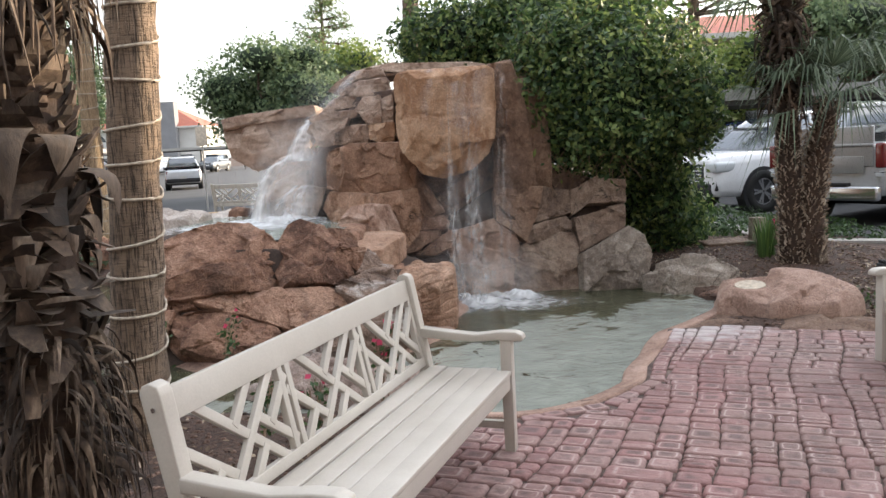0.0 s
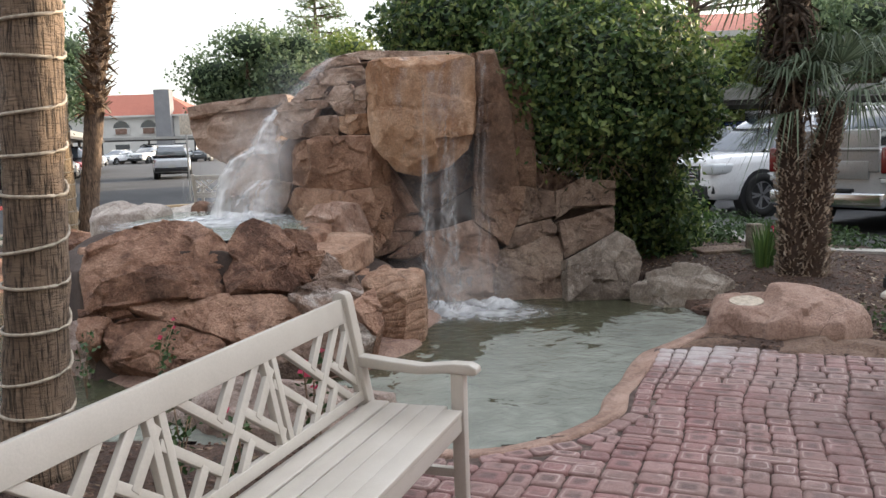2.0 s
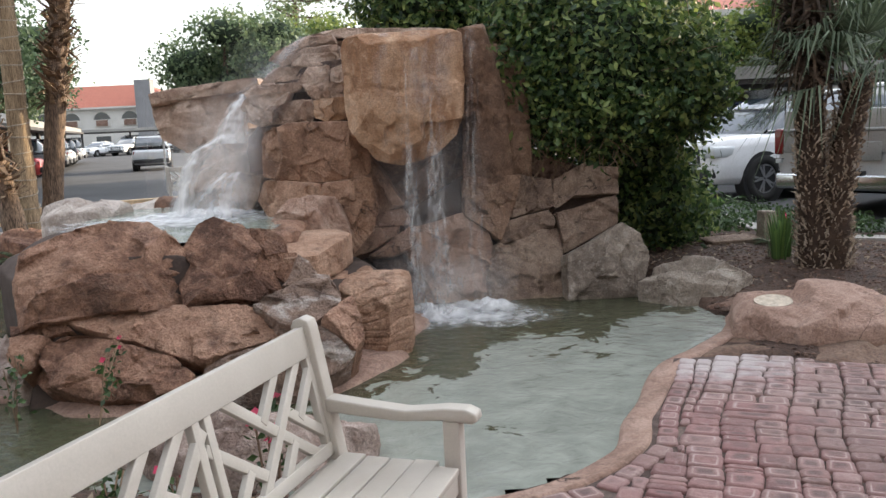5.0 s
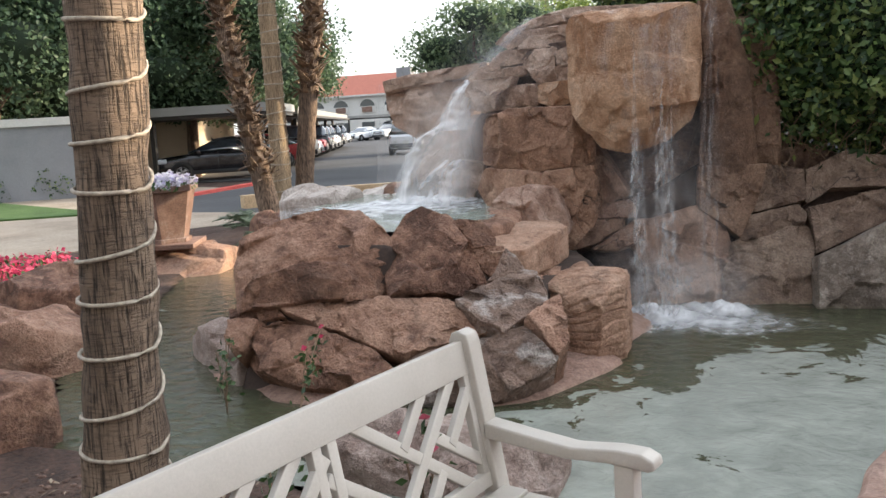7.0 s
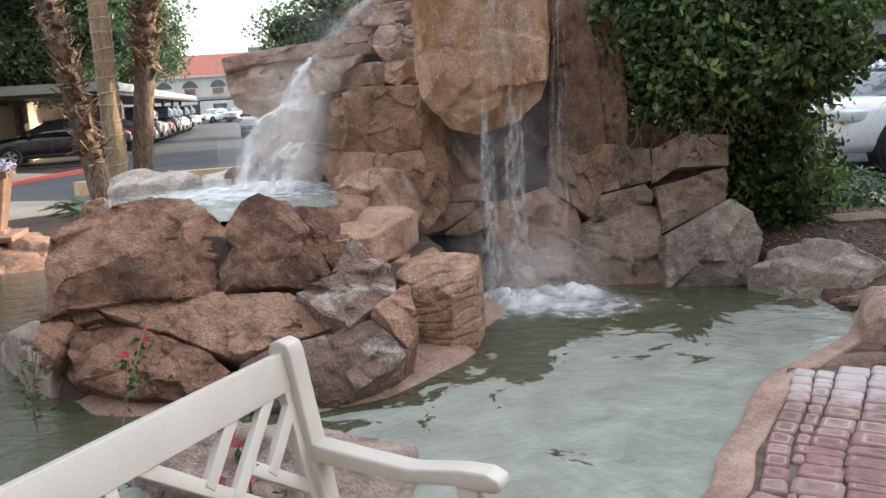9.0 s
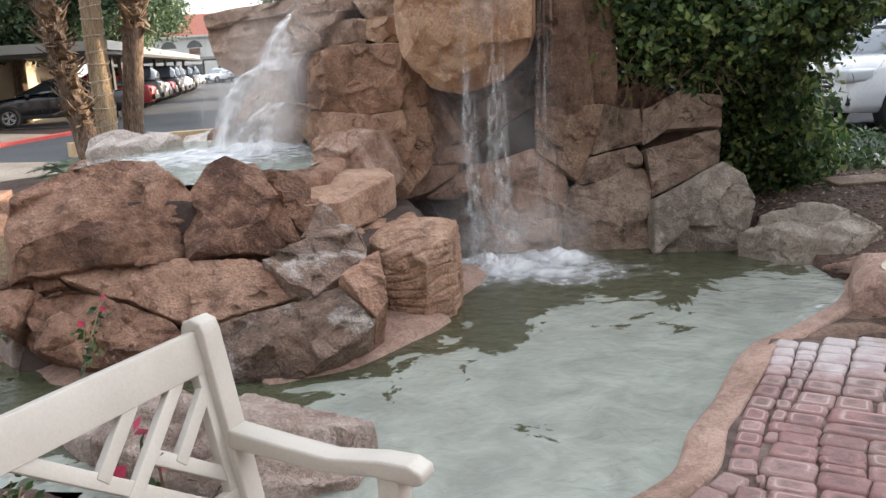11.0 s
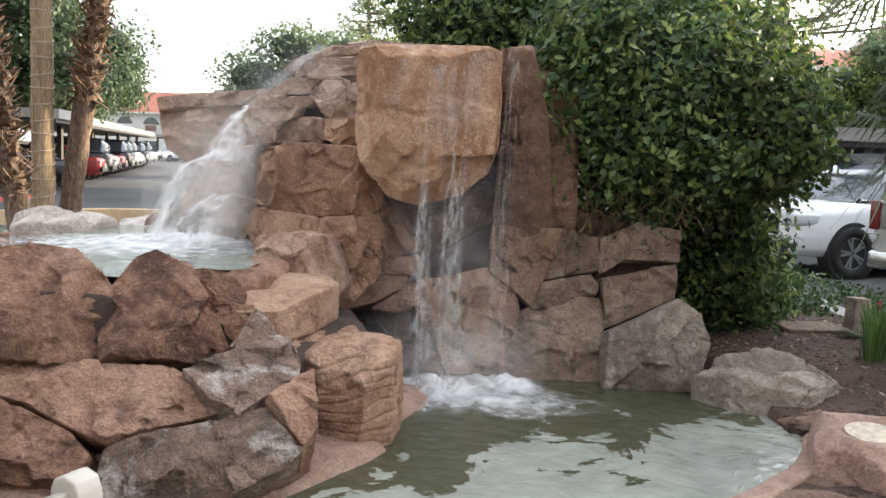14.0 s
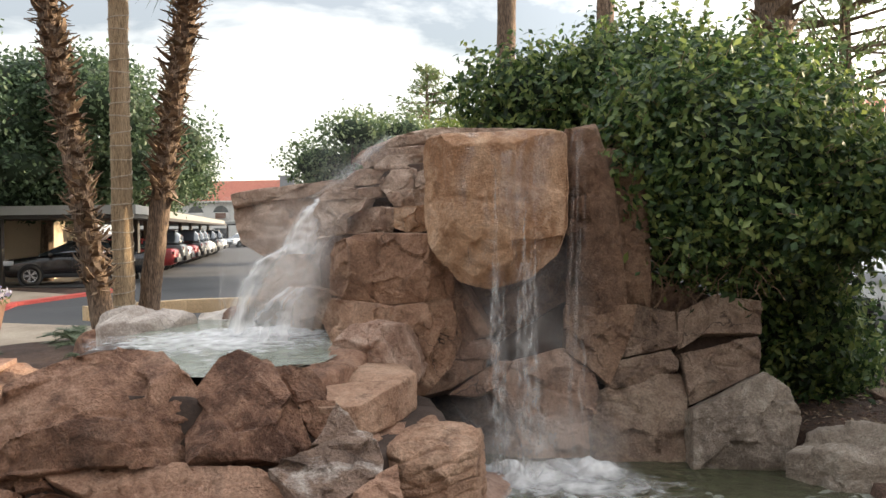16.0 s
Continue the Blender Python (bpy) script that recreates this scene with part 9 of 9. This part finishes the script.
fruit = tagged(part("fallen_fruit", mesh_from("fallen_fruit", SPHERES[6][0] * 0.035, SPHERES[6][1]), m_lawn), "small green fallen fruit on the soil", "fruit")
fruit.location = (2.75, 9.55, 0.06)
v, f = tube([(2.7, 8.95, 0.12), (2.95, 9.15, 0.06), (3.3, 9.3, 0.05), (3.75, 9.55, 0.06)], 0.008, 6)
tagged(part("fallen_stick", mesh_from("fallen_stick", v, f), m_twig), "thin dry stick lying on the soil", "stick")

# black slatted box of unknown use; it is no lamp
grate = thing("floor_uplight", 4.62, 8.55, 0.0, label="black ribbed metal housing standing in the bed", category="light")
part("housing", box(0.42, 0.3, 0.16, bevel=0.015), m_trim, grate)
for k in range(6):
    part("rib", box(0.40, 0.02, 0.03, (0, -0.12 + 0.048 * k, 0.16), 0.004), m_trim, grate)

sign = thing("sign_post", -7.3, 26.0, 0, label="pale parking sign on a thin steel post", category="sign")
part("post", box(0.045, 0.045, 2.4), m_kerb, sign)
part("plate", box(0.34, 0.03, 0.57, (0, -0.04, 1.95), 0.005), m_disc, sign)

# twigs and dry runners that hang from the hedge
rng = random.Random(7)
heap = Heap()
for k in range(46):
    x = rng.uniform(0.95, 2.1)
    z = rng.uniform(1.05, 1.5) + 0.4 * max(0, 1.25 - x)
    y = 9.42 + rng.uniform(0, 0.15)
    line = [Vector((x, y + 0.2, z + 0.15))]
    for s in range(4):
        line.append(line[-1] + Vector((rng.uniform(-0.09, 0.09), -0.06 if s == 0 else rng.uniform(-0.02, 0.02), -rng.uniform(0.03, 0.12))))
    v, f = tube(line, 0.004, 4)
    heap.add(v, f)
for k in range(24):
    z = rng.uniform(1.7, 2.5)
    line = [Vector((1.05, 9.7, z))]
    for s in range(3):
        line.append(line[-1] + Vector((-rng.uniform(0.03, 0.12), -rng.uniform(0.02, 0.08), rng.uniform(-0.08, 0.05))))
    v, f = tube(line, 0.004, 4)
    heap.add(v, f)
tagged(part("dry_runners", heap.mesh("dry_runners"), m_twig), "dry brown runners hanging from the hedge over the rock", "twigs", kind="stuff")
